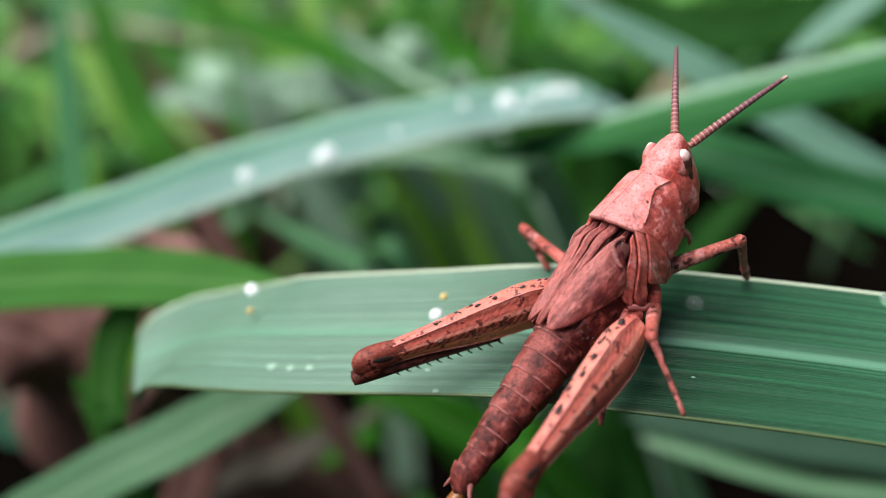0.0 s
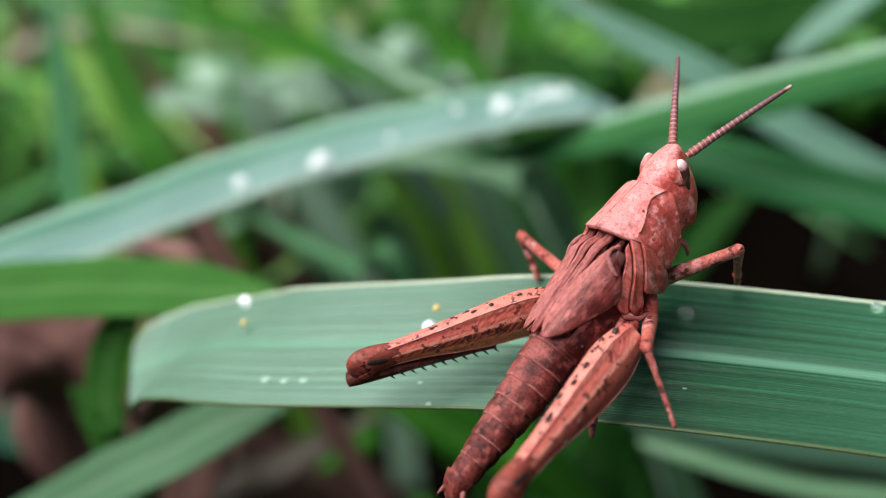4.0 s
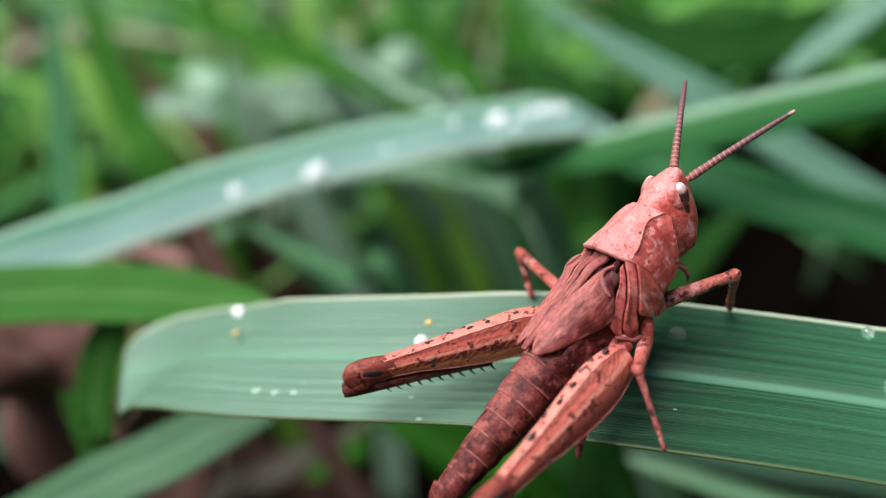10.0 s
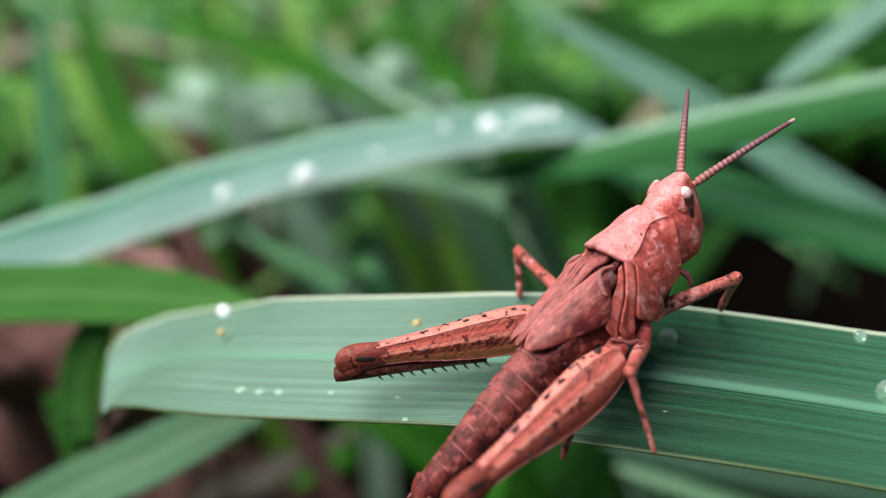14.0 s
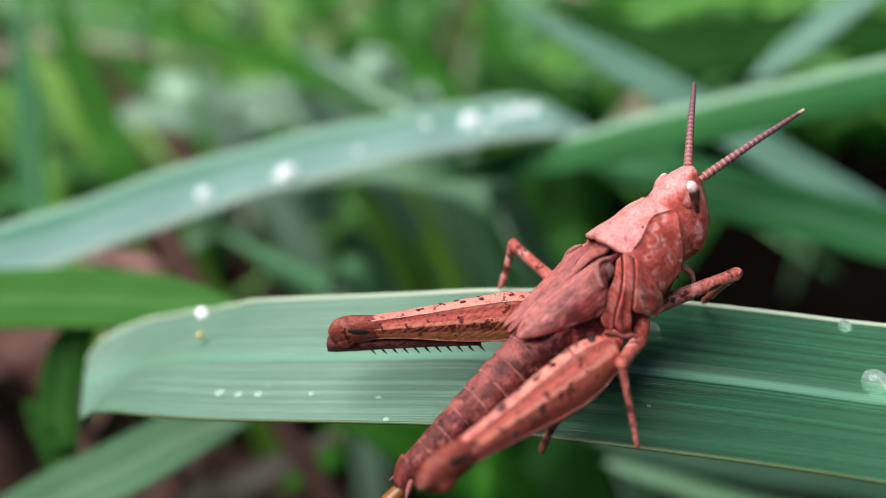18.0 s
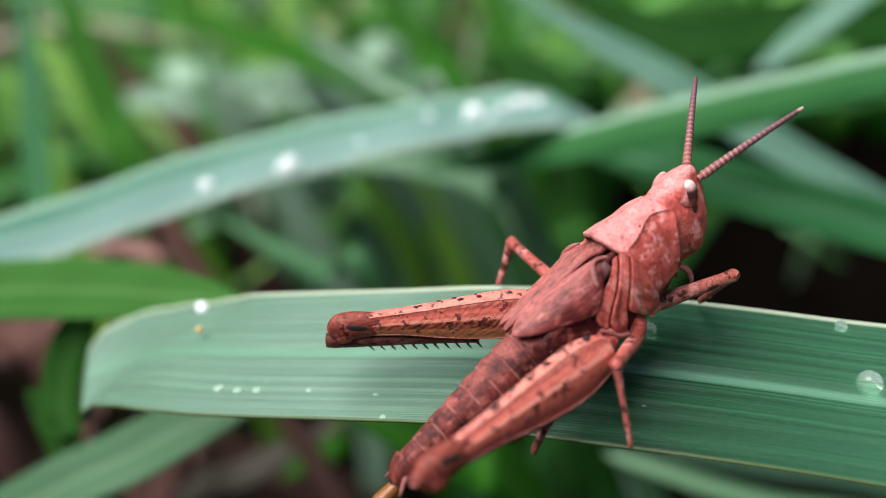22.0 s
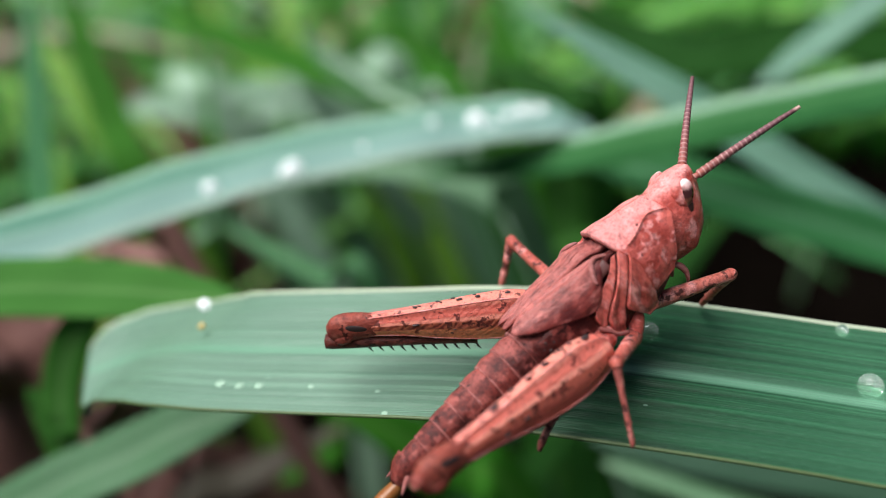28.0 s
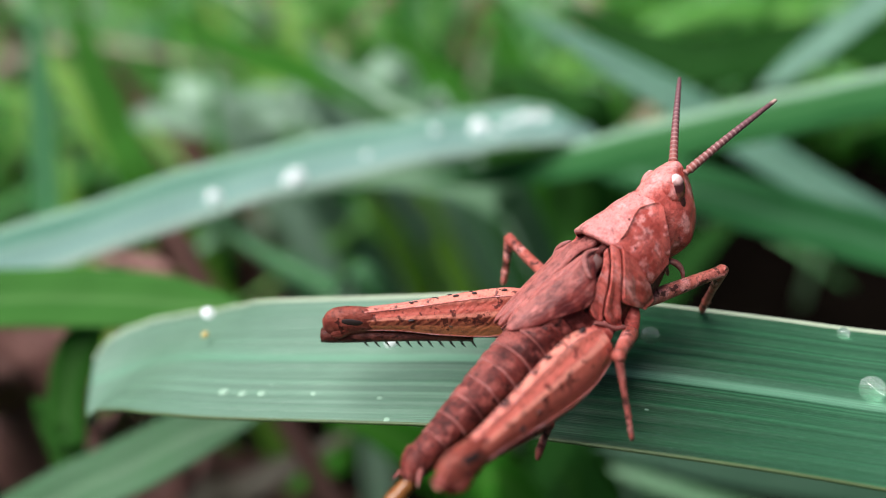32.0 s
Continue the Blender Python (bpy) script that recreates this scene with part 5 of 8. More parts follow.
def hind_thigh(s, label):
    """A jumping leg's thigh, from hip (origin) along x to the knee."""
    secs = [(0.32, 0, 0.02, 0.1, 0.2, 0.2), (0.42, 0, 0.02, 0.34, 0.58, 0.52), (0.62, 0, 0.02, 0.46, 0.8, 0.68), (1.1, 0, 0.02, 0.56, 1.0, 0.84), (2.2, 0, 0.0, 0.64, 1.2, 1.1), (3.6, 0, 0.0, 0.58, 1.1, 1.14), (5.2, 0, 0.0, 0.5, 0.88, 0.96), (7.0, 0, 0.0, 0.42, 0.66, 0.62), (8.4, 0, 0.0, 0.38, 0.54, 0.52)]
    leg = part("hind_thigh", loft(secs, n=72, steps=5, ridges=((90, 0.06, 4), (270, 0.06, 4), (58, 0.075, 5), (122, 0.075, 5), (40, -0.05, 7), (140, -0.05, 7), (12, 0.04, 5), (168, 0.04, 5), (-48, 0.075, 5), (228, 0.075, 5), (-66, -0.04, 6), (246, -0.04, 6)), rough=0.015, p=1.9), THIGH_INNER if s > 0 else THIGH_OUTER, hopper, label)
    for a, shrink in ((90, 1.0), (58, 1.05), (122, 1.05), (-48, 1.05), (228, 1.05)):
        line = []
        for sec in spline(secs[2:], 6):
            x, cy, cz, w, hu, hd = sec
            c, q = math.cos(radians(a)), math.sin(radians(a))
            line.append(Vector((x, w * math.copysign(abs(c) ** 1.05, c) * shrink, cz + (hu if q > 0 else hd) * math.copysign(abs(q) ** 1.05, q) * shrink)) * MM)
        n = len(line)
        part("keel", rib_mesh(line, (0, 0, 1) if a != 90 else (0, 1, 0), [0.0] * n, [0.0] * n, [0.000036] * n), KEEL, leg)
    part("knee", loft([(8.0, 0, 0.0, 0.36, 0.5, 0.48), (8.8, 0, 0.0, 0.44, 0.64, 0.64), (9.6, 0, -0.02, 0.46, 0.66, 0.72), (10.1, 0, -0.06, 0.36, 0.5, 0.6), (10.35, 0, -0.1, 0.12, 0.2, 0.25)], n=20), KNEE, leg, "swollen dark knee")
    for side in (1, -1):
        part("knee_crescent", ball((9.05, 0.37 * side, 0.12), (0.62, 0.1, 0.2), (0, -8, 0), seg=20), DARK, leg, "dark crescent on the knee")
        part("knee_lobe", ball((9.55, 0.28 * side, -0.42), (0.5, 0.2, 0.3), (0, 20, 0), seg=20), KNEE, leg)
    rnd = random.Random(3 + s)
    spots(leg, [(x + rnd.uniform(-0.15, 0.15), rnd.uniform(-0.12, 0.12), h, rnd.uniform(0.05, 0.14) * (0.55 if s > 0 else 1.0)) for x, h in ((1.2, 1.1), (1.5, 1.18), (2.1, 1.27), (2.5, 1.28), (2.75, 1.26), (3.4, 1.2), (3.6, 1.18), (4.3, 1.08), (4.5, 1.06), (5.1, 0.98), (5.3, 0.95), (6.0, 0.85), (6.2, 0.82))] + [(rnd.uniform(1.5, 6.5), rnd.choice((-1, 1)) * 0.52, rnd.uniform(-0.3, 0.4), rnd.uniform(0.03, 0.08)) for _ in range(16)])
    return leg


thigh_left = hind_thigh(1, "long mottled orange-brown hind thigh")
thigh_right = hind_thigh(-1, "long mottled rose-brown hind thigh")


def shin(name, size, r, spiny, material, parent, low=0.0):
    """A shin with its foot, from the knee (origin) along x."""
    ob = part(name, loft([(-0.3 + low, 0, -low, r * 0.25, r * 0.25, r * 0.25), (-0.24 + low, 0, -low, r * 0.7, r * 0.7, r * 0.7), (0.1 + low, 0, -low, r * 1.15, r * 1.15, r * 1.15), (size * 0.4, 0, -low, r * 0.85, r * 0.85, r * 0.85), (size * 0.72, 0, -low, r * 0.8, r * 0.8, r * 0.8), (size * 0.76, 0, -low, r, r, r)], n=12, rough=0.05), material, parent)
    if not spiny and size > 7:  # the hind foot turns down at the ankle
        toe = part("foot", loft([(-0.1, 0, 0, 0.2, 0.2, 0.2), (0.5, 0, 0, 0.15, 0.15, 0.17), (1.2, 0, 0, 0.16, 0.15, 0.17), (1.55, 0.05, -0.1, 0.08, 0.08, 0.1)], n=10), material, ob)
        toe.matrix_basis = Matrix.Translation((size * 0.76 * MM, 0, 0)) @ Vector((-1.07, -0.52, -0.95)).to_track_quat("X", "Z").to_matrix().to_4x4()
        return ob
    part("foot", loft([(size * 0.74, 0, 0, r * 0.75, r * 0.75, r * 0.75), (size * 0.85, 0, 0, r * 0.7, r * 0.7, r * 0.75), (size * 0.97, 0, 0, r * 0.75, r * 0.7, r * 0.9), (size * 1.06, 0, -0.05, r * 0.5, r * 0.4, r * 0.5)], n=10), material, ob)
    for k in range(spiny):
        x = size * (0.2 + 0.55 * k / max(1, spiny - 1))
        bm = loft([(0, 0, 0, 0.06, 0.06, 0.06), (0.22, 0, 0, 0.045, 0.045, 0.045), (0.46, 0, 0.04, 0.01, 0.01, 0.01)], n=6, steps=1)
        part("spine", bm, DARK, ob).matrix_basis = pose(x * MM, 0, (-r * 0.8 - low) * MM, 0, 62, 0)
    return ob


shin_left = shin("hind_shin", 8.8, 0.3, 11, SHIN_DARK, hopper, 0.16)
shin_right = shin("hind_shin", 9.8, 0.24, 0, SHIN, hopper)


def small_thigh(size, r):
    ob = part("thigh", loft([(-0.5, 0, 0, r * 0.7, r * 0.7, r * 0.7), (0, 0, 0, r * 1.1, r * 1.1, r * 1.1), (size * 0.4, 0, 0, r, r * 1.05, r * 1.05), (size * 0.85, 0, 0, r * 0.8, r * 0.85, r * 0.85), (size, 0, 0, r * 0.9, r * 0.95, r * 0.95), (size + r * 0.8, 0, 0, r * 0.4, r * 0.4, r * 0.4)], n=14, rough=0.06), LEG, hopper)
    return ob


fore_thigh, fore_shin = small_thigh(3.56, 0.3), shin("shin", 3.85, 0.21, 0, LEG, hopper)
mid_thigh, mid_shin = small_thigh(3.43, 0.3), shin("shin", 3.19, 0.15, 0, SHIN, hopper)
left_thigh, left_shin = small_thigh(5.55, 0.3), shin("shin", 2.20, 0.2, 0, LEG, hopper)

# ---- dew and grains on the blades ----
droplet((0.01149, 0.03862, 0.14955), (-0.03, -0.10, 0.99), 0.00042)
droplet((0.02038, 0.03903, 0.14961), (0.01, -0.11, 0.99), 0.00029)
droplet((0.02059, 0.03555, 0.14914), (-0.01, -0.10, 0.99), 0.00056)
droplet((-0.01050, 0.04706, 0.14418), (-0.40, -0.02, 0.92), 0.00036, DEW)
droplet((-0.00027, 0.04093, 0.14725), (-0.29, -0.04, 0.96), 0.00036, DEW)
grain((-0.01036, 0.04531, 0.14414), (-0.38, -0.02, 0.92), 0.0002, YELLOW)
grain((0.00007, 0.04224, 0.14746), (-0.29, -0.04, 0.96), 0.0002, YELLOW)
grain((-0.00848, 0.04021, 0.14473), (-0.33, -0.03, 0.94), 0.00030, CHALK)
grain((-0.00748, 0.03968, 0.14506), (-0.31, -0.04, 0.95), 0.00025, CHALK)
grain((-0.00785, 0.04028, 0.14494), (-0.32, -0.04, 0.95), 0.00020, CHALK)
grain((-0.00647, 0.03941, 0.14536), (-0.30, -0.04, 0.95), 0.00028, CHALK)
grain((-0.00603, 0.03981, 0.14550), (-0.30, -0.04, 0.95), 0.00028, CHALK)
grain((-0.00423, 0.03929, 0.14603), (-0.29, -0.04, 0.96), 0.00022, CHALK)
grain((-0.00275, 0.03882, 0.14644), (-0.28, -0.05, 0.96), 0.00020, CHALK)
grain((-0.00387, 0.03863, 0.14612), (-0.29, -0.04, 0.96), 0.00020, CHALK)
grain((-0.00073, 0.03723, 0.14700), (-0.29, -0.04, 0.96), 0.00020, CHALK)
grain((-0.00034, 0.03578, 0.14709), (-0.29, -0.04, 0.96), 0.00018, CHALK)
grain((0.00127, 0.03748, 0.14758), (-0.28, -0.05, 0.96), 0.00015, CHALK)
grain((-0.00629, 0.04069, 0.14544), (-0.30, -0.04, 0.95), 0.00012, CHALK)
grain((0.01071, 0.03446, 0.14910), (-0.03, -0.10, 0.99), 0.00022, CHALK)
droplet((-0.00944, 0.07641, 0.13566), (0.05, -0.34, 0.96), 0.00080, DEW)
droplet((-0.01015, 0.07612, 0.13560), (0.05, -0.34, 0.96), 0.00050, DEW)
droplet((-0.01583, 0.07399, 0.13511), (0.05, -0.34, 0.96), 0.00065, DEW)
droplet((0.00555, 0.08387, 0.13652), (0.22, -0.26, 0.96), 0.00090, DEW)
droplet((0.00842, 0.08566, 0.13638), (0.22, -0.26, 0.96), 0.00055, DEW)
droplet((0.00991, 0.08657, 0.13626), (0.25, -0.25, 0.96), 0.00070, DEW)
droplet((0.01140, 0.08748, 0.13605), (0.32, -0.22, 0.94), 0.00055, DEW)
droplet((0.00177, 0.08282, 0.13704), (0.17, -0.29, 0.96), 0.00040, DEW)
droplet((0.00705, 0.08426, 0.13629), (0.21, -0.27, 0.96), 0.00040, DEW)
droplet((-0.00397, 0.07933, 0.13642), (0.05, -0.34, 0.96), 0.00030, DEW)



# ---- what moves ----
def motions():
    walk(hopper, [
        (0, pose(0.006569, 0.036376, 0.152344, -17.48, -31.21, 46.28)), (0.5, pose(0.006608, 0.036410, 0.152290, -17.73, -30.70, 46.56)),
        (1, pose(0.006622, 0.036406, 0.152298, -17.91, -30.48, 46.53)), (1.5, pose(0.006615, 0.036369, 0.152328, -18.20, -30.75, 46.35)),
        (2, pose(0.006618, 0.036350, 0.152353, -18.33, -30.70, 46.46)), (2.5, pose(0.006595, 0.036308, 0.152377, -18.52, -30.86, 46.40)),
        (3, pose(0.006611, 0.036314, 0.152371, -18.75, -30.64, 46.52)), (3.5, pose(0.006705, 0.036348, 0.152476, -18.61, -29.98, 45.85)),
        (5.5, pose(0.006848, 0.036386, 0.152558, -19.16, -29.95, 43.82)), (6, pose(0.006852, 0.036376, 0.152539, -19.34, -30.13, 43.59)),
        (6.5, pose(0.006871, 0.036383, 0.152549, -19.64, -30.23, 43.29)), (7, pose(0.006874, 0.036383, 0.152564, -19.70, -30.52, 42.87)),
        (7.5, pose(0.006872, 0.036366, 0.152555, -19.95, -30.70, 42.80)), (8, pose(0.006859, 0.036348, 0.152548, -20.32, -30.64, 42.95)),
        (8.5, pose(0.006849, 0.036302, 0.152551, -20.76, -30.40, 43.13)), (9, pose(0.006862, 0.036298, 0.152551, -20.91, -30.41, 43.00)),
        (9.5, pose(0.006868, 0.036283, 0.152560, -21.08, -30.48, 42.87)), (10, pose(0.006871, 0.036275, 0.152542, -21.37, -30.16, 42.79)),
        (10.5, pose(0.006864, 0.036257, 0.152541, -21.69, -30.42, 42.82)), (11, pose(0.006881, 0.036227, 0.152515, -21.93, -30.17, 42.70)),
        (11.5, pose(0.006896, 0.036183, 0.152541, -21.98, -30.11, 42.21)), (12, pose(0.006923, 0.036162, 0.152549, -22.23, -30.05, 41.78)),
        (12.5, pose(0.006964, 0.036128, 0.152563, -22.30, -30.07, 41.10)), (13, pose(0.006992, 0.036130, 0.152540, -22.47, -29.75, 40.67)),
        (13.5, pose(0.007081, 0.036197, 0.152520, -22.43, -29.03, 40.16)), (14, pose(0.007168, 0.036217, 0.152530, -22.36, -28.90, 39.23)),
        (14.5, pose(0.007229, 0.036202, 0.152517, -22.48, -28.83, 38.70)), (16.5, pose(0.007594, 0.036211, 0.152579, -21.99, -28.00, 35.70)),
        (17, pose(0.007674, 0.036221, 0.152653, -21.64, -27.88, 34.36)), (17.5, pose(0.007742, 0.036206, 0.152734, -21.06, -28.06, 33.53)),
        (18, pose(0.007791, 0.036227, 0.152718, -21.06, -27.69, 33.55)), (18.5, pose(0.007792, 0.036212, 0.152730, -21.09, -27.85, 33.54)),
        (19, pose(0.007798, 0.036212, 0.152753, -20.75, -28.03, 33.08)), (19.5, pose(0.007823, 0.036231, 0.152771, -20.74, -28.03, 32.85)),
        (20, pose(0.007812, 0.036211, 0.152836, -20.75, -27.89, 32.82)), (20.5, pose(0.007792, 0.036169, 0.152837, -20.91, -28.15, 32.88)),
        (21, pose(0.007802, 0.036176, 0.152813, -21.19, -28.10, 33.07)), (21.5, pose(0.007807, 0.036184, 0.152825, -21.52, -28.04, 33.14)),
        (22, pose(0.007806, 0.036160, 0.152866, -21.57, -27.98, 32.97)), (22.5, pose(0.007799, 0.036151, 0.152903, -21.56, -28.11, 32.88)),
        (23, pose(0.007817, 0.036148, 0.152884, -21.79, -28.12, 33.13)), (23.5, pose(0.007791, 0.036102, 0.152884, -22.03, -28.40, 33.26)),
        (24, pose(0.007773, 0.036105, 0.152831, -22.34, -28.72, 33.53)), (24.5, pose(0.007749, 0.036103, 0.152799, -22.66, -28.74, 33.81)),
        (25, pose(0.007748, 0.036144, 0.152759, -22.71, -28.78, 33.85)), (25.5, pose(0.007722, 0.036158, 0.152780, -22.72, -28.80, 33.90)),
        (27.5, pose(0.007664, 0.036251, 0.152758, -22.25, -28.63, 34.42)), (28, pose(0.007633, 0.036259, 0.152755, -22.15, -28.54, 34.62)),
        (28.5, pose(0.007606, 0.036246, 0.152780, -22.30, -28.49, 34.74)), (29, pose(0.007604, 0.036255, 0.152767, -22.39, -28.65, 34.76)),
        (29.5, pose(0.007578, 0.036287, 0.152740, -22.77, -28.72, 35.12)), (30, pose(0.007594, 0.036322, 0.152698, -23.37, -28.14, 35.63)),
        (30.5, pose(0.007579, 0.036315, 0.152781, -24.29, -27.26, 36.03)), (31, pose(0.007492, 0.036363, 0.152913, -24.79, -26.97, 36.01)),
        (31.5, pose(0.007441, 0.036422, 0.153045, -25.43, -26.89, 36.08)), (32, pose(0.007415, 0.036413, 0.153068, -25.72, -26.95, 36.24)),
    ])
    walk(abdomen, [
        (0, pose(-0.001000, 0.000000, 0.000000, 0.00, -0.00, 0.00)), (30, pose(-0.001000, 0.000000, 0.000000, 0.00, 0.35, 0.64)),
        (30.5, pose(-0.001000, 0.000000, 0.000000, 0.05, 1.66, 3.59)), (31, pose(-0.001000, 0.000000, 0.000000, 0.26, 3.45, 8.46)),
        (31.5, pose(-0.001000, 0.000000, 0.000000, 0.54, 4.89, 12.52)), (32, pose(-0.001000, 0.000000, 0.000000, 0.83, 6.20, 15.32)),
    ])
    walk(antenna_left, [
        (0, pose(0.007300, -0.000060, 0.001620, 0.00, -9.97, 30.38)), (0.5, pose(0.007300, -0.000060, 0.001620, 0.00, -9.26, 30.56)),
        (1, pose(0.007300, -0.000060, 0.001620, 0.00, -9.28, 30.46)), (1.5, pose(0.007300, -0.000060, 0.001620, 0.00, -9.68, 29.98)),
        (2, pose(0.007300, -0.000060, 0.001620, 0.00, -10.16, 29.66)), (2.5, pose(0.007300, -0.000060, 0.001620, 0.00, -10.31, 29.88)),
        (3, pose(0.007300, -0.000060, 0.001620, 0.00, -10.85, 30.21)), (3.5, pose(0.007300, -0.000060, 0.001620, 0.00, -11.04, 29.20)),
        (5.5, pose(0.007300, -0.000060, 0.001620, 0.00, -9.45, 27.07)), (6, pose(0.007300, -0.000060, 0.001620, 0.00, -8.65, 25.73)),
        (6.5, pose(0.007300, -0.000060, 0.001620, 0.00, -10.27, 24.45)), (7, pose(0.007300, -0.000060, 0.001620, 0.00, -12.11, 23.38)),
        (7.5, pose(0.007300, -0.000060, 0.001620, 0.00, -12.50, 24.21)), (8, pose(0.007300, -0.000060, 0.001620, 0.00, -12.11, 25.83)),
        (8.5, pose(0.007300, -0.000060, 0.001620, 0.00, -11.58, 26.88)), (9, pose(0.007300, -0.000060, 0.001620, 0.00, -11.14, 27.46)),
        (9.5, pose(0.007300, -0.000060, 0.001620, 0.00, -11.54, 27.49)), (10, pose(0.007300, -0.000060, 0.001620, 0.00, -11.90, 27.63)),
        (10.5, pose(0.007300, -0.000060, 0.001620, 0.00, -11.41, 28.68)), (11, pose(0.007300, -0.000060, 0.001620, 0.00, -11.36, 29.89)),
        (11.5, pose(0.007300, -0.000060, 0.001620, 0.00, -11.93, 30.67)), (12, pose(0.007300, -0.000060, 0.001620, 0.00, -12.21, 31.38)),
        (12.5, pose(0.007300, -0.000060, 0.001620, 0.00, -12.50, 32.32)), (13, pose(0.007300, -0.000060, 0.001620, 0.00, -12.81, 33.29)),
        (13.5, pose(0.007300, -0.000060, 0.001620, 0.00, -12.76, 33.79)), (14, pose(0.007300, -0.000060, 0.001620, 0.00, -12.82, 33.88)),
        (14.5, pose(0.007300, -0.000060, 0.001620, 0.00, -13.09, 35.11)), (16.5, pose(0.007300, -0.000060, 0.001620, 0.00, -14.02, 36.76)),
        (17, pose(0.007300, -0.000060, 0.001620, 0.00, -15.75, 36.80)), (17.5, pose(0.007300, -0.000060, 0.001620, 0.00, -16.33, 36.79)),
        (18, pose(0.007300, -0.000060, 0.001620, 0.00, -15.26, 37.73)), (18.5, pose(0.007300, -0.000060, 0.001620, 0.00, -14.26, 38.32)),
        (19, pose(0.007300, -0.000060, 0.001620, 0.00, -14.33, 37.90)), (19.5, pose(0.007300, -0.000060, 0.001620, 0.00, -15.07, 36.75)),
        (20, pose(0.007300, -0.000060, 0.001620, 0.00, -15.75, 36.09)), (20.5, pose(0.007300, -0.000060, 0.001620, 0.00, -15.90, 36.55)),
        (21, pose(0.007300, -0.000060, 0.001620, 0.00, -15.86, 37.20)), (21.5, pose(0.007300, -0.000060, 0.001620, 0.00, -16.38, 37.00)),
        (22, pose(0.007300, -0.000060, 0.001620, 0.00, -17.32, 36.28)), (22.5, pose(0.007300, -0.000060, 0.001620, 0.00, -18.02, 35.83)),
        (23, pose(0.007300, -0.000060, 0.001620, 0.00, -18.30, 35.71)), (23.5, pose(0.007300, -0.000060, 0.001620, 0.00, -18.01, 36.38)),
        (24, pose(0.007300, -0.000060, 0.001620, 0.00, -17.45, 37.72)), (24.5, pose(0.007300, -0.000060, 0.001620, 0.00, -17.24, 38.11)),
        (25, pose(0.007300, -0.000060, 0.001620, 0.00, -17.20, 37.42)), (25.5, pose(0.007300, -0.000060, 0.001620, 0.00, -16.91, 36.52)),
        (27.5, pose(0.007300, -0.000060, 0.001620, 0.00, -16.94, 35.39)), (28, pose(0.007300, -0.000060, 0.001620, 0.00, -17.70, 34.22)),
        (28.5, pose(0.007300, -0.000060, 0.001620, 0.00, -18.08, 33.90)), (29, pose(0.007300, -0.000060, 0.001620, 0.00, -17.30, 34.71)),
        (29.5, pose(0.007300, -0.000060, 0.001620, 0.00, -16.40, 35.63)), (30, pose(0.007300, -0.000060, 0.001620, 0.00, -16.52, 35.37)),
        (30.5, pose(0.007300, -0.000060, 0.001620, 0.00, -17.61, 34.12)), (31, pose(0.007300, -0.000060, 0.001620, 0.00, -18.64, 33.35)),
        (31.5, pose(0.007300, -0.000060, 0.001620, 0.00, -18.77, 33.67)), (32, pose(0.007300, -0.000060, 0.001620, 0.00, -18.98, 34.64)),
    ])
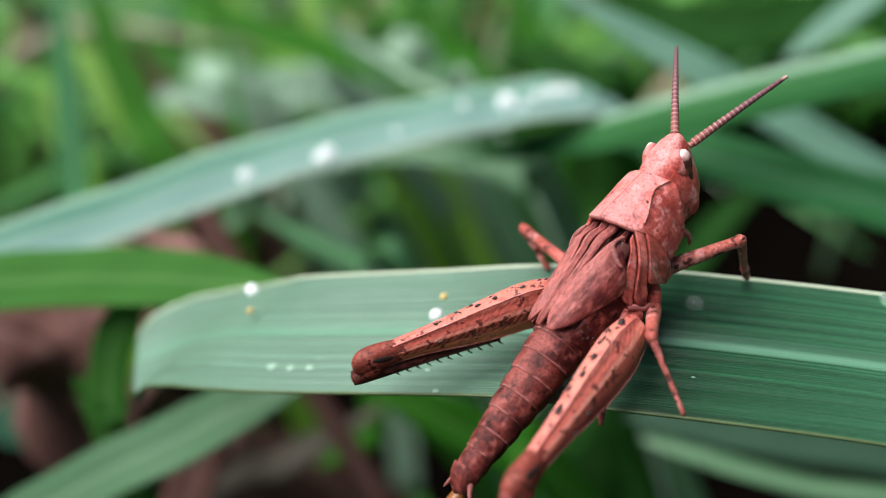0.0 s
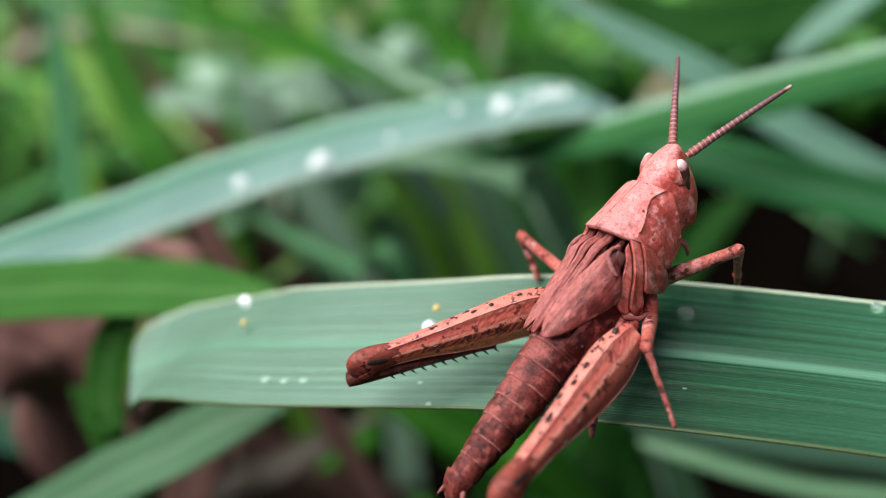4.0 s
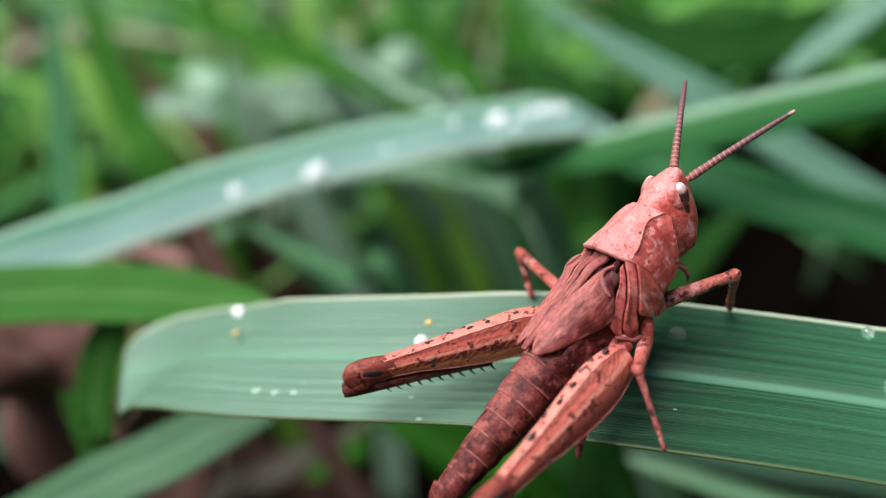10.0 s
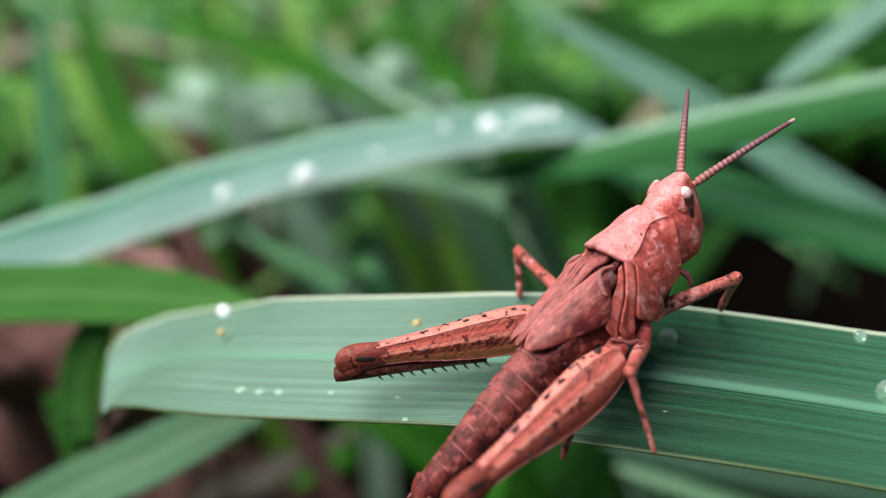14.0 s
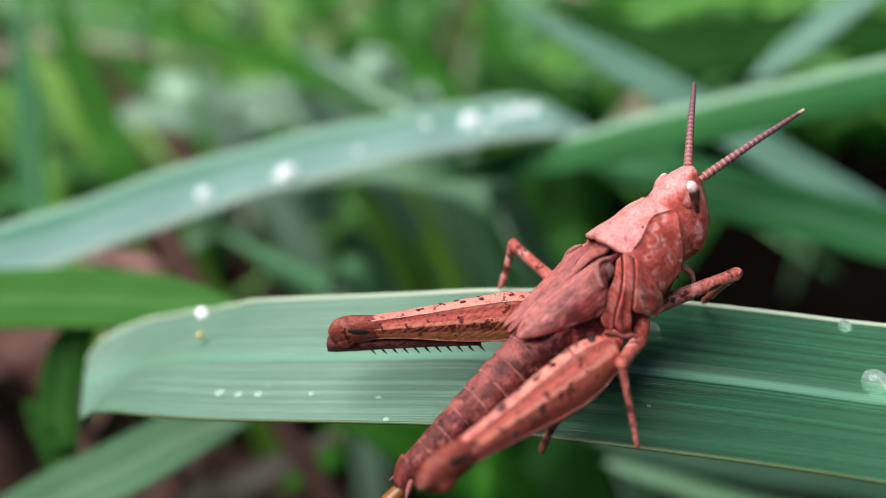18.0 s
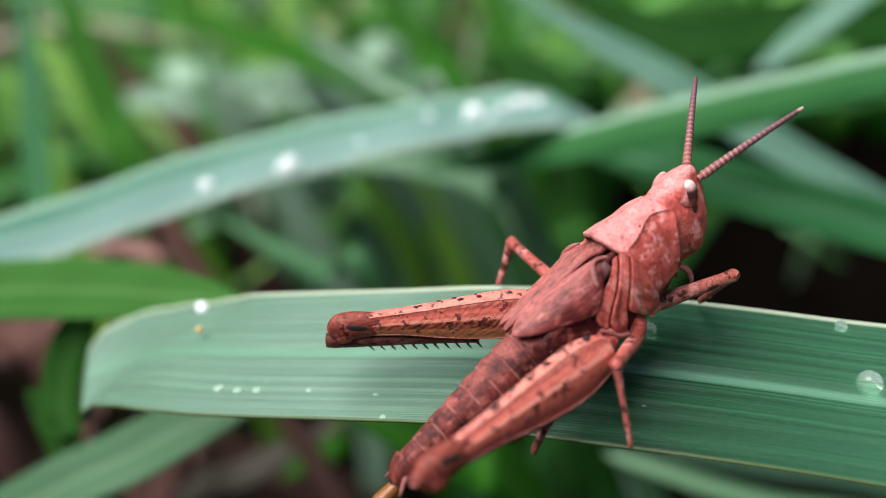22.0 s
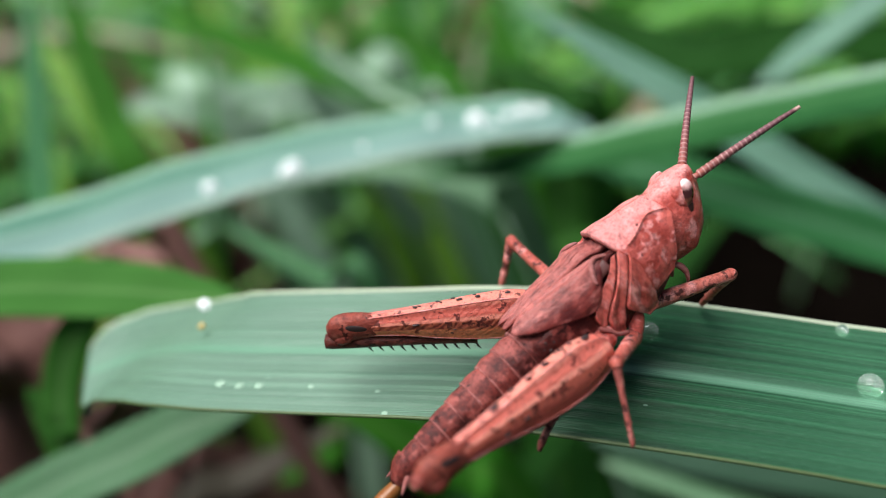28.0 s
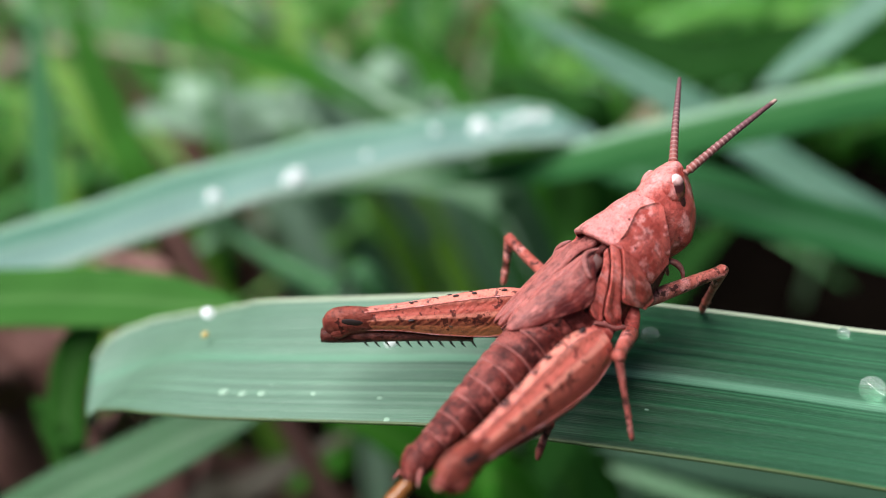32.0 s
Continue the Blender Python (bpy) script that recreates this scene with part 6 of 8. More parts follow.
    walk(antenna_right, [
        (0, pose(0.007250, -0.000740, 0.001280, 0.00, 8.13, -18.39)), (0.5, pose(0.007250, -0.000740, 0.001280, 0.00, 8.24, -18.58)),
        (1, pose(0.007250, -0.000740, 0.001280, 0.00, 7.65, -19.28)), (1.5, pose(0.007250, -0.000740, 0.001280, 0.00, 6.58, -20.74)),
        (2, pose(0.007250, -0.000740, 0.001280, 0.00, 6.11, -21.64)), (2.5, pose(0.007250, -0.000740, 0.001280, 0.00, 6.73, -21.02)),
        (3, pose(0.007250, -0.000740, 0.001280, 0.00, 7.56, -20.01)), (3.5, pose(0.007250, -0.000740, 0.001280, 0.00, 5.18, -23.51)),
        (5.5, pose(0.007250, -0.000740, 0.001280, 0.00, 0.10, -30.72)), (6, pose(0.007250, -0.000740, 0.001280, 0.00, -2.27, -33.95)),
        (6.5, pose(0.007250, -0.000740, 0.001280, 0.00, -2.44, -33.52)), (7, pose(0.007250, -0.000740, 0.001280, 0.00, -2.56, -33.02)),
        (7.5, pose(0.007250, -0.000740, 0.001280, 0.00, -2.35, -32.68)), (8, pose(0.007250, -0.000740, 0.001280, 0.00, -2.13, -32.47)),
        (8.5, pose(0.007250, -0.000740, 0.001280, 0.00, -1.67, -32.04)), (9, pose(0.007250, -0.000740, 0.001280, 0.00, -1.09, -31.71)),
        (9.5, pose(0.007250, -0.000740, 0.001280, 0.00, -1.17, -31.94)), (10, pose(0.007250, -0.000740, 0.001280, 0.00, 0.22, -29.95)),
        (10.5, pose(0.007250, -0.000740, 0.001280, 0.00, 3.91, -24.93)), (11, pose(0.007250, -0.000740, 0.001280, 0.00, 6.76, -20.74)),
        (11.5, pose(0.007250, -0.000740, 0.001280, 0.00, 8.08, -18.40)), (12, pose(0.007250, -0.000740, 0.001280, 0.00, 8.34, -17.19)),
        (12.5, pose(0.007250, -0.000740, 0.001280, 0.00, 8.14, -16.15)), (13, pose(0.007250, -0.000740, 0.001280, 0.00, 8.56, -14.14)),
        (13.5, pose(0.007250, -0.000740, 0.001280, 0.00, 8.59, -12.80)), (14, pose(0.007250, -0.000740, 0.001280, 0.00, 7.60, -12.89)),
        (14.5, pose(0.007250, -0.000740, 0.001280, 0.00, 7.30, -11.16)), (16.5, pose(0.007250, -0.000740, 0.001280, 0.00, 6.70, -9.00)),
        (17, pose(0.007250, -0.000740, 0.001280, 0.00, 4.08, -10.43)), (17.5, pose(0.007250, -0.000740, 0.001280, 0.00, 2.56, -12.01)),
        (18, pose(0.007250, -0.000740, 0.001280, 0.00, 3.64, -10.92)), (18.5, pose(0.007250, -0.000740, 0.001280, 0.00, 4.88, -9.69)),
        (19, pose(0.007250, -0.000740, 0.001280, 0.00, 4.34, -10.63)), (19.5, pose(0.007250, -0.000740, 0.001280, 0.00, 2.32, -13.16)),
        (20, pose(0.007250, -0.000740, 0.001280, 0.00, 0.99, -14.47)), (20.5, pose(0.007250, -0.000740, 0.001280, 0.00, 2.05, -12.67)),
        (21, pose(0.007250, -0.000740, 0.001280, 0.00, 4.07, -9.65)), (21.5, pose(0.007250, -0.000740, 0.001280, 0.00, 4.36, -8.94)),
        (22, pose(0.007250, -0.000740, 0.001280, 0.00, 3.34, -9.97)), (22.5, pose(0.007250, -0.000740, 0.001280, 0.00, 2.69, -10.46)),
        (23, pose(0.007250, -0.000740, 0.001280, 0.00, 3.07, -9.73)), (23.5, pose(0.007250, -0.000740, 0.001280, 0.00, 4.64, -7.58)),
        (24, pose(0.007250, -0.000740, 0.001280, 0.00, 6.27, -5.52)), (24.5, pose(0.007250, -0.000740, 0.001280, 0.00, 6.59, -5.46)),
        (25, pose(0.007250, -0.000740, 0.001280, 0.00, 6.02, -6.79)), (25.5, pose(0.007250, -0.000740, 0.001280, 0.00, 5.24, -8.57)),
        (27.5, pose(0.007250, -0.000740, 0.001280, 0.00, 3.65, -11.58)), (28, pose(0.007250, -0.000740, 0.001280, 0.00, 1.92, -14.32)),
        (28.5, pose(0.007250, -0.000740, 0.001280, 0.00, 1.52, -14.84)), (29, pose(0.007250, -0.000740, 0.001280, 0.00, 2.36, -13.96)),
        (29.5, pose(0.007250, -0.000740, 0.001280, 0.00, 3.70, -12.20)), (30, pose(0.007250, -0.000740, 0.001280, 0.00, 4.32, -10.68)),
        (30.5, pose(0.007250, -0.000740, 0.001280, 0.00, 3.62, -9.81)), (31, pose(0.007250, -0.000740, 0.001280, 0.00, 2.90, -8.02)),
        (31.5, pose(0.007250, -0.000740, 0.001280, 0.00, 2.94, -5.72)), (32, pose(0.007250, -0.000740, 0.001280, 0.00, 2.72, -3.86)),
    ])
    walk(thigh_left, [
        (0, pose(-0.000100, 0.001900, -0.000700, 0.00, -23.37, 153.75)), (0.5, pose(-0.000100, 0.001900, -0.000700, 0.00, -23.40, 153.70)),
        (1, pose(-0.000100, 0.001900, -0.000700, 0.00, -23.40, 153.68)), (1.5, pose(-0.000100, 0.001900, -0.000700, 0.00, -23.42, 153.65)),
        (2, pose(-0.000100, 0.001900, -0.000700, 0.00, -23.46, 153.60)), (2.5, pose(-0.000100, 0.001900, -0.000700, 0.00, -23.55, 153.51)),
        (3, pose(-0.000100, 0.001900, -0.000700, 0.00, -23.81, 153.25)), (3.5, pose(-0.000100, 0.001900, -0.000700, 0.00, -24.23, 152.82)),
        (5.5, pose(-0.000100, 0.001900, -0.000700, 0.00, -24.55, 152.48)), (6, pose(-0.000100, 0.001900, -0.000700, 0.00, -24.65, 152.36)),
        (6.5, pose(-0.000100, 0.001900, -0.000700, 0.00, -24.69, 152.32)), (7, pose(-0.000100, 0.001900, -0.000700, 0.00, -24.72, 152.29)),
        (7.5, pose(-0.000100, 0.001900, -0.000700, 0.00, -24.72, 152.32)), (8, pose(-0.000100, 0.001900, -0.000700, 0.00, -24.66, 152.38)),
        (8.5, pose(-0.000100, 0.001900, -0.000700, 0.00, -24.60, 152.45)), (9, pose(-0.000100, 0.001900, -0.000700, 0.00, -24.54, 152.52)),
        (9.5, pose(-0.000100, 0.001900, -0.000700, 0.00, -24.49, 152.56)), (10, pose(-0.000100, 0.001900, -0.000700, 0.00, -24.47, 152.60)),
        (10.5, pose(-0.000100, 0.001900, -0.000700, 0.00, -24.44, 152.65)), (11, pose(-0.000100, 0.001900, -0.000700, 0.00, -24.40, 152.71)),
        (11.5, pose(-0.000100, 0.001900, -0.000700, 0.00, -24.41, 152.73)), (12, pose(-0.000100, 0.001900, -0.000700, 0.00, -24.56, 152.63)),
        (12.5, pose(-0.000100, 0.001900, -0.000700, 0.00, -24.80, 152.46)), (13, pose(-0.000100, 0.001900, -0.000700, 0.00, -25.07, 152.27)),
        (13.5, pose(-0.000100, 0.001900, -0.000700, 0.00, -25.36, 152.05)), (14, pose(-0.000100, 0.001900, -0.000700, 0.00, -25.62, 151.86)),
        (14.5, pose(-0.000100, 0.001900, -0.000700, 0.00, -25.88, 151.69)), (16.5, pose(-0.000100, 0.001900, -0.000700, 0.00, -26.28, 151.47)),
        (17, pose(-0.000100, 0.001900, -0.000700, 0.00, -26.75, 151.19)), (17.5, pose(-0.000100, 0.001900, -0.000700, 0.00, -27.14, 150.93)),
        (18, pose(-0.000100, 0.001900, -0.000700, 0.00, -27.30, 150.79)), (18.5, pose(-0.000100, 0.001900, -0.000700, 0.00, -27.26, 150.78)),
        (19, pose(-0.000100, 0.001900, -0.000700, 0.00, -27.21, 150.80)), (19.5, pose(-0.000100, 0.001900, -0.000700, 0.00, -27.26, 150.75)),
        (20, pose(-0.000100, 0.001900, -0.000700, 0.00, -27.33, 150.72)), (20.5, pose(-0.000100, 0.001900, -0.000700, 0.00, -27.33, 150.77)),
        (21, pose(-0.000100, 0.001900, -0.000700, 0.00, -27.30, 150.86)), (21.5, pose(-0.000100, 0.001900, -0.000700, 0.00, -27.31, 150.92)),
        (22, pose(-0.000100, 0.001900, -0.000700, 0.00, -27.35, 150.94)), (22.5, pose(-0.000100, 0.001900, -0.000700, 0.00, -27.38, 150.97)),
        (23, pose(-0.000100, 0.001900, -0.000700, 0.00, -27.40, 151.05)), (23.5, pose(-0.000100, 0.001900, -0.000700, 0.00, -27.44, 151.12)),
        (24, pose(-0.000100, 0.001900, -0.000700, 0.00, -27.50, 151.14)), (24.5, pose(-0.000100, 0.001900, -0.000700, 0.00, -27.57, 151.10)),
        (25, pose(-0.000100, 0.001900, -0.000700, 0.00, -27.60, 151.03)), (25.5, pose(-0.000100, 0.001900, -0.000700, 0.00, -27.59, 150.96)),
        (27.5, pose(-0.000100, 0.001900, -0.000700, 0.00, -27.56, 150.87)), (28, pose(-0.000100, 0.001900, -0.000700, 0.00, -27.60, 150.77)),
        (28.5, pose(-0.000100, 0.001900, -0.000700, 0.00, -27.69, 150.67)), (29, pose(-0.000100, 0.001900, -0.000700, 0.00, -27.78, 150.63)),
        (29.5, pose(-0.000100, 0.001900, -0.000700, 0.00, -27.87, 150.58)), (30, pose(-0.000100, 0.001900, -0.000700, 0.00, -28.07, 150.45)),
        (30.5, pose(-0.000100, 0.001900, -0.000700, 0.00, -28.39, 150.24)), (31, pose(-0.000100, 0.001900, -0.000700, 0.00, -28.87, 149.95)),
        (31.5, pose(-0.000100, 0.001900, -0.000700, 0.00, -29.52, 149.55)), (32, pose(-0.000100, 0.001900, -0.000700, 0.00, -30.21, 149.11)),
    ])
    walk(shin_left, [
        (0, pose(-0.008858, 0.006219, 0.002921, -0.00, 26.67, -26.25)), (0.5, pose(-0.008853, 0.006225, 0.002926, -0.00, 26.70, -26.30)),
        (1, pose(-0.008851, 0.006228, 0.002926, -0.00, 26.71, -26.32)), (1.5, pose(-0.008847, 0.006233, 0.002929, -0.00, 26.72, -26.35)),
        (2, pose(-0.008841, 0.006240, 0.002937, -0.00, 26.77, -26.40)), (2.5, pose(-0.008829, 0.006251, 0.002951, -0.00, 26.85, -26.49)),
        (3, pose(-0.008794, 0.006283, 0.002995, -0.00, 27.11, -26.75)), (3.5, pose(-0.008737, 0.006335, 0.003066, -0.00, 27.53, -27.18)),
        (5.5, pose(-0.008692, 0.006377, 0.003120, -0.00, 27.85, -27.52)), (6, pose(-0.008676, 0.006392, 0.003138, -0.00, 27.95, -27.64)),
        (6.5, pose(-0.008671, 0.006397, 0.003144, -0.00, 27.99, -27.68)), (7, pose(-0.008667, 0.006399, 0.003150, -0.00, 28.03, -27.71)),
        (7.5, pose(-0.008670, 0.006395, 0.003149, -0.00, 28.02, -27.68)), (8, pose(-0.008678, 0.006387, 0.003140, -0.00, 27.97, -27.62)),
        (8.5, pose(-0.008687, 0.006379, 0.003129, -0.00, 27.90, -27.55)), (9, pose(-0.008696, 0.006371, 0.003118, -0.00, 27.84, -27.48)),
        (9.5, pose(-0.008702, 0.006366, 0.003111, -0.00, 27.79, -27.44)), (10, pose(-0.008706, 0.006361, 0.003107, -0.00, 27.77, -27.40)),
        (10.5, pose(-0.008712, 0.006354, 0.003102, -0.00, 27.74, -27.35)), (11, pose(-0.008719, 0.006346, 0.003096, -0.00, 27.71, -27.29)),
        (11.5, pose(-0.008720, 0.006343, 0.003097, -0.00, 27.71, -27.27)), (12, pose(-0.008703, 0.006354, 0.003122, -0.00, 27.86, -27.37)),
        (12.5, pose(-0.008675, 0.006372, 0.003163, -0.00, 28.10, -27.54)), (13, pose(-0.008644, 0.006392, 0.003209, -0.00, 28.37, -27.73)),
        (13.5, pose(-0.008610, 0.006415, 0.003257, -0.00, 28.66, -27.95)), (14, pose(-0.008578, 0.006435, 0.003301, -0.00, 28.92, -28.14)),
        (14.5, pose(-0.008549, 0.006451, 0.003345, -0.00, 29.19, -28.31)), (16.5, pose(-0.008506, 0.006470, 0.003411, -0.00, 29.58, -28.53)),
        (17, pose(-0.008454, 0.006495, 0.003491, -0.00, 30.06, -28.81)), (17.5, pose(-0.008408, 0.006519, 0.003554, -0.00, 30.44, -29.07)),
        (18, pose(-0.008386, 0.006534, 0.003581, -0.00, 30.60, -29.21)), (18.5, pose(-0.008388, 0.006535, 0.003575, -0.00, 30.57, -29.22)),
        (19, pose(-0.008393, 0.006535, 0.003566, -0.00, 30.51, -29.20)), (19.5, pose(-0.008386, 0.006540, 0.003575, -0.00, 30.56, -29.25)),
        (20, pose(-0.008379, 0.006542, 0.003587, -0.00, 30.64, -29.28)), (20.5, pose(-0.008383, 0.006534, 0.003586, -0.00, 30.63, -29.23)),
        (21, pose(-0.008393, 0.006522, 0.003581, -0.00, 30.60, -29.14)), (21.5, pose(-0.008396, 0.006514, 0.003582, -0.00, 30.61, -29.08)),
        (22, pose(-0.008395, 0.006510, 0.003589, -0.00, 30.65, -29.06)), (22.5, pose(-0.008396, 0.006504, 0.003594, -0.00, 30.68, -29.03)),
        (23, pose(-0.008400, 0.006492, 0.003598, -0.00, 30.70, -28.95)), (23.5, pose(-0.008404, 0.006480, 0.003605, -0.00, 30.75, -28.88)),
        (24, pose(-0.008401, 0.006475, 0.003615, -0.00, 30.81, -28.86)), (24.5, pose(-0.008394, 0.006479, 0.003626, -0.00, 30.87, -28.90)),
        (25, pose(-0.008386, 0.006487, 0.003631, -0.00, 30.91, -28.97)), (25.5, pose(-0.008381, 0.006498, 0.003629, -0.00, 30.89, -29.04)),
        (27.5, pose(-0.008376, 0.006511, 0.003624, -0.00, 30.86, -29.13)), (28, pose(-0.008365, 0.006525, 0.003630, -0.00, 30.90, -29.23)),
        (28.5, pose(-0.008351, 0.006535, 0.003646, -0.00, 31.00, -29.33)), (29, pose(-0.008342, 0.006539, 0.003660, -0.00, 31.08, -29.37)),
        (29.5, pose(-0.008332, 0.006542, 0.003676, -0.00, 31.17, -29.42)), (30, pose(-0.008308, 0.006553, 0.003709, -0.00, 31.38, -29.55)),
        (30.5, pose(-0.008269, 0.006570, 0.003762, -0.00, 31.70, -29.76)), (31, pose(-0.008212, 0.006593, 0.003840, -0.00, 32.17, -30.05)),
        (31.5, pose(-0.008135, 0.006623, 0.003944, -0.00, 32.82, -30.45)), (32, pose(-0.008050, 0.006657, 0.004057, -0.00, 33.51, -30.89)),
    ])
    walk(thigh_right, [
        (0, pose(-0.000100, -0.002200, -0.001100, 0.00, -18.13, -166.79)), (0.5, pose(-0.000100, -0.002200, -0.001100, 0.00, -17.81, -167.03)),
        (1, pose(-0.000100, -0.002200, -0.001100, 0.00, -17.66, -167.08)), (1.5, pose(-0.000100, -0.002200, -0.001100, 0.00, -17.58, -167.02)),
        (2, pose(-0.000100, -0.002200, -0.001100, 0.00, -17.43, -167.03)), (2.5, pose(-0.000100, -0.002200, -0.001100, 0.00, -17.31, -167.12)),
        (3, pose(-0.000100, -0.002200, -0.001100, 0.00, -17.36, -167.32)), (3.5, pose(-0.000100, -0.002200, -0.001100, 0.00, -17.47, -167.69)),
        (5.5, pose(-0.000100, -0.002200, -0.001100, 0.00, -17.57, -167.99)), (6, pose(-0.000100, -0.002200, -0.001100, 0.00, -17.74, -167.87)),
        (6.5, pose(-0.000100, -0.002200, -0.001100, 0.00, -17.99, -167.36)), (7, pose(-0.000100, -0.002200, -0.001100, 0.00, -18.15, -166.89)),
        (7.5, pose(-0.000100, -0.002200, -0.001100, 0.00, -17.99, -166.84)), (8, pose(-0.000100, -0.002200, -0.001100, 0.00, -17.52, -167.27)),
        (8.5, pose(-0.000100, -0.002200, -0.001100, 0.00, -17.04, -167.76)), (9, pose(-0.000100, -0.002200, -0.001100, 0.00, -16.78, -167.87)),
        (9.5, pose(-0.000100, -0.002200, -0.001100, 0.00, -16.58, -167.83)), (10, pose(-0.000100, -0.002200, -0.001100, 0.00, -16.28, -167.94)),
        (10.5, pose(-0.000100, -0.002200, -0.001100, 0.00, -16.03, -168.02)), (11, pose(-0.000100, -0.002200, -0.001100, 0.00, -16.00, -167.89)),
        (11.5, pose(-0.000100, -0.002200, -0.001100, 0.00, -16.10, -167.73)), (12, pose(-0.000100, -0.002200, -0.001100, 0.00, -16.25, -167.69)),
        (12.5, pose(-0.000100, -0.002200, -0.001100, 0.00, -16.32, -167.80)), (13, pose(-0.000100, -0.002200, -0.001100, 0.00, -16.25, -168.06)),
        (13.5, pose(-0.000100, -0.002200, -0.001100, 0.00, -16.24, -168.34)), (14, pose(-0.000100, -0.002200, -0.001100, 0.00, -16.56, -168.31)),
        (14.5, pose(-0.000100, -0.002200, -0.001100, 0.00, -17.29, -167.72)), (16.5, pose(-0.000100, -0.002200, -0.001100, 0.00, -18.29, -166.73)),
        (17, pose(-0.000100, -0.002200, -0.001100, 0.00, -19.28, -165.77)), (17.5, pose(-0.000100, -0.002200, -0.001100, 0.00, -19.92, -165.13)),
        (18, pose(-0.000100, -0.002200, -0.001100, 0.00, -20.05, -164.85)), (18.5, pose(-0.000100, -0.002200, -0.001100, 0.00, -20.00, -164.71)),
        (19, pose(-0.000100, -0.002200, -0.001100, 0.00, -20.20, -164.44)), (19.5, pose(-0.000100, -0.002200, -0.001100, 0.00, -20.48, -164.17)),
        (20, pose(-0.000100, -0.002200, -0.001100, 0.00, -20.50, -164.20)), (20.5, pose(-0.000100, -0.002200, -0.001100, 0.00, -20.32, -164.38)),
        (21, pose(-0.000100, -0.002200, -0.001100, 0.00, -20.21, -164.35)), (21.5, pose(-0.000100, -0.002200, -0.001100, 0.00, -20.17, -164.16)),
        (22, pose(-0.000100, -0.002200, -0.001100, 0.00, -20.04, -164.12)), (22.5, pose(-0.000100, -0.002200, -0.001100, 0.00, -19.80, -164.35)),
        (23, pose(-0.000100, -0.002200, -0.001100, 0.00, -19.46, -164.80)), (23.5, pose(-0.000100, -0.002200, -0.001100, 0.00, -19.02, -165.40)),
        (24, pose(-0.000100, -0.002200, -0.001100, 0.00, -18.60, -165.89)), (24.5, pose(-0.000100, -0.002200, -0.001100, 0.00, -18.32, -166.18)),
        (25, pose(-0.000100, -0.002200, -0.001100, 0.00, -18.18, -166.31)), (25.5, pose(-0.000100, -0.002200, -0.001100, 0.00, -18.15, -166.33)),
        (27.5, pose(-0.000100, -0.002200, -0.001100, 0.00, -18.19, -166.37)), (28, pose(-0.000100, -0.002200, -0.001100, 0.00, -18.19, -166.47)),
        (28.5, pose(-0.000100, -0.002200, -0.001100, 0.00, -18.12, -166.42)), (29, pose(-0.000100, -0.002200, -0.001100, 0.00, -18.09, -166.05)),
        (29.5, pose(-0.000100, -0.002200, -0.001100, 0.00, -18.28, -165.57)), (30, pose(-0.000100, -0.002200, -0.001100, 0.00, -18.69, -165.41)),
        (30.5, pose(-0.000100, -0.002200, -0.001100, 0.00, -18.69, -165.33)), (31, pose(-0.000100, -0.002200, -0.001100, 0.00, -17.92, -164.21)),
        (31.5, pose(-0.000100, -0.002200, -0.001100, 0.00, -17.02, -161.44)), (32, pose(-0.000100, -0.002200, -0.001100, 0.00, -16.50, -157.73)),
    ])
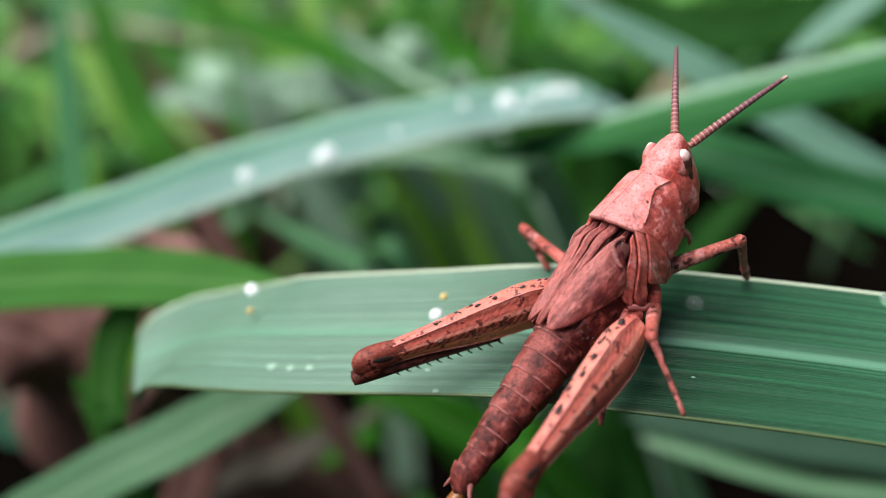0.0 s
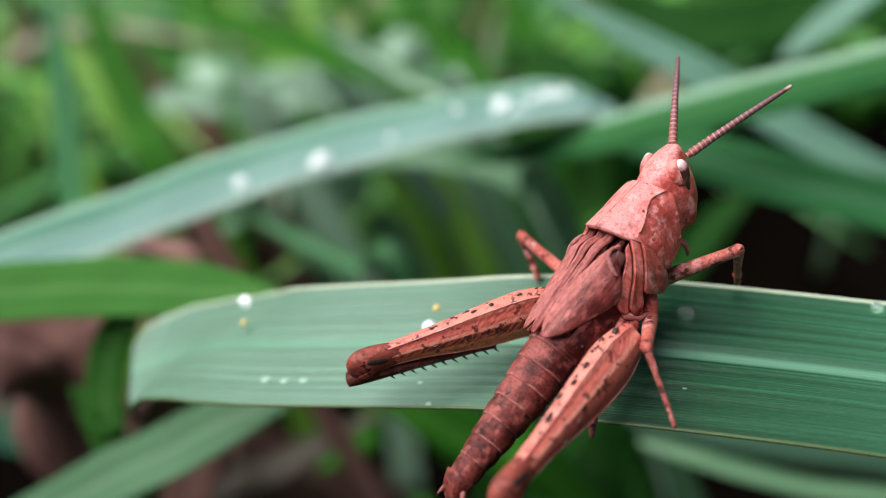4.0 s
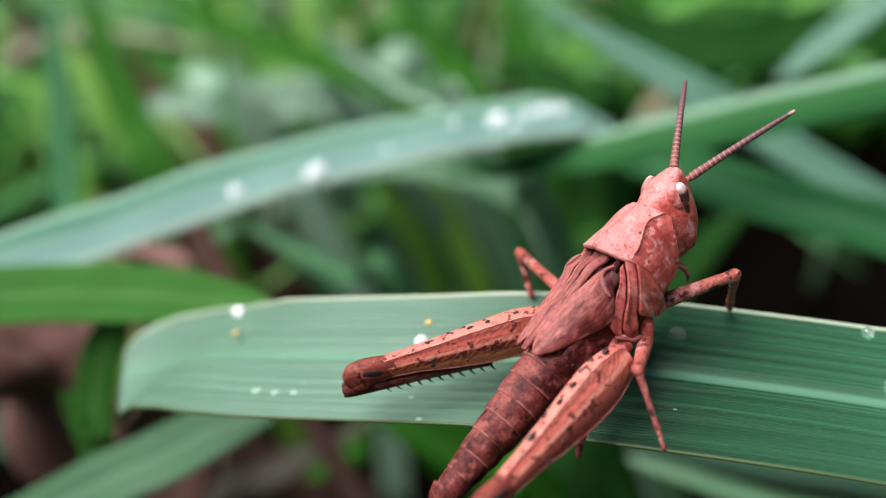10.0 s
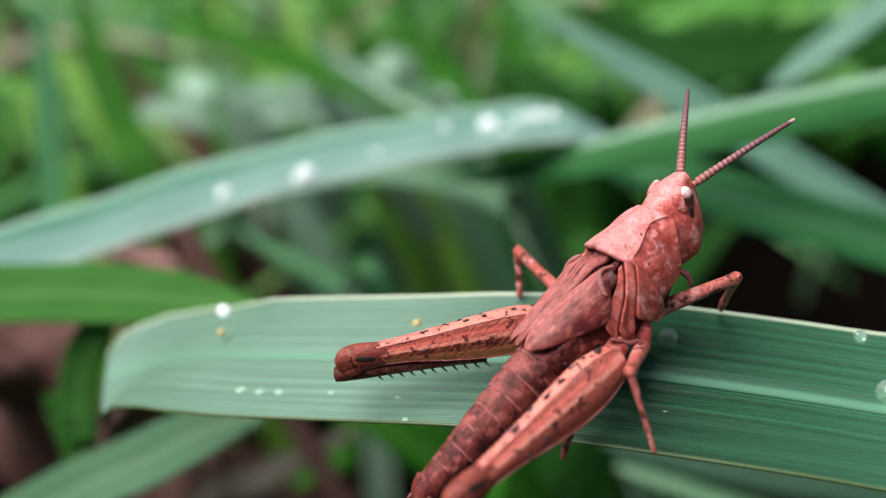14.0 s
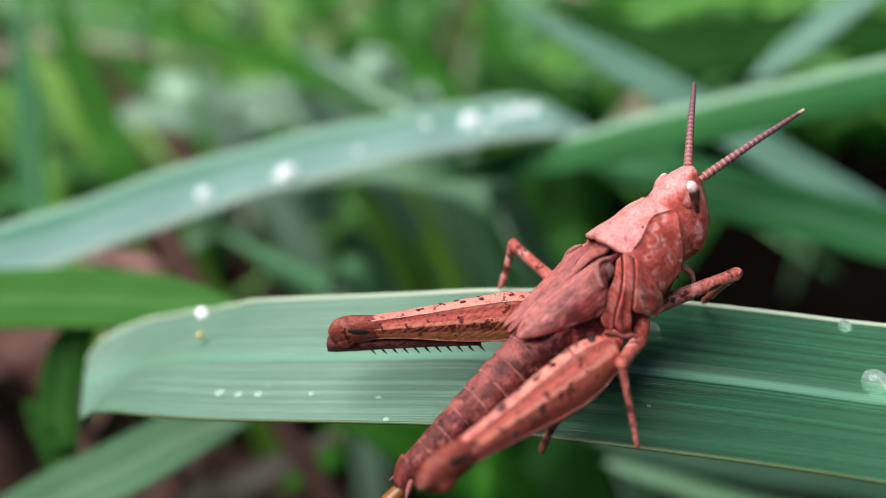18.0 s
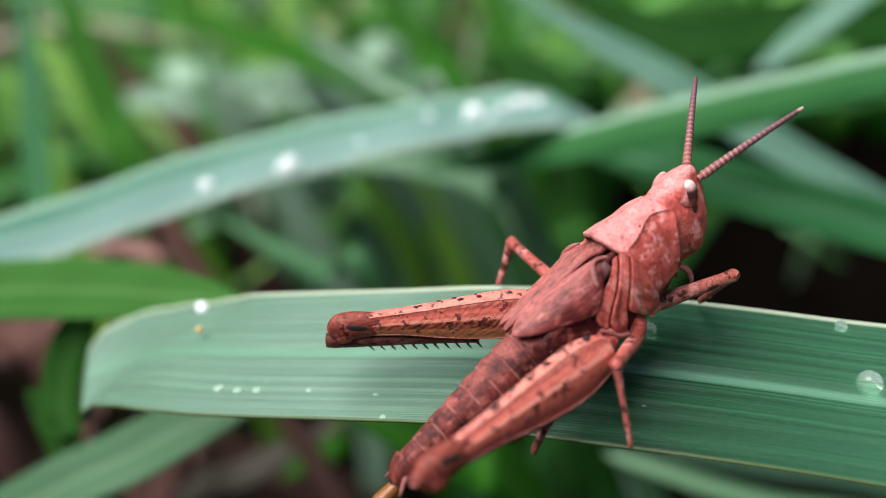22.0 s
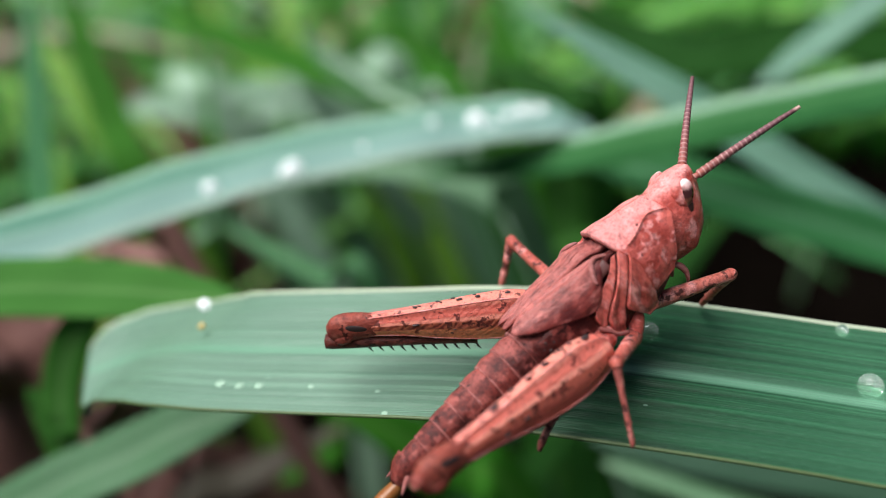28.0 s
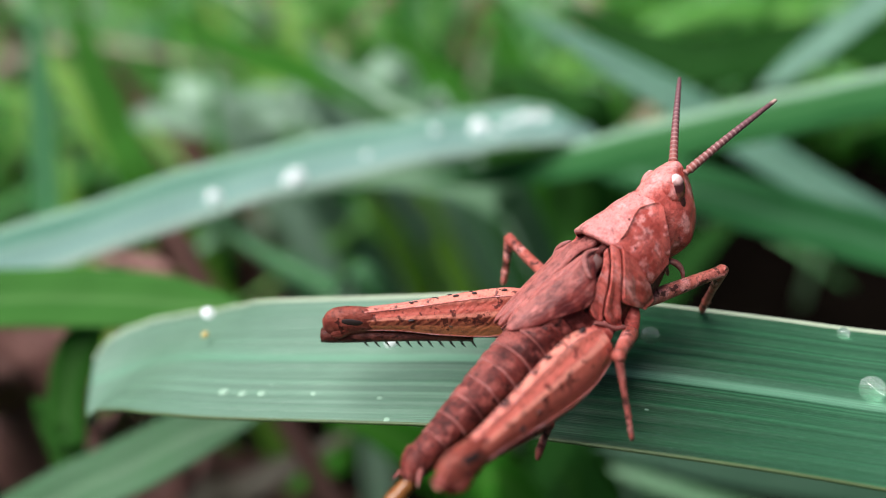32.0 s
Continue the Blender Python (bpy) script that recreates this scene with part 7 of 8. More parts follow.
    walk(shin_right, [
        (0, pose(-0.009537, -0.004415, 0.002074, 30.06, 27.88, 19.05)), (0.5, pose(-0.009563, -0.004380, 0.002020, 30.91, 27.24, 18.80)),
        (1, pose(-0.009573, -0.004373, 0.001995, 31.44, 27.18, 18.92)), (1.5, pose(-0.009575, -0.004384, 0.001981, 31.95, 27.23, 19.18)),
        (2, pose(-0.009583, -0.004384, 0.001955, 32.82, 27.18, 19.44)), (2.5, pose(-0.009593, -0.004370, 0.001935, 32.86, 27.17, 19.42)),
        (3, pose(-0.009598, -0.004337, 0.001943, 33.06, 27.28, 19.31)), (3.5, pose(-0.009605, -0.004275, 0.001962, 32.51, 28.31, 19.40)),
        (5.5, pose(-0.009611, -0.004223, 0.001979, 31.33, 29.24, 19.29)), (6, pose(-0.009598, -0.004241, 0.002007, 31.48, 29.30, 19.40)),
        (6.5, pose(-0.009566, -0.004322, 0.002051, 32.26, 29.73, 20.23)), (7, pose(-0.009539, -0.004398, 0.002078, 32.47, 29.99, 20.84)),
        (7.5, pose(-0.009546, -0.004409, 0.002051, 33.04, 29.67, 20.95)), (8, pose(-0.009586, -0.004343, 0.001971, 32.95, 29.10, 20.40)),
        (8.5, pose(-0.009629, -0.004267, 0.001890, 33.63, 28.54, 20.04)), (9, pose(-0.009647, -0.004251, 0.001845, 33.85, 28.21, 19.94)),
        (9.5, pose(-0.009656, -0.004261, 0.001811, 34.41, 27.99, 20.11)), (10, pose(-0.009674, -0.004246, 0.001759, 34.62, 27.60, 20.00)),
        (10.5, pose(-0.009689, -0.004235, 0.001717, 35.11, 27.22, 19.97)), (11, pose(-0.009687, -0.004257, 0.001711, 36.40, 27.02, 20.34)),
        (11.5, pose(-0.009676, -0.004282, 0.001729, 37.09, 27.27, 20.81)), (12, pose(-0.009667, -0.004287, 0.001755, 37.57, 27.52, 21.08)),
        (12.5, pose(-0.009668, -0.004268, 0.001767, 38.02, 27.64, 21.14)), (13, pose(-0.009680, -0.004226, 0.001754, 37.67, 27.54, 20.75)),
        (13.5, pose(-0.009691, -0.004179, 0.001752, 36.85, 27.67, 20.33)), (14, pose(-0.009673, -0.004181, 0.001807, 36.69, 28.20, 20.47)),
        (14.5, pose(-0.009614, -0.004271, 0.001930, 38.18, 28.96, 21.59)), (16.5, pose(-0.009523, -0.004422, 0.002100, 41.52, 30.53, 24.20)),
        (17, pose(-0.009430, -0.004566, 0.002268, 41.35, 32.30, 25.79)), (17.5, pose(-0.009368, -0.004661, 0.002375, 42.02, 33.39, 27.11)),
        (18, pose(-0.009349, -0.004705, 0.002396, 42.82, 33.51, 27.72)), (18.5, pose(-0.009345, -0.004727, 0.002389, 43.41, 33.41, 28.03)),
        (19, pose(-0.009321, -0.004768, 0.002422, 43.01, 33.75, 28.27)), (19.5, pose(-0.009292, -0.004806, 0.002469, 42.95, 34.27, 28.74)),
        (20, pose(-0.009293, -0.004801, 0.002473, 42.88, 34.68, 29.02)), (20.5, pose(-0.009312, -0.004775, 0.002443, 43.39, 34.28, 28.86)),
        (21, pose(-0.009317, -0.004782, 0.002424, 43.94, 34.01, 28.97)), (21.5, pose(-0.009311, -0.004814, 0.002417, 44.37, 34.07, 29.43)),
        (22, pose(-0.009316, -0.004822, 0.002395, 44.60, 34.10, 29.71)), (22.5, pose(-0.009341, -0.004789, 0.002354, 44.26, 34.01, 29.46)),
        (23, pose(-0.009380, -0.004721, 0.002298, 44.60, 33.48, 28.95)), (23.5, pose(-0.009430, -0.004631, 0.002224, 44.77, 32.80, 28.19)),
        (24, pose(-0.009475, -0.004556, 0.002153, 44.60, 31.95, 27.20)), (24.5, pose(-0.009503, -0.004513, 0.002106, 44.54, 31.44, 26.67)),
        (25, pose(-0.009515, -0.004494, 0.002083, 43.77, 31.17, 26.10)), (25.5, pose(-0.009518, -0.004490, 0.002078, 42.99, 31.35, 25.96)),
        (27.5, pose(-0.009517, -0.004484, 0.002085, 40.49, 31.61, 25.14)), (28, pose(-0.009521, -0.004467, 0.002084, 39.82, 31.66, 24.83)),
        (28.5, pose(-0.009523, -0.004476, 0.002072, 39.88, 31.74, 25.02)), (29, pose(-0.009510, -0.004538, 0.002066, 40.36, 31.56, 25.46)),
        (29.5, pose(-0.009479, -0.004613, 0.002099, 40.60, 31.71, 26.00)), (30, pose(-0.009449, -0.004634, 0.002167, 41.11, 32.23, 26.47)),
        (30.5, pose(-0.009443, -0.004645, 0.002167, 41.81, 33.03, 27.47)), (31, pose(-0.009428, -0.004838, 0.002034, 41.40, 33.15, 29.12)),
        (31.5, pose(-0.009330, -0.005300, 0.001880, 43.90, 32.74, 33.36)), (32, pose(-0.009151, -0.005906, 0.001796, 48.40, 31.54, 38.59)),
    ])
    walk(fore_thigh, [
        (0, pose(0.002840, -0.000520, -0.002030, -0.00, 14.75, -33.73)), (0.5, pose(0.002840, -0.000520, -0.002030, -0.00, 14.55, -34.08)),
        (1, pose(0.002840, -0.000520, -0.002030, -0.00, 14.66, -33.82)), (1.5, pose(0.002840, -0.000520, -0.002030, -0.00, 15.12, -33.16)),
        (2, pose(0.002840, -0.000520, -0.002030, -0.00, 15.61, -32.57)), (2.5, pose(0.002840, -0.000520, -0.002030, -0.00, 15.56, -32.48)),
        (3, pose(0.002840, -0.000520, -0.002030, -0.00, 14.12, -33.74)), (3.5, pose(0.002840, -0.000520, -0.002030, -0.00, 11.49, -36.05)),
        (5.5, pose(0.002840, -0.000520, -0.002030, -0.00, 9.73, -37.34)), (6, pose(0.002840, -0.000520, -0.002030, -0.00, 10.19, -36.46)),
        (6.5, pose(0.002840, -0.000520, -0.002030, -0.00, 12.09, -34.29)), (7, pose(0.002840, -0.000520, -0.002030, -0.00, 14.05, -32.14)),
        (7.5, pose(0.002840, -0.000520, -0.002030, -0.00, 15.45, -30.53)), (8, pose(0.002840, -0.000520, -0.002030, -0.00, 16.31, -29.31)),
        (8.5, pose(0.002840, -0.000520, -0.002030, -0.00, 16.92, -28.19)), (9, pose(0.002840, -0.000520, -0.002030, -0.00, 17.42, -27.20)),
        (9.5, pose(0.002840, -0.000520, -0.002030, -0.00, 17.75, -26.46)), (10, pose(0.002840, -0.000520, -0.002030, -0.00, 18.04, -25.68)),
        (10.5, pose(0.002840, -0.000520, -0.002030, -0.00, 18.23, -24.94)), (11, pose(0.002840, -0.000520, -0.002030, -0.00, 18.07, -24.47)),
        (11.5, pose(0.002840, -0.000520, -0.002030, -0.00, 17.75, -23.97)), (12, pose(0.002840, -0.000520, -0.002030, -0.00, 17.37, -23.36)),
        (12.5, pose(0.002840, -0.000520, -0.002030, -0.00, 16.78, -22.95)), (13, pose(0.002840, -0.000520, -0.002030, -0.00, 15.95, -22.74)),
        (13.5, pose(0.002840, -0.000520, -0.002030, -0.00, 15.03, -22.62)), (14, pose(0.002840, -0.000520, -0.002030, -0.00, 14.23, -22.24)),
        (14.5, pose(0.002840, -0.000520, -0.002030, -0.00, 13.70, -21.01)), (16.5, pose(0.002840, -0.000520, -0.002030, -0.00, 13.50, -19.07)),
        (17, pose(0.002840, -0.000520, -0.002030, -0.00, 13.78, -17.10)), (17.5, pose(0.002840, -0.000520, -0.002030, -0.00, 14.48, -15.59)),
        (18, pose(0.002840, -0.000520, -0.002030, -0.00, 15.15, -14.83)), (18.5, pose(0.002840, -0.000520, -0.002030, -0.00, 15.62, -14.62)),
        (19, pose(0.002840, -0.000520, -0.002030, -0.00, 16.10, -14.28)), (19.5, pose(0.002840, -0.000520, -0.002030, -0.00, 16.70, -13.65)),
        (20, pose(0.002840, -0.000520, -0.002030, -0.00, 17.36, -12.98)), (20.5, pose(0.002840, -0.000520, -0.002030, -0.00, 17.92, -12.35)),
        (21, pose(0.002840, -0.000520, -0.002030, -0.00, 18.21, -11.89)), (21.5, pose(0.002840, -0.000520, -0.002030, -0.00, 18.34, -11.63)),
        (22, pose(0.002840, -0.000520, -0.002030, -0.00, 18.56, -11.31)), (22.5, pose(0.002840, -0.000520, -0.002030, -0.00, 18.93, -10.79)),
        (23, pose(0.002840, -0.000520, -0.002030, -0.00, 19.36, -10.16)), (23.5, pose(0.002840, -0.000520, -0.002030, -0.00, 19.83, -9.58)),
        (24, pose(0.002840, -0.000520, -0.002030, -0.00, 20.16, -9.17)), (24.5, pose(0.002840, -0.000520, -0.002030, -0.00, 20.10, -9.18)),
        (25, pose(0.002840, -0.000520, -0.002030, -0.00, 19.69, -9.84)), (25.5, pose(0.002840, -0.000520, -0.002030, -0.00, 19.20, -11.16)),
        (27.5, pose(0.002840, -0.000520, -0.002030, -0.00, 18.75, -12.71)), (28, pose(0.002840, -0.000520, -0.002030, -0.00, 18.41, -13.77)),
        (28.5, pose(0.002840, -0.000520, -0.002030, -0.00, 18.32, -14.06)), (29, pose(0.002840, -0.000520, -0.002030, -0.00, 18.43, -13.94)),
        (29.5, pose(0.002840, -0.000520, -0.002030, -0.00, 18.45, -13.82)), (30, pose(0.002840, -0.000520, -0.002030, -0.00, 18.17, -13.66)),
        (30.5, pose(0.002840, -0.000520, -0.002030, -0.00, 18.01, -13.00)), (31, pose(0.002840, -0.000520, -0.002030, -0.00, 18.61, -11.45)),
        (31.5, pose(0.002840, -0.000520, -0.002030, -0.00, 19.73, -9.35)), (32, pose(0.002840, -0.000520, -0.002030, -0.00, 20.69, -7.40)),
    ])
    walk(fore_shin, [
        (0, pose(0.005703, -0.002432, -0.002936, -55.17, 67.35, 88.25)), (0.5, pose(0.005694, -0.002451, -0.002924, -56.11, 67.12, 86.94)),
        (1, pose(0.005700, -0.002437, -0.002931, -56.51, 66.69, 86.70)), (1.5, pose(0.005716, -0.002399, -0.002958, -56.00, 66.05, 87.72)),
        (2, pose(0.005729, -0.002365, -0.002988, -55.82, 66.21, 88.34)), (2.5, pose(0.005731, -0.002360, -0.002984, -56.28, 65.80, 87.92)),
        (3, pose(0.005703, -0.002432, -0.002896, -56.69, 65.08, 86.76)), (3.5, pose(0.005652, -0.002567, -0.002737, -55.65, 62.49, 86.75)),
        (5.5, pose(0.005626, -0.002646, -0.002631, -54.13, 56.99, 88.58)), (6, pose(0.005654, -0.002600, -0.002659, -54.23, 56.61, 89.18)),
        (6.5, pose(0.005711, -0.002478, -0.002774, -53.62, 56.16, 91.11)), (7, pose(0.005761, -0.002355, -0.002893, -52.95, 55.90, 93.03)),
        (7.5, pose(0.005794, -0.002262, -0.002978, -52.92, 55.75, 93.93)), (8, pose(0.005818, -0.002192, -0.003029, -53.45, 55.90, 94.04)),
        (8.5, pose(0.005841, -0.002129, -0.003066, -54.71, 55.77, 93.33)), (9, pose(0.005860, -0.002072, -0.003096, -54.78, 55.55, 93.95)),
        (9.5, pose(0.005875, -0.002031, -0.003115, -54.91, 55.26, 94.36)), (10, pose(0.005890, -0.001987, -0.003132, -56.11, 54.86, 93.52)),
        (10.5, pose(0.005905, -0.001945, -0.003143, -56.03, 54.85, 94.24)), (11, pose(0.005920, -0.001922, -0.003134, -57.30, 54.02, 93.26)),
        (11.5, pose(0.005938, -0.001897, -0.003115, -58.12, 52.95, 92.98)), (12, pose(0.005959, -0.001867, -0.003093, -58.69, 51.81, 93.15)),
        (12.5, pose(0.005978, -0.001849, -0.003058, -59.20, 50.28, 93.40)), (13, pose(0.005996, -0.001843, -0.003008, -60.27, 49.29, 92.92)),
        (13.5, pose(0.006013, -0.001842, -0.002953, -60.68, 48.13, 93.32)), (14, pose(0.006033, -0.001825, -0.002905, -60.75, 46.36, 94.47)),
        (14.5, pose(0.006066, -0.001759, -0.002873, -61.52, 45.37, 95.28)), (16.5, pose(0.006109, -0.001650, -0.002860, -61.89, 37.97, 98.47)),
        (17, pose(0.006142, -0.001536, -0.002877, -62.09, 36.57, 100.23)), (17.5, pose(0.006158, -0.001446, -0.002920, -61.49, 35.94, 102.04)),
        (18, pose(0.006161, -0.001400, -0.002960, -61.41, 35.15, 102.39)), (18.5, pose(0.006157, -0.001386, -0.002988, -61.14, 34.93, 102.52)),
        (19, pose(0.006154, -0.001363, -0.003017, -60.79, 34.64, 102.93)), (19.5, pose(0.006153, -0.001325, -0.003053, -60.40, 34.18, 103.57)),
        (20, pose(0.006150, -0.001283, -0.003092, -60.33, 34.31, 103.53)), (20.5, pose(0.006149, -0.001244, -0.003125, -60.44, 34.23, 103.33)),
        (21, pose(0.006149, -0.001217, -0.003142, -60.50, 33.97, 103.40)), (21.5, pose(0.006150, -0.001201, -0.003150, -60.52, 33.76, 103.53)),
        (22, pose(0.006149, -0.001182, -0.003163, -60.66, 33.51, 103.38)), (22.5, pose(0.006148, -0.001151, -0.003185, -60.47, 33.71, 103.71)),
        (23, pose(0.006146, -0.001113, -0.003210, -60.42, 33.48, 103.93)), (23.5, pose(0.006142, -0.001077, -0.003237, -60.61, 33.51, 103.60)),
        (24, pose(0.006139, -0.001053, -0.003257, -60.55, 33.60, 103.64)), (24.5, pose(0.006140, -0.001053, -0.003253, -60.85, 33.76, 103.19)),
        (25, pose(0.006142, -0.001093, -0.003229, -60.68, 33.82, 103.34)), (25.5, pose(0.006137, -0.001171, -0.003200, -60.42, 34.15, 103.00)),
        (27.5, pose(0.006127, -0.001261, -0.003174, -59.52, 36.22, 103.01)), (28, pose(0.006120, -0.001324, -0.003154, -59.44, 36.72, 102.36)),
        (28.5, pose(0.006118, -0.001341, -0.003149, -59.58, 37.00, 101.90)), (29, pose(0.006118, -0.001334, -0.003155, -59.40, 37.03, 102.17)),
        (29.5, pose(0.006119, -0.001327, -0.003156, -59.29, 37.62, 102.33)), (30, pose(0.006127, -0.001319, -0.003140, -59.85, 37.53, 101.97)),
        (30.5, pose(0.006138, -0.001281, -0.003130, -60.95, 37.67, 101.11)), (31, pose(0.006144, -0.001189, -0.003165, -61.19, 39.46, 101.41)),
        (31.5, pose(0.006143, -0.001064, -0.003230, -60.81, 40.95, 102.76)), (32, pose(0.006143, -0.000949, -0.003288, -61.21, 41.72, 103.09)),
    ])
    walk(mid_thigh, [
        (0, pose(0.001010, -0.001280, -0.002110, 0.00, -30.25, -128.90)), (0.5, pose(0.001010, -0.001280, -0.002110, 0.00, -30.24, -128.68)),
        (1, pose(0.001010, -0.001280, -0.002110, 0.00, -30.24, -128.54)), (1.5, pose(0.001010, -0.001280, -0.002110, 0.00, -30.23, -128.48)),
        (2, pose(0.001010, -0.001280, -0.002110, 0.00, -30.11, -128.57)), (2.5, pose(0.001010, -0.001280, -0.002110, 0.00, -29.91, -128.78)),
        (3, pose(0.001010, -0.001280, -0.002110, 0.00, -29.55, -128.99)), (3.5, pose(0.001010, -0.001280, -0.002110, 0.00, -28.93, -129.18)),
        (5.5, pose(0.001010, -0.001280, -0.002110, 0.00, -28.24, -129.30)), (6, pose(0.001010, -0.001280, -0.002110, 0.00, -27.85, -129.18)),
        (6.5, pose(0.001010, -0.001280, -0.002110, 0.00, -27.74, -128.84)), (7, pose(0.001010, -0.001280, -0.002110, 0.00, -27.71, -128.51)),
        (7.5, pose(0.001010, -0.001280, -0.002110, 0.00, -27.67, -128.32)), (8, pose(0.001010, -0.001280, -0.002110, 0.00, -27.57, -128.24)),
        (8.5, pose(0.001010, -0.001280, -0.002110, 0.00, -27.42, -128.21)), (9, pose(0.001010, -0.001280, -0.002110, 0.00, -27.30, -128.18)),
        (9.5, pose(0.001010, -0.001280, -0.002110, 0.00, -27.15, -128.25)), (10, pose(0.001010, -0.001280, -0.002110, 0.00, -26.95, -128.44)),
        (10.5, pose(0.001010, -0.001280, -0.002110, 0.00, -26.83, -128.53)), (11, pose(0.001010, -0.001280, -0.002110, 0.00, -26.88, -128.42)),
        (11.5, pose(0.001010, -0.001280, -0.002110, 0.00, -26.98, -128.23)), (12, pose(0.001010, -0.001280, -0.002110, 0.00, -27.03, -128.09)),
        (12.5, pose(0.001010, -0.001280, -0.002110, 0.00, -27.00, -128.11)), (13, pose(0.001010, -0.001280, -0.002110, 0.00, -26.87, -128.31)),
        (13.5, pose(0.001010, -0.001280, -0.002110, 0.00, -26.71, -128.50)), (14, pose(0.001010, -0.001280, -0.002110, 0.00, -26.66, -128.48)),
        (14.5, pose(0.001010, -0.001280, -0.002110, 0.00, -26.75, -128.23)), (16.5, pose(0.001010, -0.001280, -0.002110, 0.00, -26.86, -127.92)),
        (17, pose(0.001010, -0.001280, -0.002110, 0.00, -26.92, -127.71)), (17.5, pose(0.001010, -0.001280, -0.002110, 0.00, -26.98, -127.69)),
        (18, pose(0.001010, -0.001280, -0.002110, 0.00, -26.97, -127.78)), (18.5, pose(0.001010, -0.001280, -0.002110, 0.00, -26.86, -127.81)),
        (19, pose(0.001010, -0.001280, -0.002110, 0.00, -26.72, -127.79)), (19.5, pose(0.001010, -0.001280, -0.002110, 0.00, -26.61, -127.84)),
        (20, pose(0.001010, -0.001280, -0.002110, 0.00, -26.58, -127.79)), (20.5, pose(0.001010, -0.001280, -0.002110, 0.00, -26.61, -127.56)),
        (21, pose(0.001010, -0.001280, -0.002110, 0.00, -26.55, -127.37)), (21.5, pose(0.001010, -0.001280, -0.002110, 0.00, -26.37, -127.42)),
        (22, pose(0.001010, -0.001280, -0.002110, 0.00, -26.19, -127.59)), (22.5, pose(0.001010, -0.001280, -0.002110, 0.00, -26.09, -127.66)),
        (23, pose(0.001010, -0.001280, -0.002110, 0.00, -26.08, -127.55)), (23.5, pose(0.001010, -0.001280, -0.002110, 0.00, -26.04, -127.37)),
        (24, pose(0.001010, -0.001280, -0.002110, 0.00, -25.91, -127.25)), (24.5, pose(0.001010, -0.001280, -0.002110, 0.00, -25.68, -127.29)),
        (25, pose(0.001010, -0.001280, -0.002110, 0.00, -25.41, -127.48)), (25.5, pose(0.001010, -0.001280, -0.002110, 0.00, -25.18, -127.76)),
        (27.5, pose(0.001010, -0.001280, -0.002110, 0.00, -25.02, -128.02)), (28, pose(0.001010, -0.001280, -0.002110, 0.00, -24.92, -128.19)),
        (28.5, pose(0.001010, -0.001280, -0.002110, 0.00, -24.78, -128.22)), (29, pose(0.001010, -0.001280, -0.002110, 0.00, -24.56, -128.17)),
        (29.5, pose(0.001010, -0.001280, -0.002110, 0.00, -24.38, -128.12)), (30, pose(0.001010, -0.001280, -0.002110, 0.00, -24.33, -127.85)),
        (30.5, pose(0.001010, -0.001280, -0.002110, 0.00, -24.17, -127.04)), (31, pose(0.001010, -0.001280, -0.002110, 0.00, -23.52, -125.92)),
        (31.5, pose(0.001010, -0.001280, -0.002110, 0.00, -22.56, -125.01)), (32, pose(0.001010, -0.001280, -0.002110, 0.00, -21.73, -124.37)),
    ])
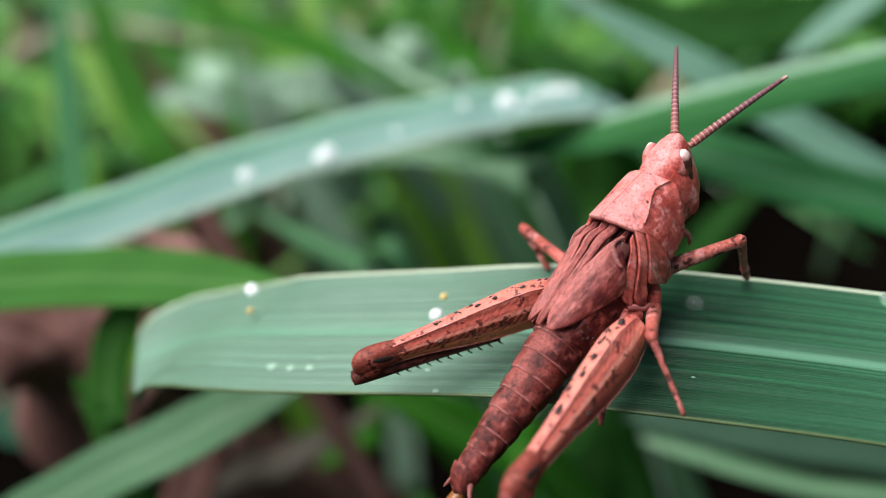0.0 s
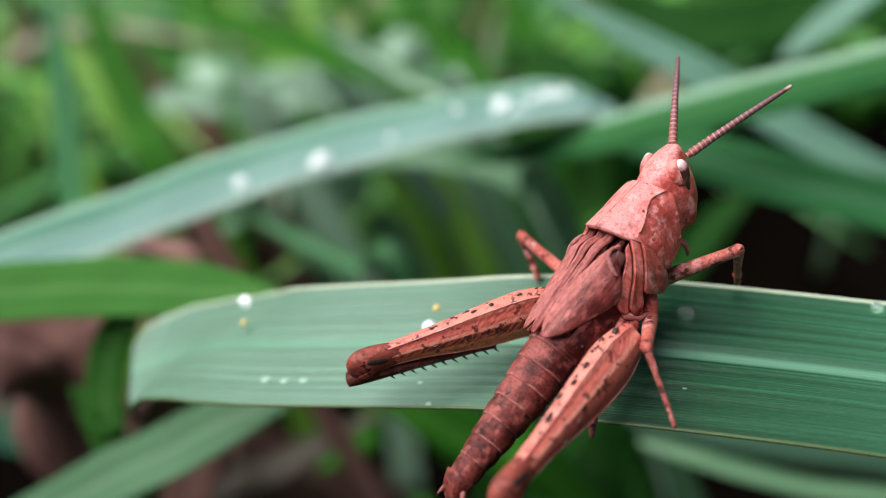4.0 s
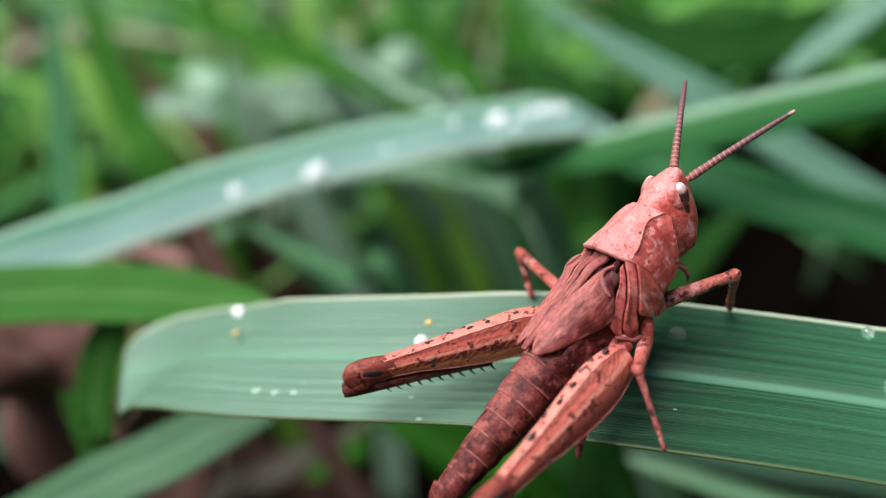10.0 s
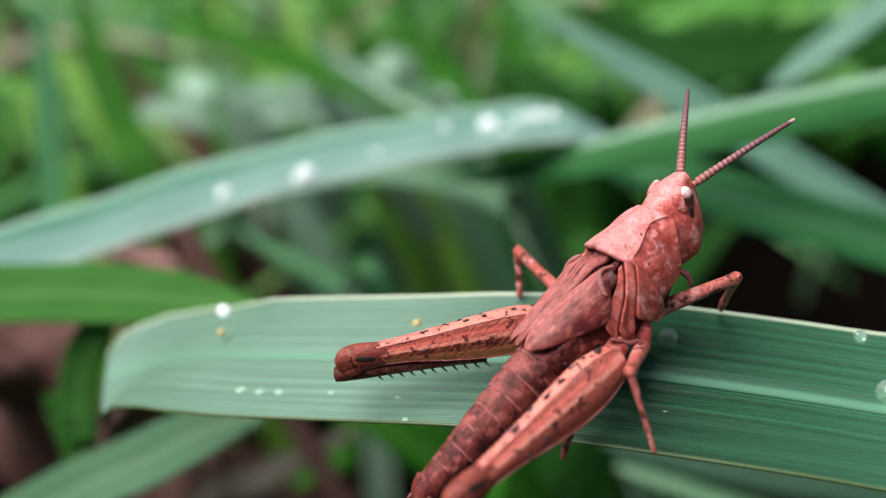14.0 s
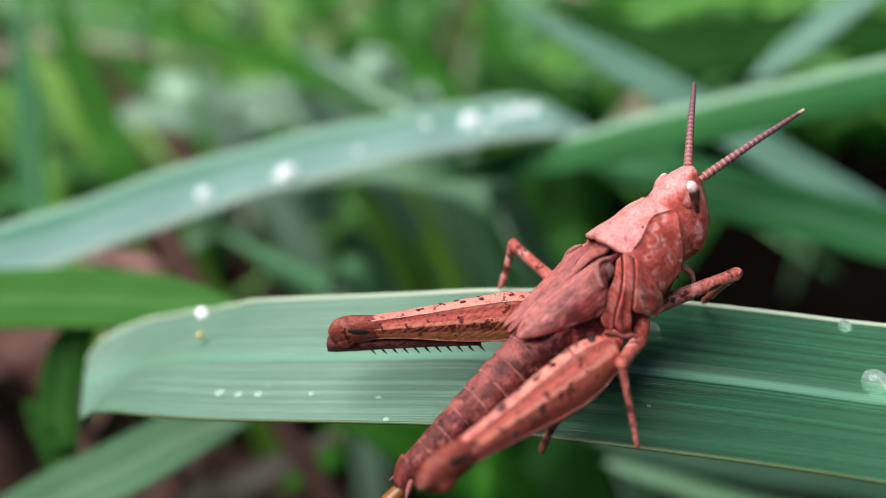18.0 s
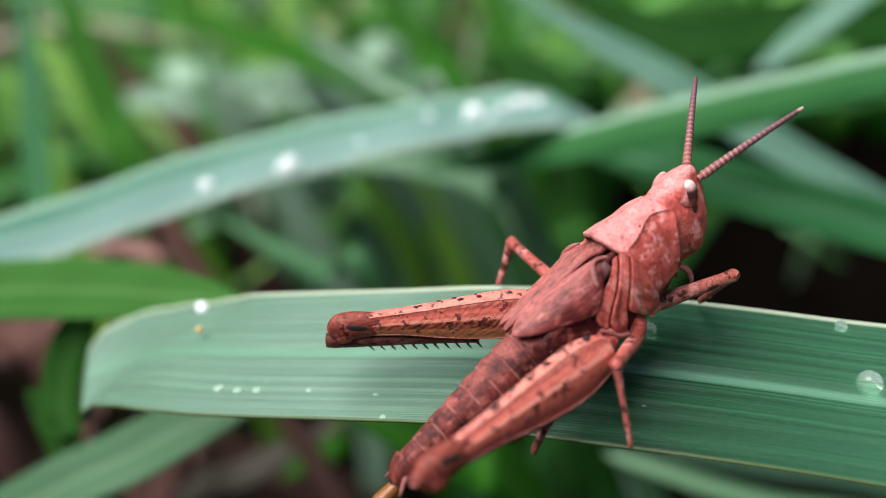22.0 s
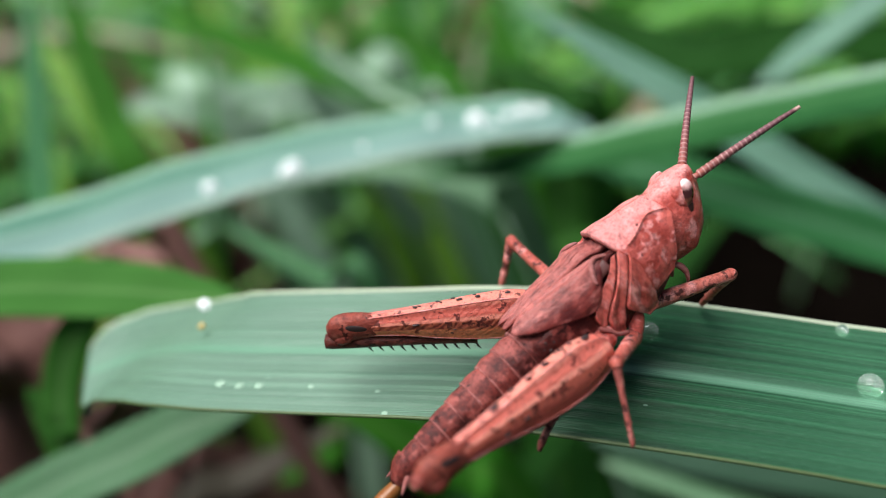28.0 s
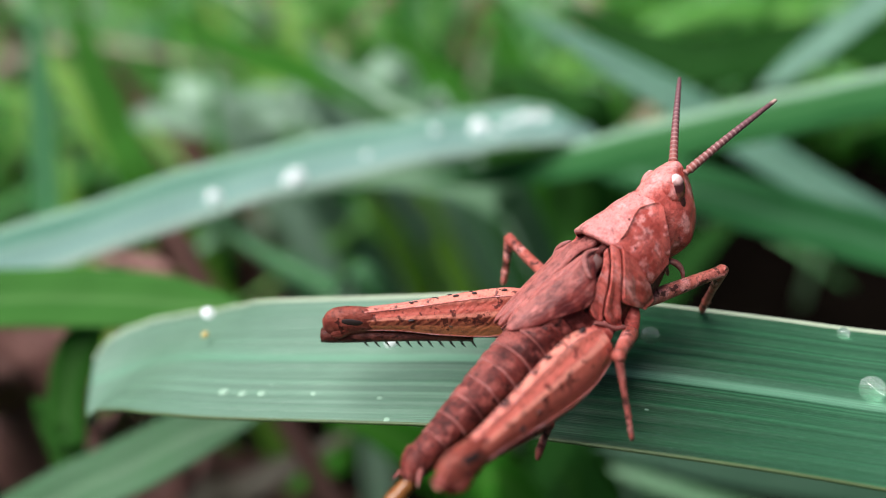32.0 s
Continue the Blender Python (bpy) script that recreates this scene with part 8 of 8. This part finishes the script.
    walk(mid_shin, [
        (0, pose(-0.000850, -0.003586, -0.000382, 174.69, 39.33, -134.66)), (0.5, pose(-0.000842, -0.003593, -0.000383, 173.65, 38.48, -135.54)),
        (1, pose(-0.000836, -0.003598, -0.000382, 172.95, 39.01, -136.18)), (1.5, pose(-0.000834, -0.003600, -0.000383, 172.69, 40.32, -136.48)),
        (2, pose(-0.000840, -0.003600, -0.000389, 172.19, 40.81, -137.13)), (2.5, pose(-0.000852, -0.003598, -0.000400, 172.60, 41.96, -136.91)),
        (3, pose(-0.000867, -0.003599, -0.000418, 172.41, 41.97, -137.30)), (3.5, pose(-0.000886, -0.003607, -0.000451, 170.93, 42.73, -139.06)),
        (5.5, pose(-0.000904, -0.003618, -0.000487, 170.29, 45.21, -139.91)), (6, pose(-0.000906, -0.003631, -0.000508, 170.28, 45.48, -139.75)),
        (6.5, pose(-0.000894, -0.003645, -0.000514, 169.29, 46.02, -140.51)), (7, pose(-0.000881, -0.003656, -0.000515, 168.95, 46.52, -140.59)),
        (7.5, pose(-0.000874, -0.003663, -0.000517, 168.48, 47.00, -140.93)), (8, pose(-0.000872, -0.003668, -0.000523, 167.98, 47.65, -141.43)),
        (8.5, pose(-0.000873, -0.003672, -0.000530, 167.05, 48.89, -142.47)), (9, pose(-0.000874, -0.003676, -0.000537, 166.72, 49.20, -142.80)),
        (9.5, pose(-0.000879, -0.003677, -0.000545, 166.54, 49.75, -143.08)), (10, pose(-0.000891, -0.003675, -0.000556, 166.87, 50.49, -142.90)),
        (10.5, pose(-0.000897, -0.003674, -0.000562, 166.68, 51.00, -143.20)), (11, pose(-0.000891, -0.003677, -0.000559, 166.17, 51.82, -143.72)),
        (11.5, pose(-0.000882, -0.003681, -0.000554, 165.45, 53.28, -144.42)), (12, pose(-0.000875, -0.003684, -0.000551, 164.66, 54.38, -145.23)),
        (12.5, pose(-0.000876, -0.003684, -0.000553, 164.23, 55.62, -145.77)), (13, pose(-0.000887, -0.003681, -0.000560, 164.84, 56.36, -145.28)),
        (13.5, pose(-0.000897, -0.003678, -0.000568, 165.09, 55.69, -145.14)), (14, pose(-0.000897, -0.003680, -0.000571, 164.70, 55.97, -145.55)),
        (14.5, pose(-0.000885, -0.003686, -0.000566, 163.52, 56.45, -146.67)), (16.5, pose(-0.000870, -0.003694, -0.000560, 159.16, 56.94, -151.36)),
        (17, pose(-0.000861, -0.003699, -0.000557, 158.45, 57.82, -152.01)), (17.5, pose(-0.000859, -0.003699, -0.000554, 157.59, 57.92, -153.00)),
        (18, pose(-0.000863, -0.003696, -0.000554, 157.33, 57.27, -153.37)), (18.5, pose(-0.000866, -0.003698, -0.000560, 156.85, 57.40, -153.92)),
        (19, pose(-0.000867, -0.003701, -0.000568, 157.40, 57.58, -153.24)), (19.5, pose(-0.000871, -0.003702, -0.000574, 157.33, 57.43, -153.33)),
        (20, pose(-0.000870, -0.003704, -0.000575, 156.16, 58.21, -154.63)), (20.5, pose(-0.000859, -0.003711, -0.000574, 154.99, 58.74, -155.77)),
        (21, pose(-0.000852, -0.003718, -0.000577, 154.14, 58.41, -156.54)), (21.5, pose(-0.000857, -0.003720, -0.000586, 153.38, 58.58, -157.42)),
        (22, pose(-0.000868, -0.003719, -0.000596, 152.75, 59.37, -158.28)), (22.5, pose(-0.000872, -0.003719, -0.000601, 152.37, 59.70, -158.74)),
        (23, pose(-0.000867, -0.003723, -0.000602, 151.35, 59.24, -159.81)), (23.5, pose(-0.000860, -0.003729, -0.000604, 149.97, 59.80, -161.22)),
        (24, pose(-0.000858, -0.003736, -0.000611, 150.04, 59.45, -160.97)), (24.5, pose(-0.000863, -0.003739, -0.000624, 150.01, 59.60, -160.97)),
        (25, pose(-0.000875, -0.003739, -0.000638, 151.57, 59.05, -159.28)), (25.5, pose(-0.000891, -0.003734, -0.000651, 152.46, 59.31, -158.46)),
        (27.5, pose(-0.000905, -0.003728, -0.000659, 156.24, 57.80, -154.35)), (28, pose(-0.000913, -0.003725, -0.000665, 157.27, 57.77, -153.32)),
        (28.5, pose(-0.000917, -0.003727, -0.000673, 156.80, 58.38, -153.86)), (29, pose(-0.000918, -0.003733, -0.000684, 156.82, 58.13, -153.72)),
        (29.5, pose(-0.000919, -0.003738, -0.000694, 157.01, 57.73, -153.40)), (30, pose(-0.000908, -0.003748, -0.000697, 155.57, 57.18, -154.72)),
        (30.5, pose(-0.000874, -0.003777, -0.000706, 150.44, 58.42, -159.73)), (31, pose(-0.000835, -0.003826, -0.000742, 147.14, 59.53, -162.18)),
        (31.5, pose(-0.000807, -0.003874, -0.000794, 143.39, 59.78, -165.22)), (32, pose(-0.000789, -0.003910, -0.000840, 140.74, 59.71, -167.30)),
    ])
    walk(left_thigh, [
        (0, pose(0.000800, 0.001920, -0.001360, 0.00, -5.25, 77.41)), (0.5, pose(0.000800, 0.001920, -0.001360, 0.00, -5.46, 77.19)),
        (1, pose(0.000800, 0.001920, -0.001360, 0.00, -5.74, 77.19)), (1.5, pose(0.000800, 0.001920, -0.001360, 0.00, -6.01, 77.34)),
        (2, pose(0.000800, 0.001920, -0.001360, 0.00, -6.22, 77.46)), (2.5, pose(0.000800, 0.001920, -0.001360, 0.00, -6.51, 77.49)),
        (3, pose(0.000800, 0.001920, -0.001360, 0.00, -7.04, 77.41)), (3.5, pose(0.000800, 0.001920, -0.001360, 0.00, -7.87, 77.30)),
        (5.5, pose(0.000800, 0.001920, -0.001360, 0.00, -8.85, 77.32)), (6, pose(0.000800, 0.001920, -0.001360, 0.00, -9.73, 77.49)),
        (6.5, pose(0.000800, 0.001920, -0.001360, 0.00, -10.51, 77.73)), (7, pose(0.000800, 0.001920, -0.001360, 0.00, -11.23, 78.01)),
        (7.5, pose(0.000800, 0.001920, -0.001360, 0.00, -11.83, 78.23)), (8, pose(0.000800, 0.001920, -0.001360, 0.00, -12.36, 78.31)),
        (8.5, pose(0.000800, 0.001920, -0.001360, 0.00, -12.82, 78.34)), (9, pose(0.000800, 0.001920, -0.001360, 0.00, -13.18, 78.48)),
        (9.5, pose(0.000800, 0.001920, -0.001360, 0.00, -13.57, 78.73)), (10, pose(0.000800, 0.001920, -0.001360, 0.00, -14.09, 78.95)),
        (10.5, pose(0.000800, 0.001920, -0.001360, 0.00, -14.64, 79.08)), (11, pose(0.000800, 0.001920, -0.001360, 0.00, -15.22, 79.21)),
        (11.5, pose(0.000800, 0.001920, -0.001360, 0.00, -15.87, 79.47)), (12, pose(0.000800, 0.001920, -0.001360, 0.00, -16.61, 79.80)),
        (12.5, pose(0.000800, 0.001920, -0.001360, 0.00, -17.44, 80.07)), (13, pose(0.000800, 0.001920, -0.001360, 0.00, -18.25, 80.24)),
        (13.5, pose(0.000800, 0.001920, -0.001360, 0.00, -18.94, 80.37)), (14, pose(0.000800, 0.001920, -0.001360, 0.00, -19.61, 80.74)),
        (14.5, pose(0.000800, 0.001920, -0.001360, 0.00, -20.44, 81.76)), (16.5, pose(0.000800, 0.001920, -0.001360, 0.00, -21.29, 83.33)),
        (17, pose(0.000800, 0.001920, -0.001360, 0.00, -21.87, 84.92)), (17.5, pose(0.000800, 0.001920, -0.001360, 0.00, -22.13, 86.15)),
        (18, pose(0.000800, 0.001920, -0.001360, 0.00, -22.16, 86.96)), (18.5, pose(0.000800, 0.001920, -0.001360, 0.00, -22.01, 87.56)),
        (19, pose(0.000800, 0.001920, -0.001360, 0.00, -21.87, 88.06)), (19.5, pose(0.000800, 0.001920, -0.001360, 0.00, -21.91, 88.34)),
        (20, pose(0.000800, 0.001920, -0.001360, 0.00, -22.02, 88.38)), (20.5, pose(0.000800, 0.001920, -0.001360, 0.00, -22.05, 88.32)),
        (21, pose(0.000800, 0.001920, -0.001360, 0.00, -22.13, 88.22)), (21.5, pose(0.000800, 0.001920, -0.001360, 0.00, -22.38, 88.15)),
        (22, pose(0.000800, 0.001920, -0.001360, 0.00, -22.64, 88.21)), (22.5, pose(0.000800, 0.001920, -0.001360, 0.00, -22.90, 88.36)),
        (23, pose(0.000800, 0.001920, -0.001360, 0.00, -23.26, 88.47)), (23.5, pose(0.000800, 0.001920, -0.001360, 0.00, -23.63, 88.46)),
        (24, pose(0.000800, 0.001920, -0.001360, 0.00, -23.93, 88.30)), (24.5, pose(0.000800, 0.001920, -0.001360, 0.00, -24.16, 88.02)),
        (25, pose(0.000800, 0.001920, -0.001360, 0.00, -24.19, 87.66)), (25.5, pose(0.000800, 0.001920, -0.001360, 0.00, -23.90, 87.14)),
        (27.5, pose(0.000800, 0.001920, -0.001360, 0.00, -23.44, 86.46)), (28, pose(0.000800, 0.001920, -0.001360, 0.00, -23.22, 85.86)),
        (28.5, pose(0.000800, 0.001920, -0.001360, 0.00, -23.36, 85.58)), (29, pose(0.000800, 0.001920, -0.001360, 0.00, -23.73, 85.52)),
        (29.5, pose(0.000800, 0.001920, -0.001360, 0.00, -24.26, 85.28)), (30, pose(0.000800, 0.001920, -0.001360, 0.00, -24.88, 84.49)),
        (30.5, pose(0.000800, 0.001920, -0.001360, 0.00, -25.43, 83.30)), (31, pose(0.000800, 0.001920, -0.001360, 0.00, -25.88, 82.39)),
        (31.5, pose(0.000800, 0.001920, -0.001360, 0.00, -26.40, 82.15)), (32, pose(0.000800, 0.001920, -0.001360, 0.00, -27.04, 82.32)),
    ])
    walk(left_shin, [
        (0, pose(0.002004, 0.007314, -0.000852, -31.31, 51.82, -126.36)), (0.5, pose(0.002025, 0.007307, -0.000832, -30.13, 50.56, -125.11)),
        (1, pose(0.002025, 0.007305, -0.000805, -30.65, 51.05, -125.61)), (1.5, pose(0.002009, 0.007305, -0.000779, -32.55, 52.30, -127.35)),
        (2, pose(0.001998, 0.007306, -0.000759, -32.03, 53.66, -127.22)), (2.5, pose(0.001995, 0.007303, -0.000730, -32.22, 55.38, -127.85)),
        (3, pose(0.002000, 0.007295, -0.000680, -32.06, 56.03, -127.84)), (3.5, pose(0.002009, 0.007282, -0.000600, -42.06, 56.29, -136.42)),
        (5.5, pose(0.002004, 0.007269, -0.000506, -61.79, 50.84, -152.02)), (6, pose(0.001985, 0.007260, -0.000422, -63.09, 51.75, -153.11)),
        (6.5, pose(0.001960, 0.007252, -0.000348, -65.70, 51.82, -155.13)), (7, pose(0.001931, 0.007244, -0.000279, -67.96, 52.17, -156.97)),
        (7.5, pose(0.001908, 0.007238, -0.000222, -68.81, 53.13, -157.79)), (8, pose(0.001898, 0.007229, -0.000173, -68.55, 54.59, -157.89)),
        (8.5, pose(0.001894, 0.007220, -0.000129, -68.77, 56.67, -158.93)), (9, pose(0.001880, 0.007215, -0.000095, -70.17, 56.78, -160.11)),
        (9.5, pose(0.001854, 0.007211, -0.000058, -71.52, 57.45, -161.40)), (10, pose(0.001831, 0.007203, -0.000009, -71.56, 58.59, -161.51)),
        (10.5, pose(0.001817, 0.007192, 0.000043, -72.96, 59.44, -162.98)), (11, pose(0.001803, 0.007180, 0.000097, -74.61, 60.54, -164.82)),
        (11.5, pose(0.001776, 0.007168, 0.000157, -79.07, 61.26, -169.36)), (12, pose(0.001742, 0.007154, 0.000227, -83.31, 61.24, -173.25)),
        (12.5, pose(0.001713, 0.007135, 0.000303, -89.01, 60.36, -178.50)), (13, pose(0.001694, 0.007114, 0.000378, -91.53, 60.09, 179.40)),
        (13.5, pose(0.001679, 0.007095, 0.000441, -93.02, 57.82, 179.24)), (14, pose(0.001641, 0.007079, 0.000503, -97.04, 54.59, 176.63)),
        (14.5, pose(0.001545, 0.007065, 0.000577, -100.68, 54.63, 173.66)), (16.5, pose(0.001401, 0.007054, 0.000654, -109.22, 42.48, 168.23)),
        (17, pose(0.001256, 0.007049, 0.000707, -111.51, 41.60, 167.12)), (17.5, pose(0.001145, 0.007049, 0.000730, -113.25, 41.76, 165.83)),
        (18, pose(0.001072, 0.007053, 0.000733, -113.89, 42.12, 165.59)), (18.5, pose(0.001019, 0.007060, 0.000720, -114.57, 42.56, 164.90)),
        (19, pose(0.000975, 0.007067, 0.000707, -114.54, 42.44, 165.30)), (19.5, pose(0.000949, 0.007067, 0.000711, -114.57, 41.81, 165.66)),
        (20, pose(0.000945, 0.007063, 0.000721, -115.37, 42.81, 164.45)), (20.5, pose(0.000951, 0.007062, 0.000723, -116.11, 42.79, 163.28)),
        (21, pose(0.000960, 0.007059, 0.000731, -116.20, 42.28, 163.20)), (21.5, pose(0.000966, 0.007049, 0.000753, -116.60, 41.92, 162.82)),
        (22, pose(0.000960, 0.007040, 0.000776, -117.59, 42.20, 161.62)), (22.5, pose(0.000946, 0.007030, 0.000799, -118.27, 42.77, 160.96)),
        (23, pose(0.000936, 0.007017, 0.000832, -119.23, 43.00, 159.97)), (23.5, pose(0.000937, 0.007003, 0.000865, -120.73, 43.59, 158.07)),
        (24, pose(0.000951, 0.006991, 0.000891, -120.85, 43.55, 158.03)), (24.5, pose(0.000975, 0.006981, 0.000911, -121.05, 43.82, 157.66)),
        (25, pose(0.001007, 0.006978, 0.000914, -119.65, 43.09, 159.51)), (25.5, pose(0.001053, 0.006987, 0.000888, -118.33, 42.75, 160.73)),
        (27.5, pose(0.001114, 0.007002, 0.000848, -114.68, 44.87, 164.79)), (28, pose(0.001168, 0.007007, 0.000828, -113.44, 45.22, 165.74)),
        (28.5, pose(0.001193, 0.007000, 0.000841, -113.70, 45.83, 165.08)), (29, pose(0.001197, 0.006985, 0.000874, -113.92, 45.90, 165.08)),
        (29.5, pose(0.001216, 0.006962, 0.000920, -113.74, 46.64, 165.47)), (30, pose(0.001284, 0.006930, 0.000975, -113.81, 46.31, 165.32)),
        (30.5, pose(0.001385, 0.006897, 0.001023, -114.97, 46.01, 163.05)), (31, pose(0.001461, 0.006869, 0.001062, -114.22, 46.79, 163.53)),
        (31.5, pose(0.001479, 0.006844, 0.001107, -114.23, 47.44, 163.61)), (32, pose(0.001461, 0.006819, 0.001163, -115.51, 48.76, 162.12)),
    ])


motions()
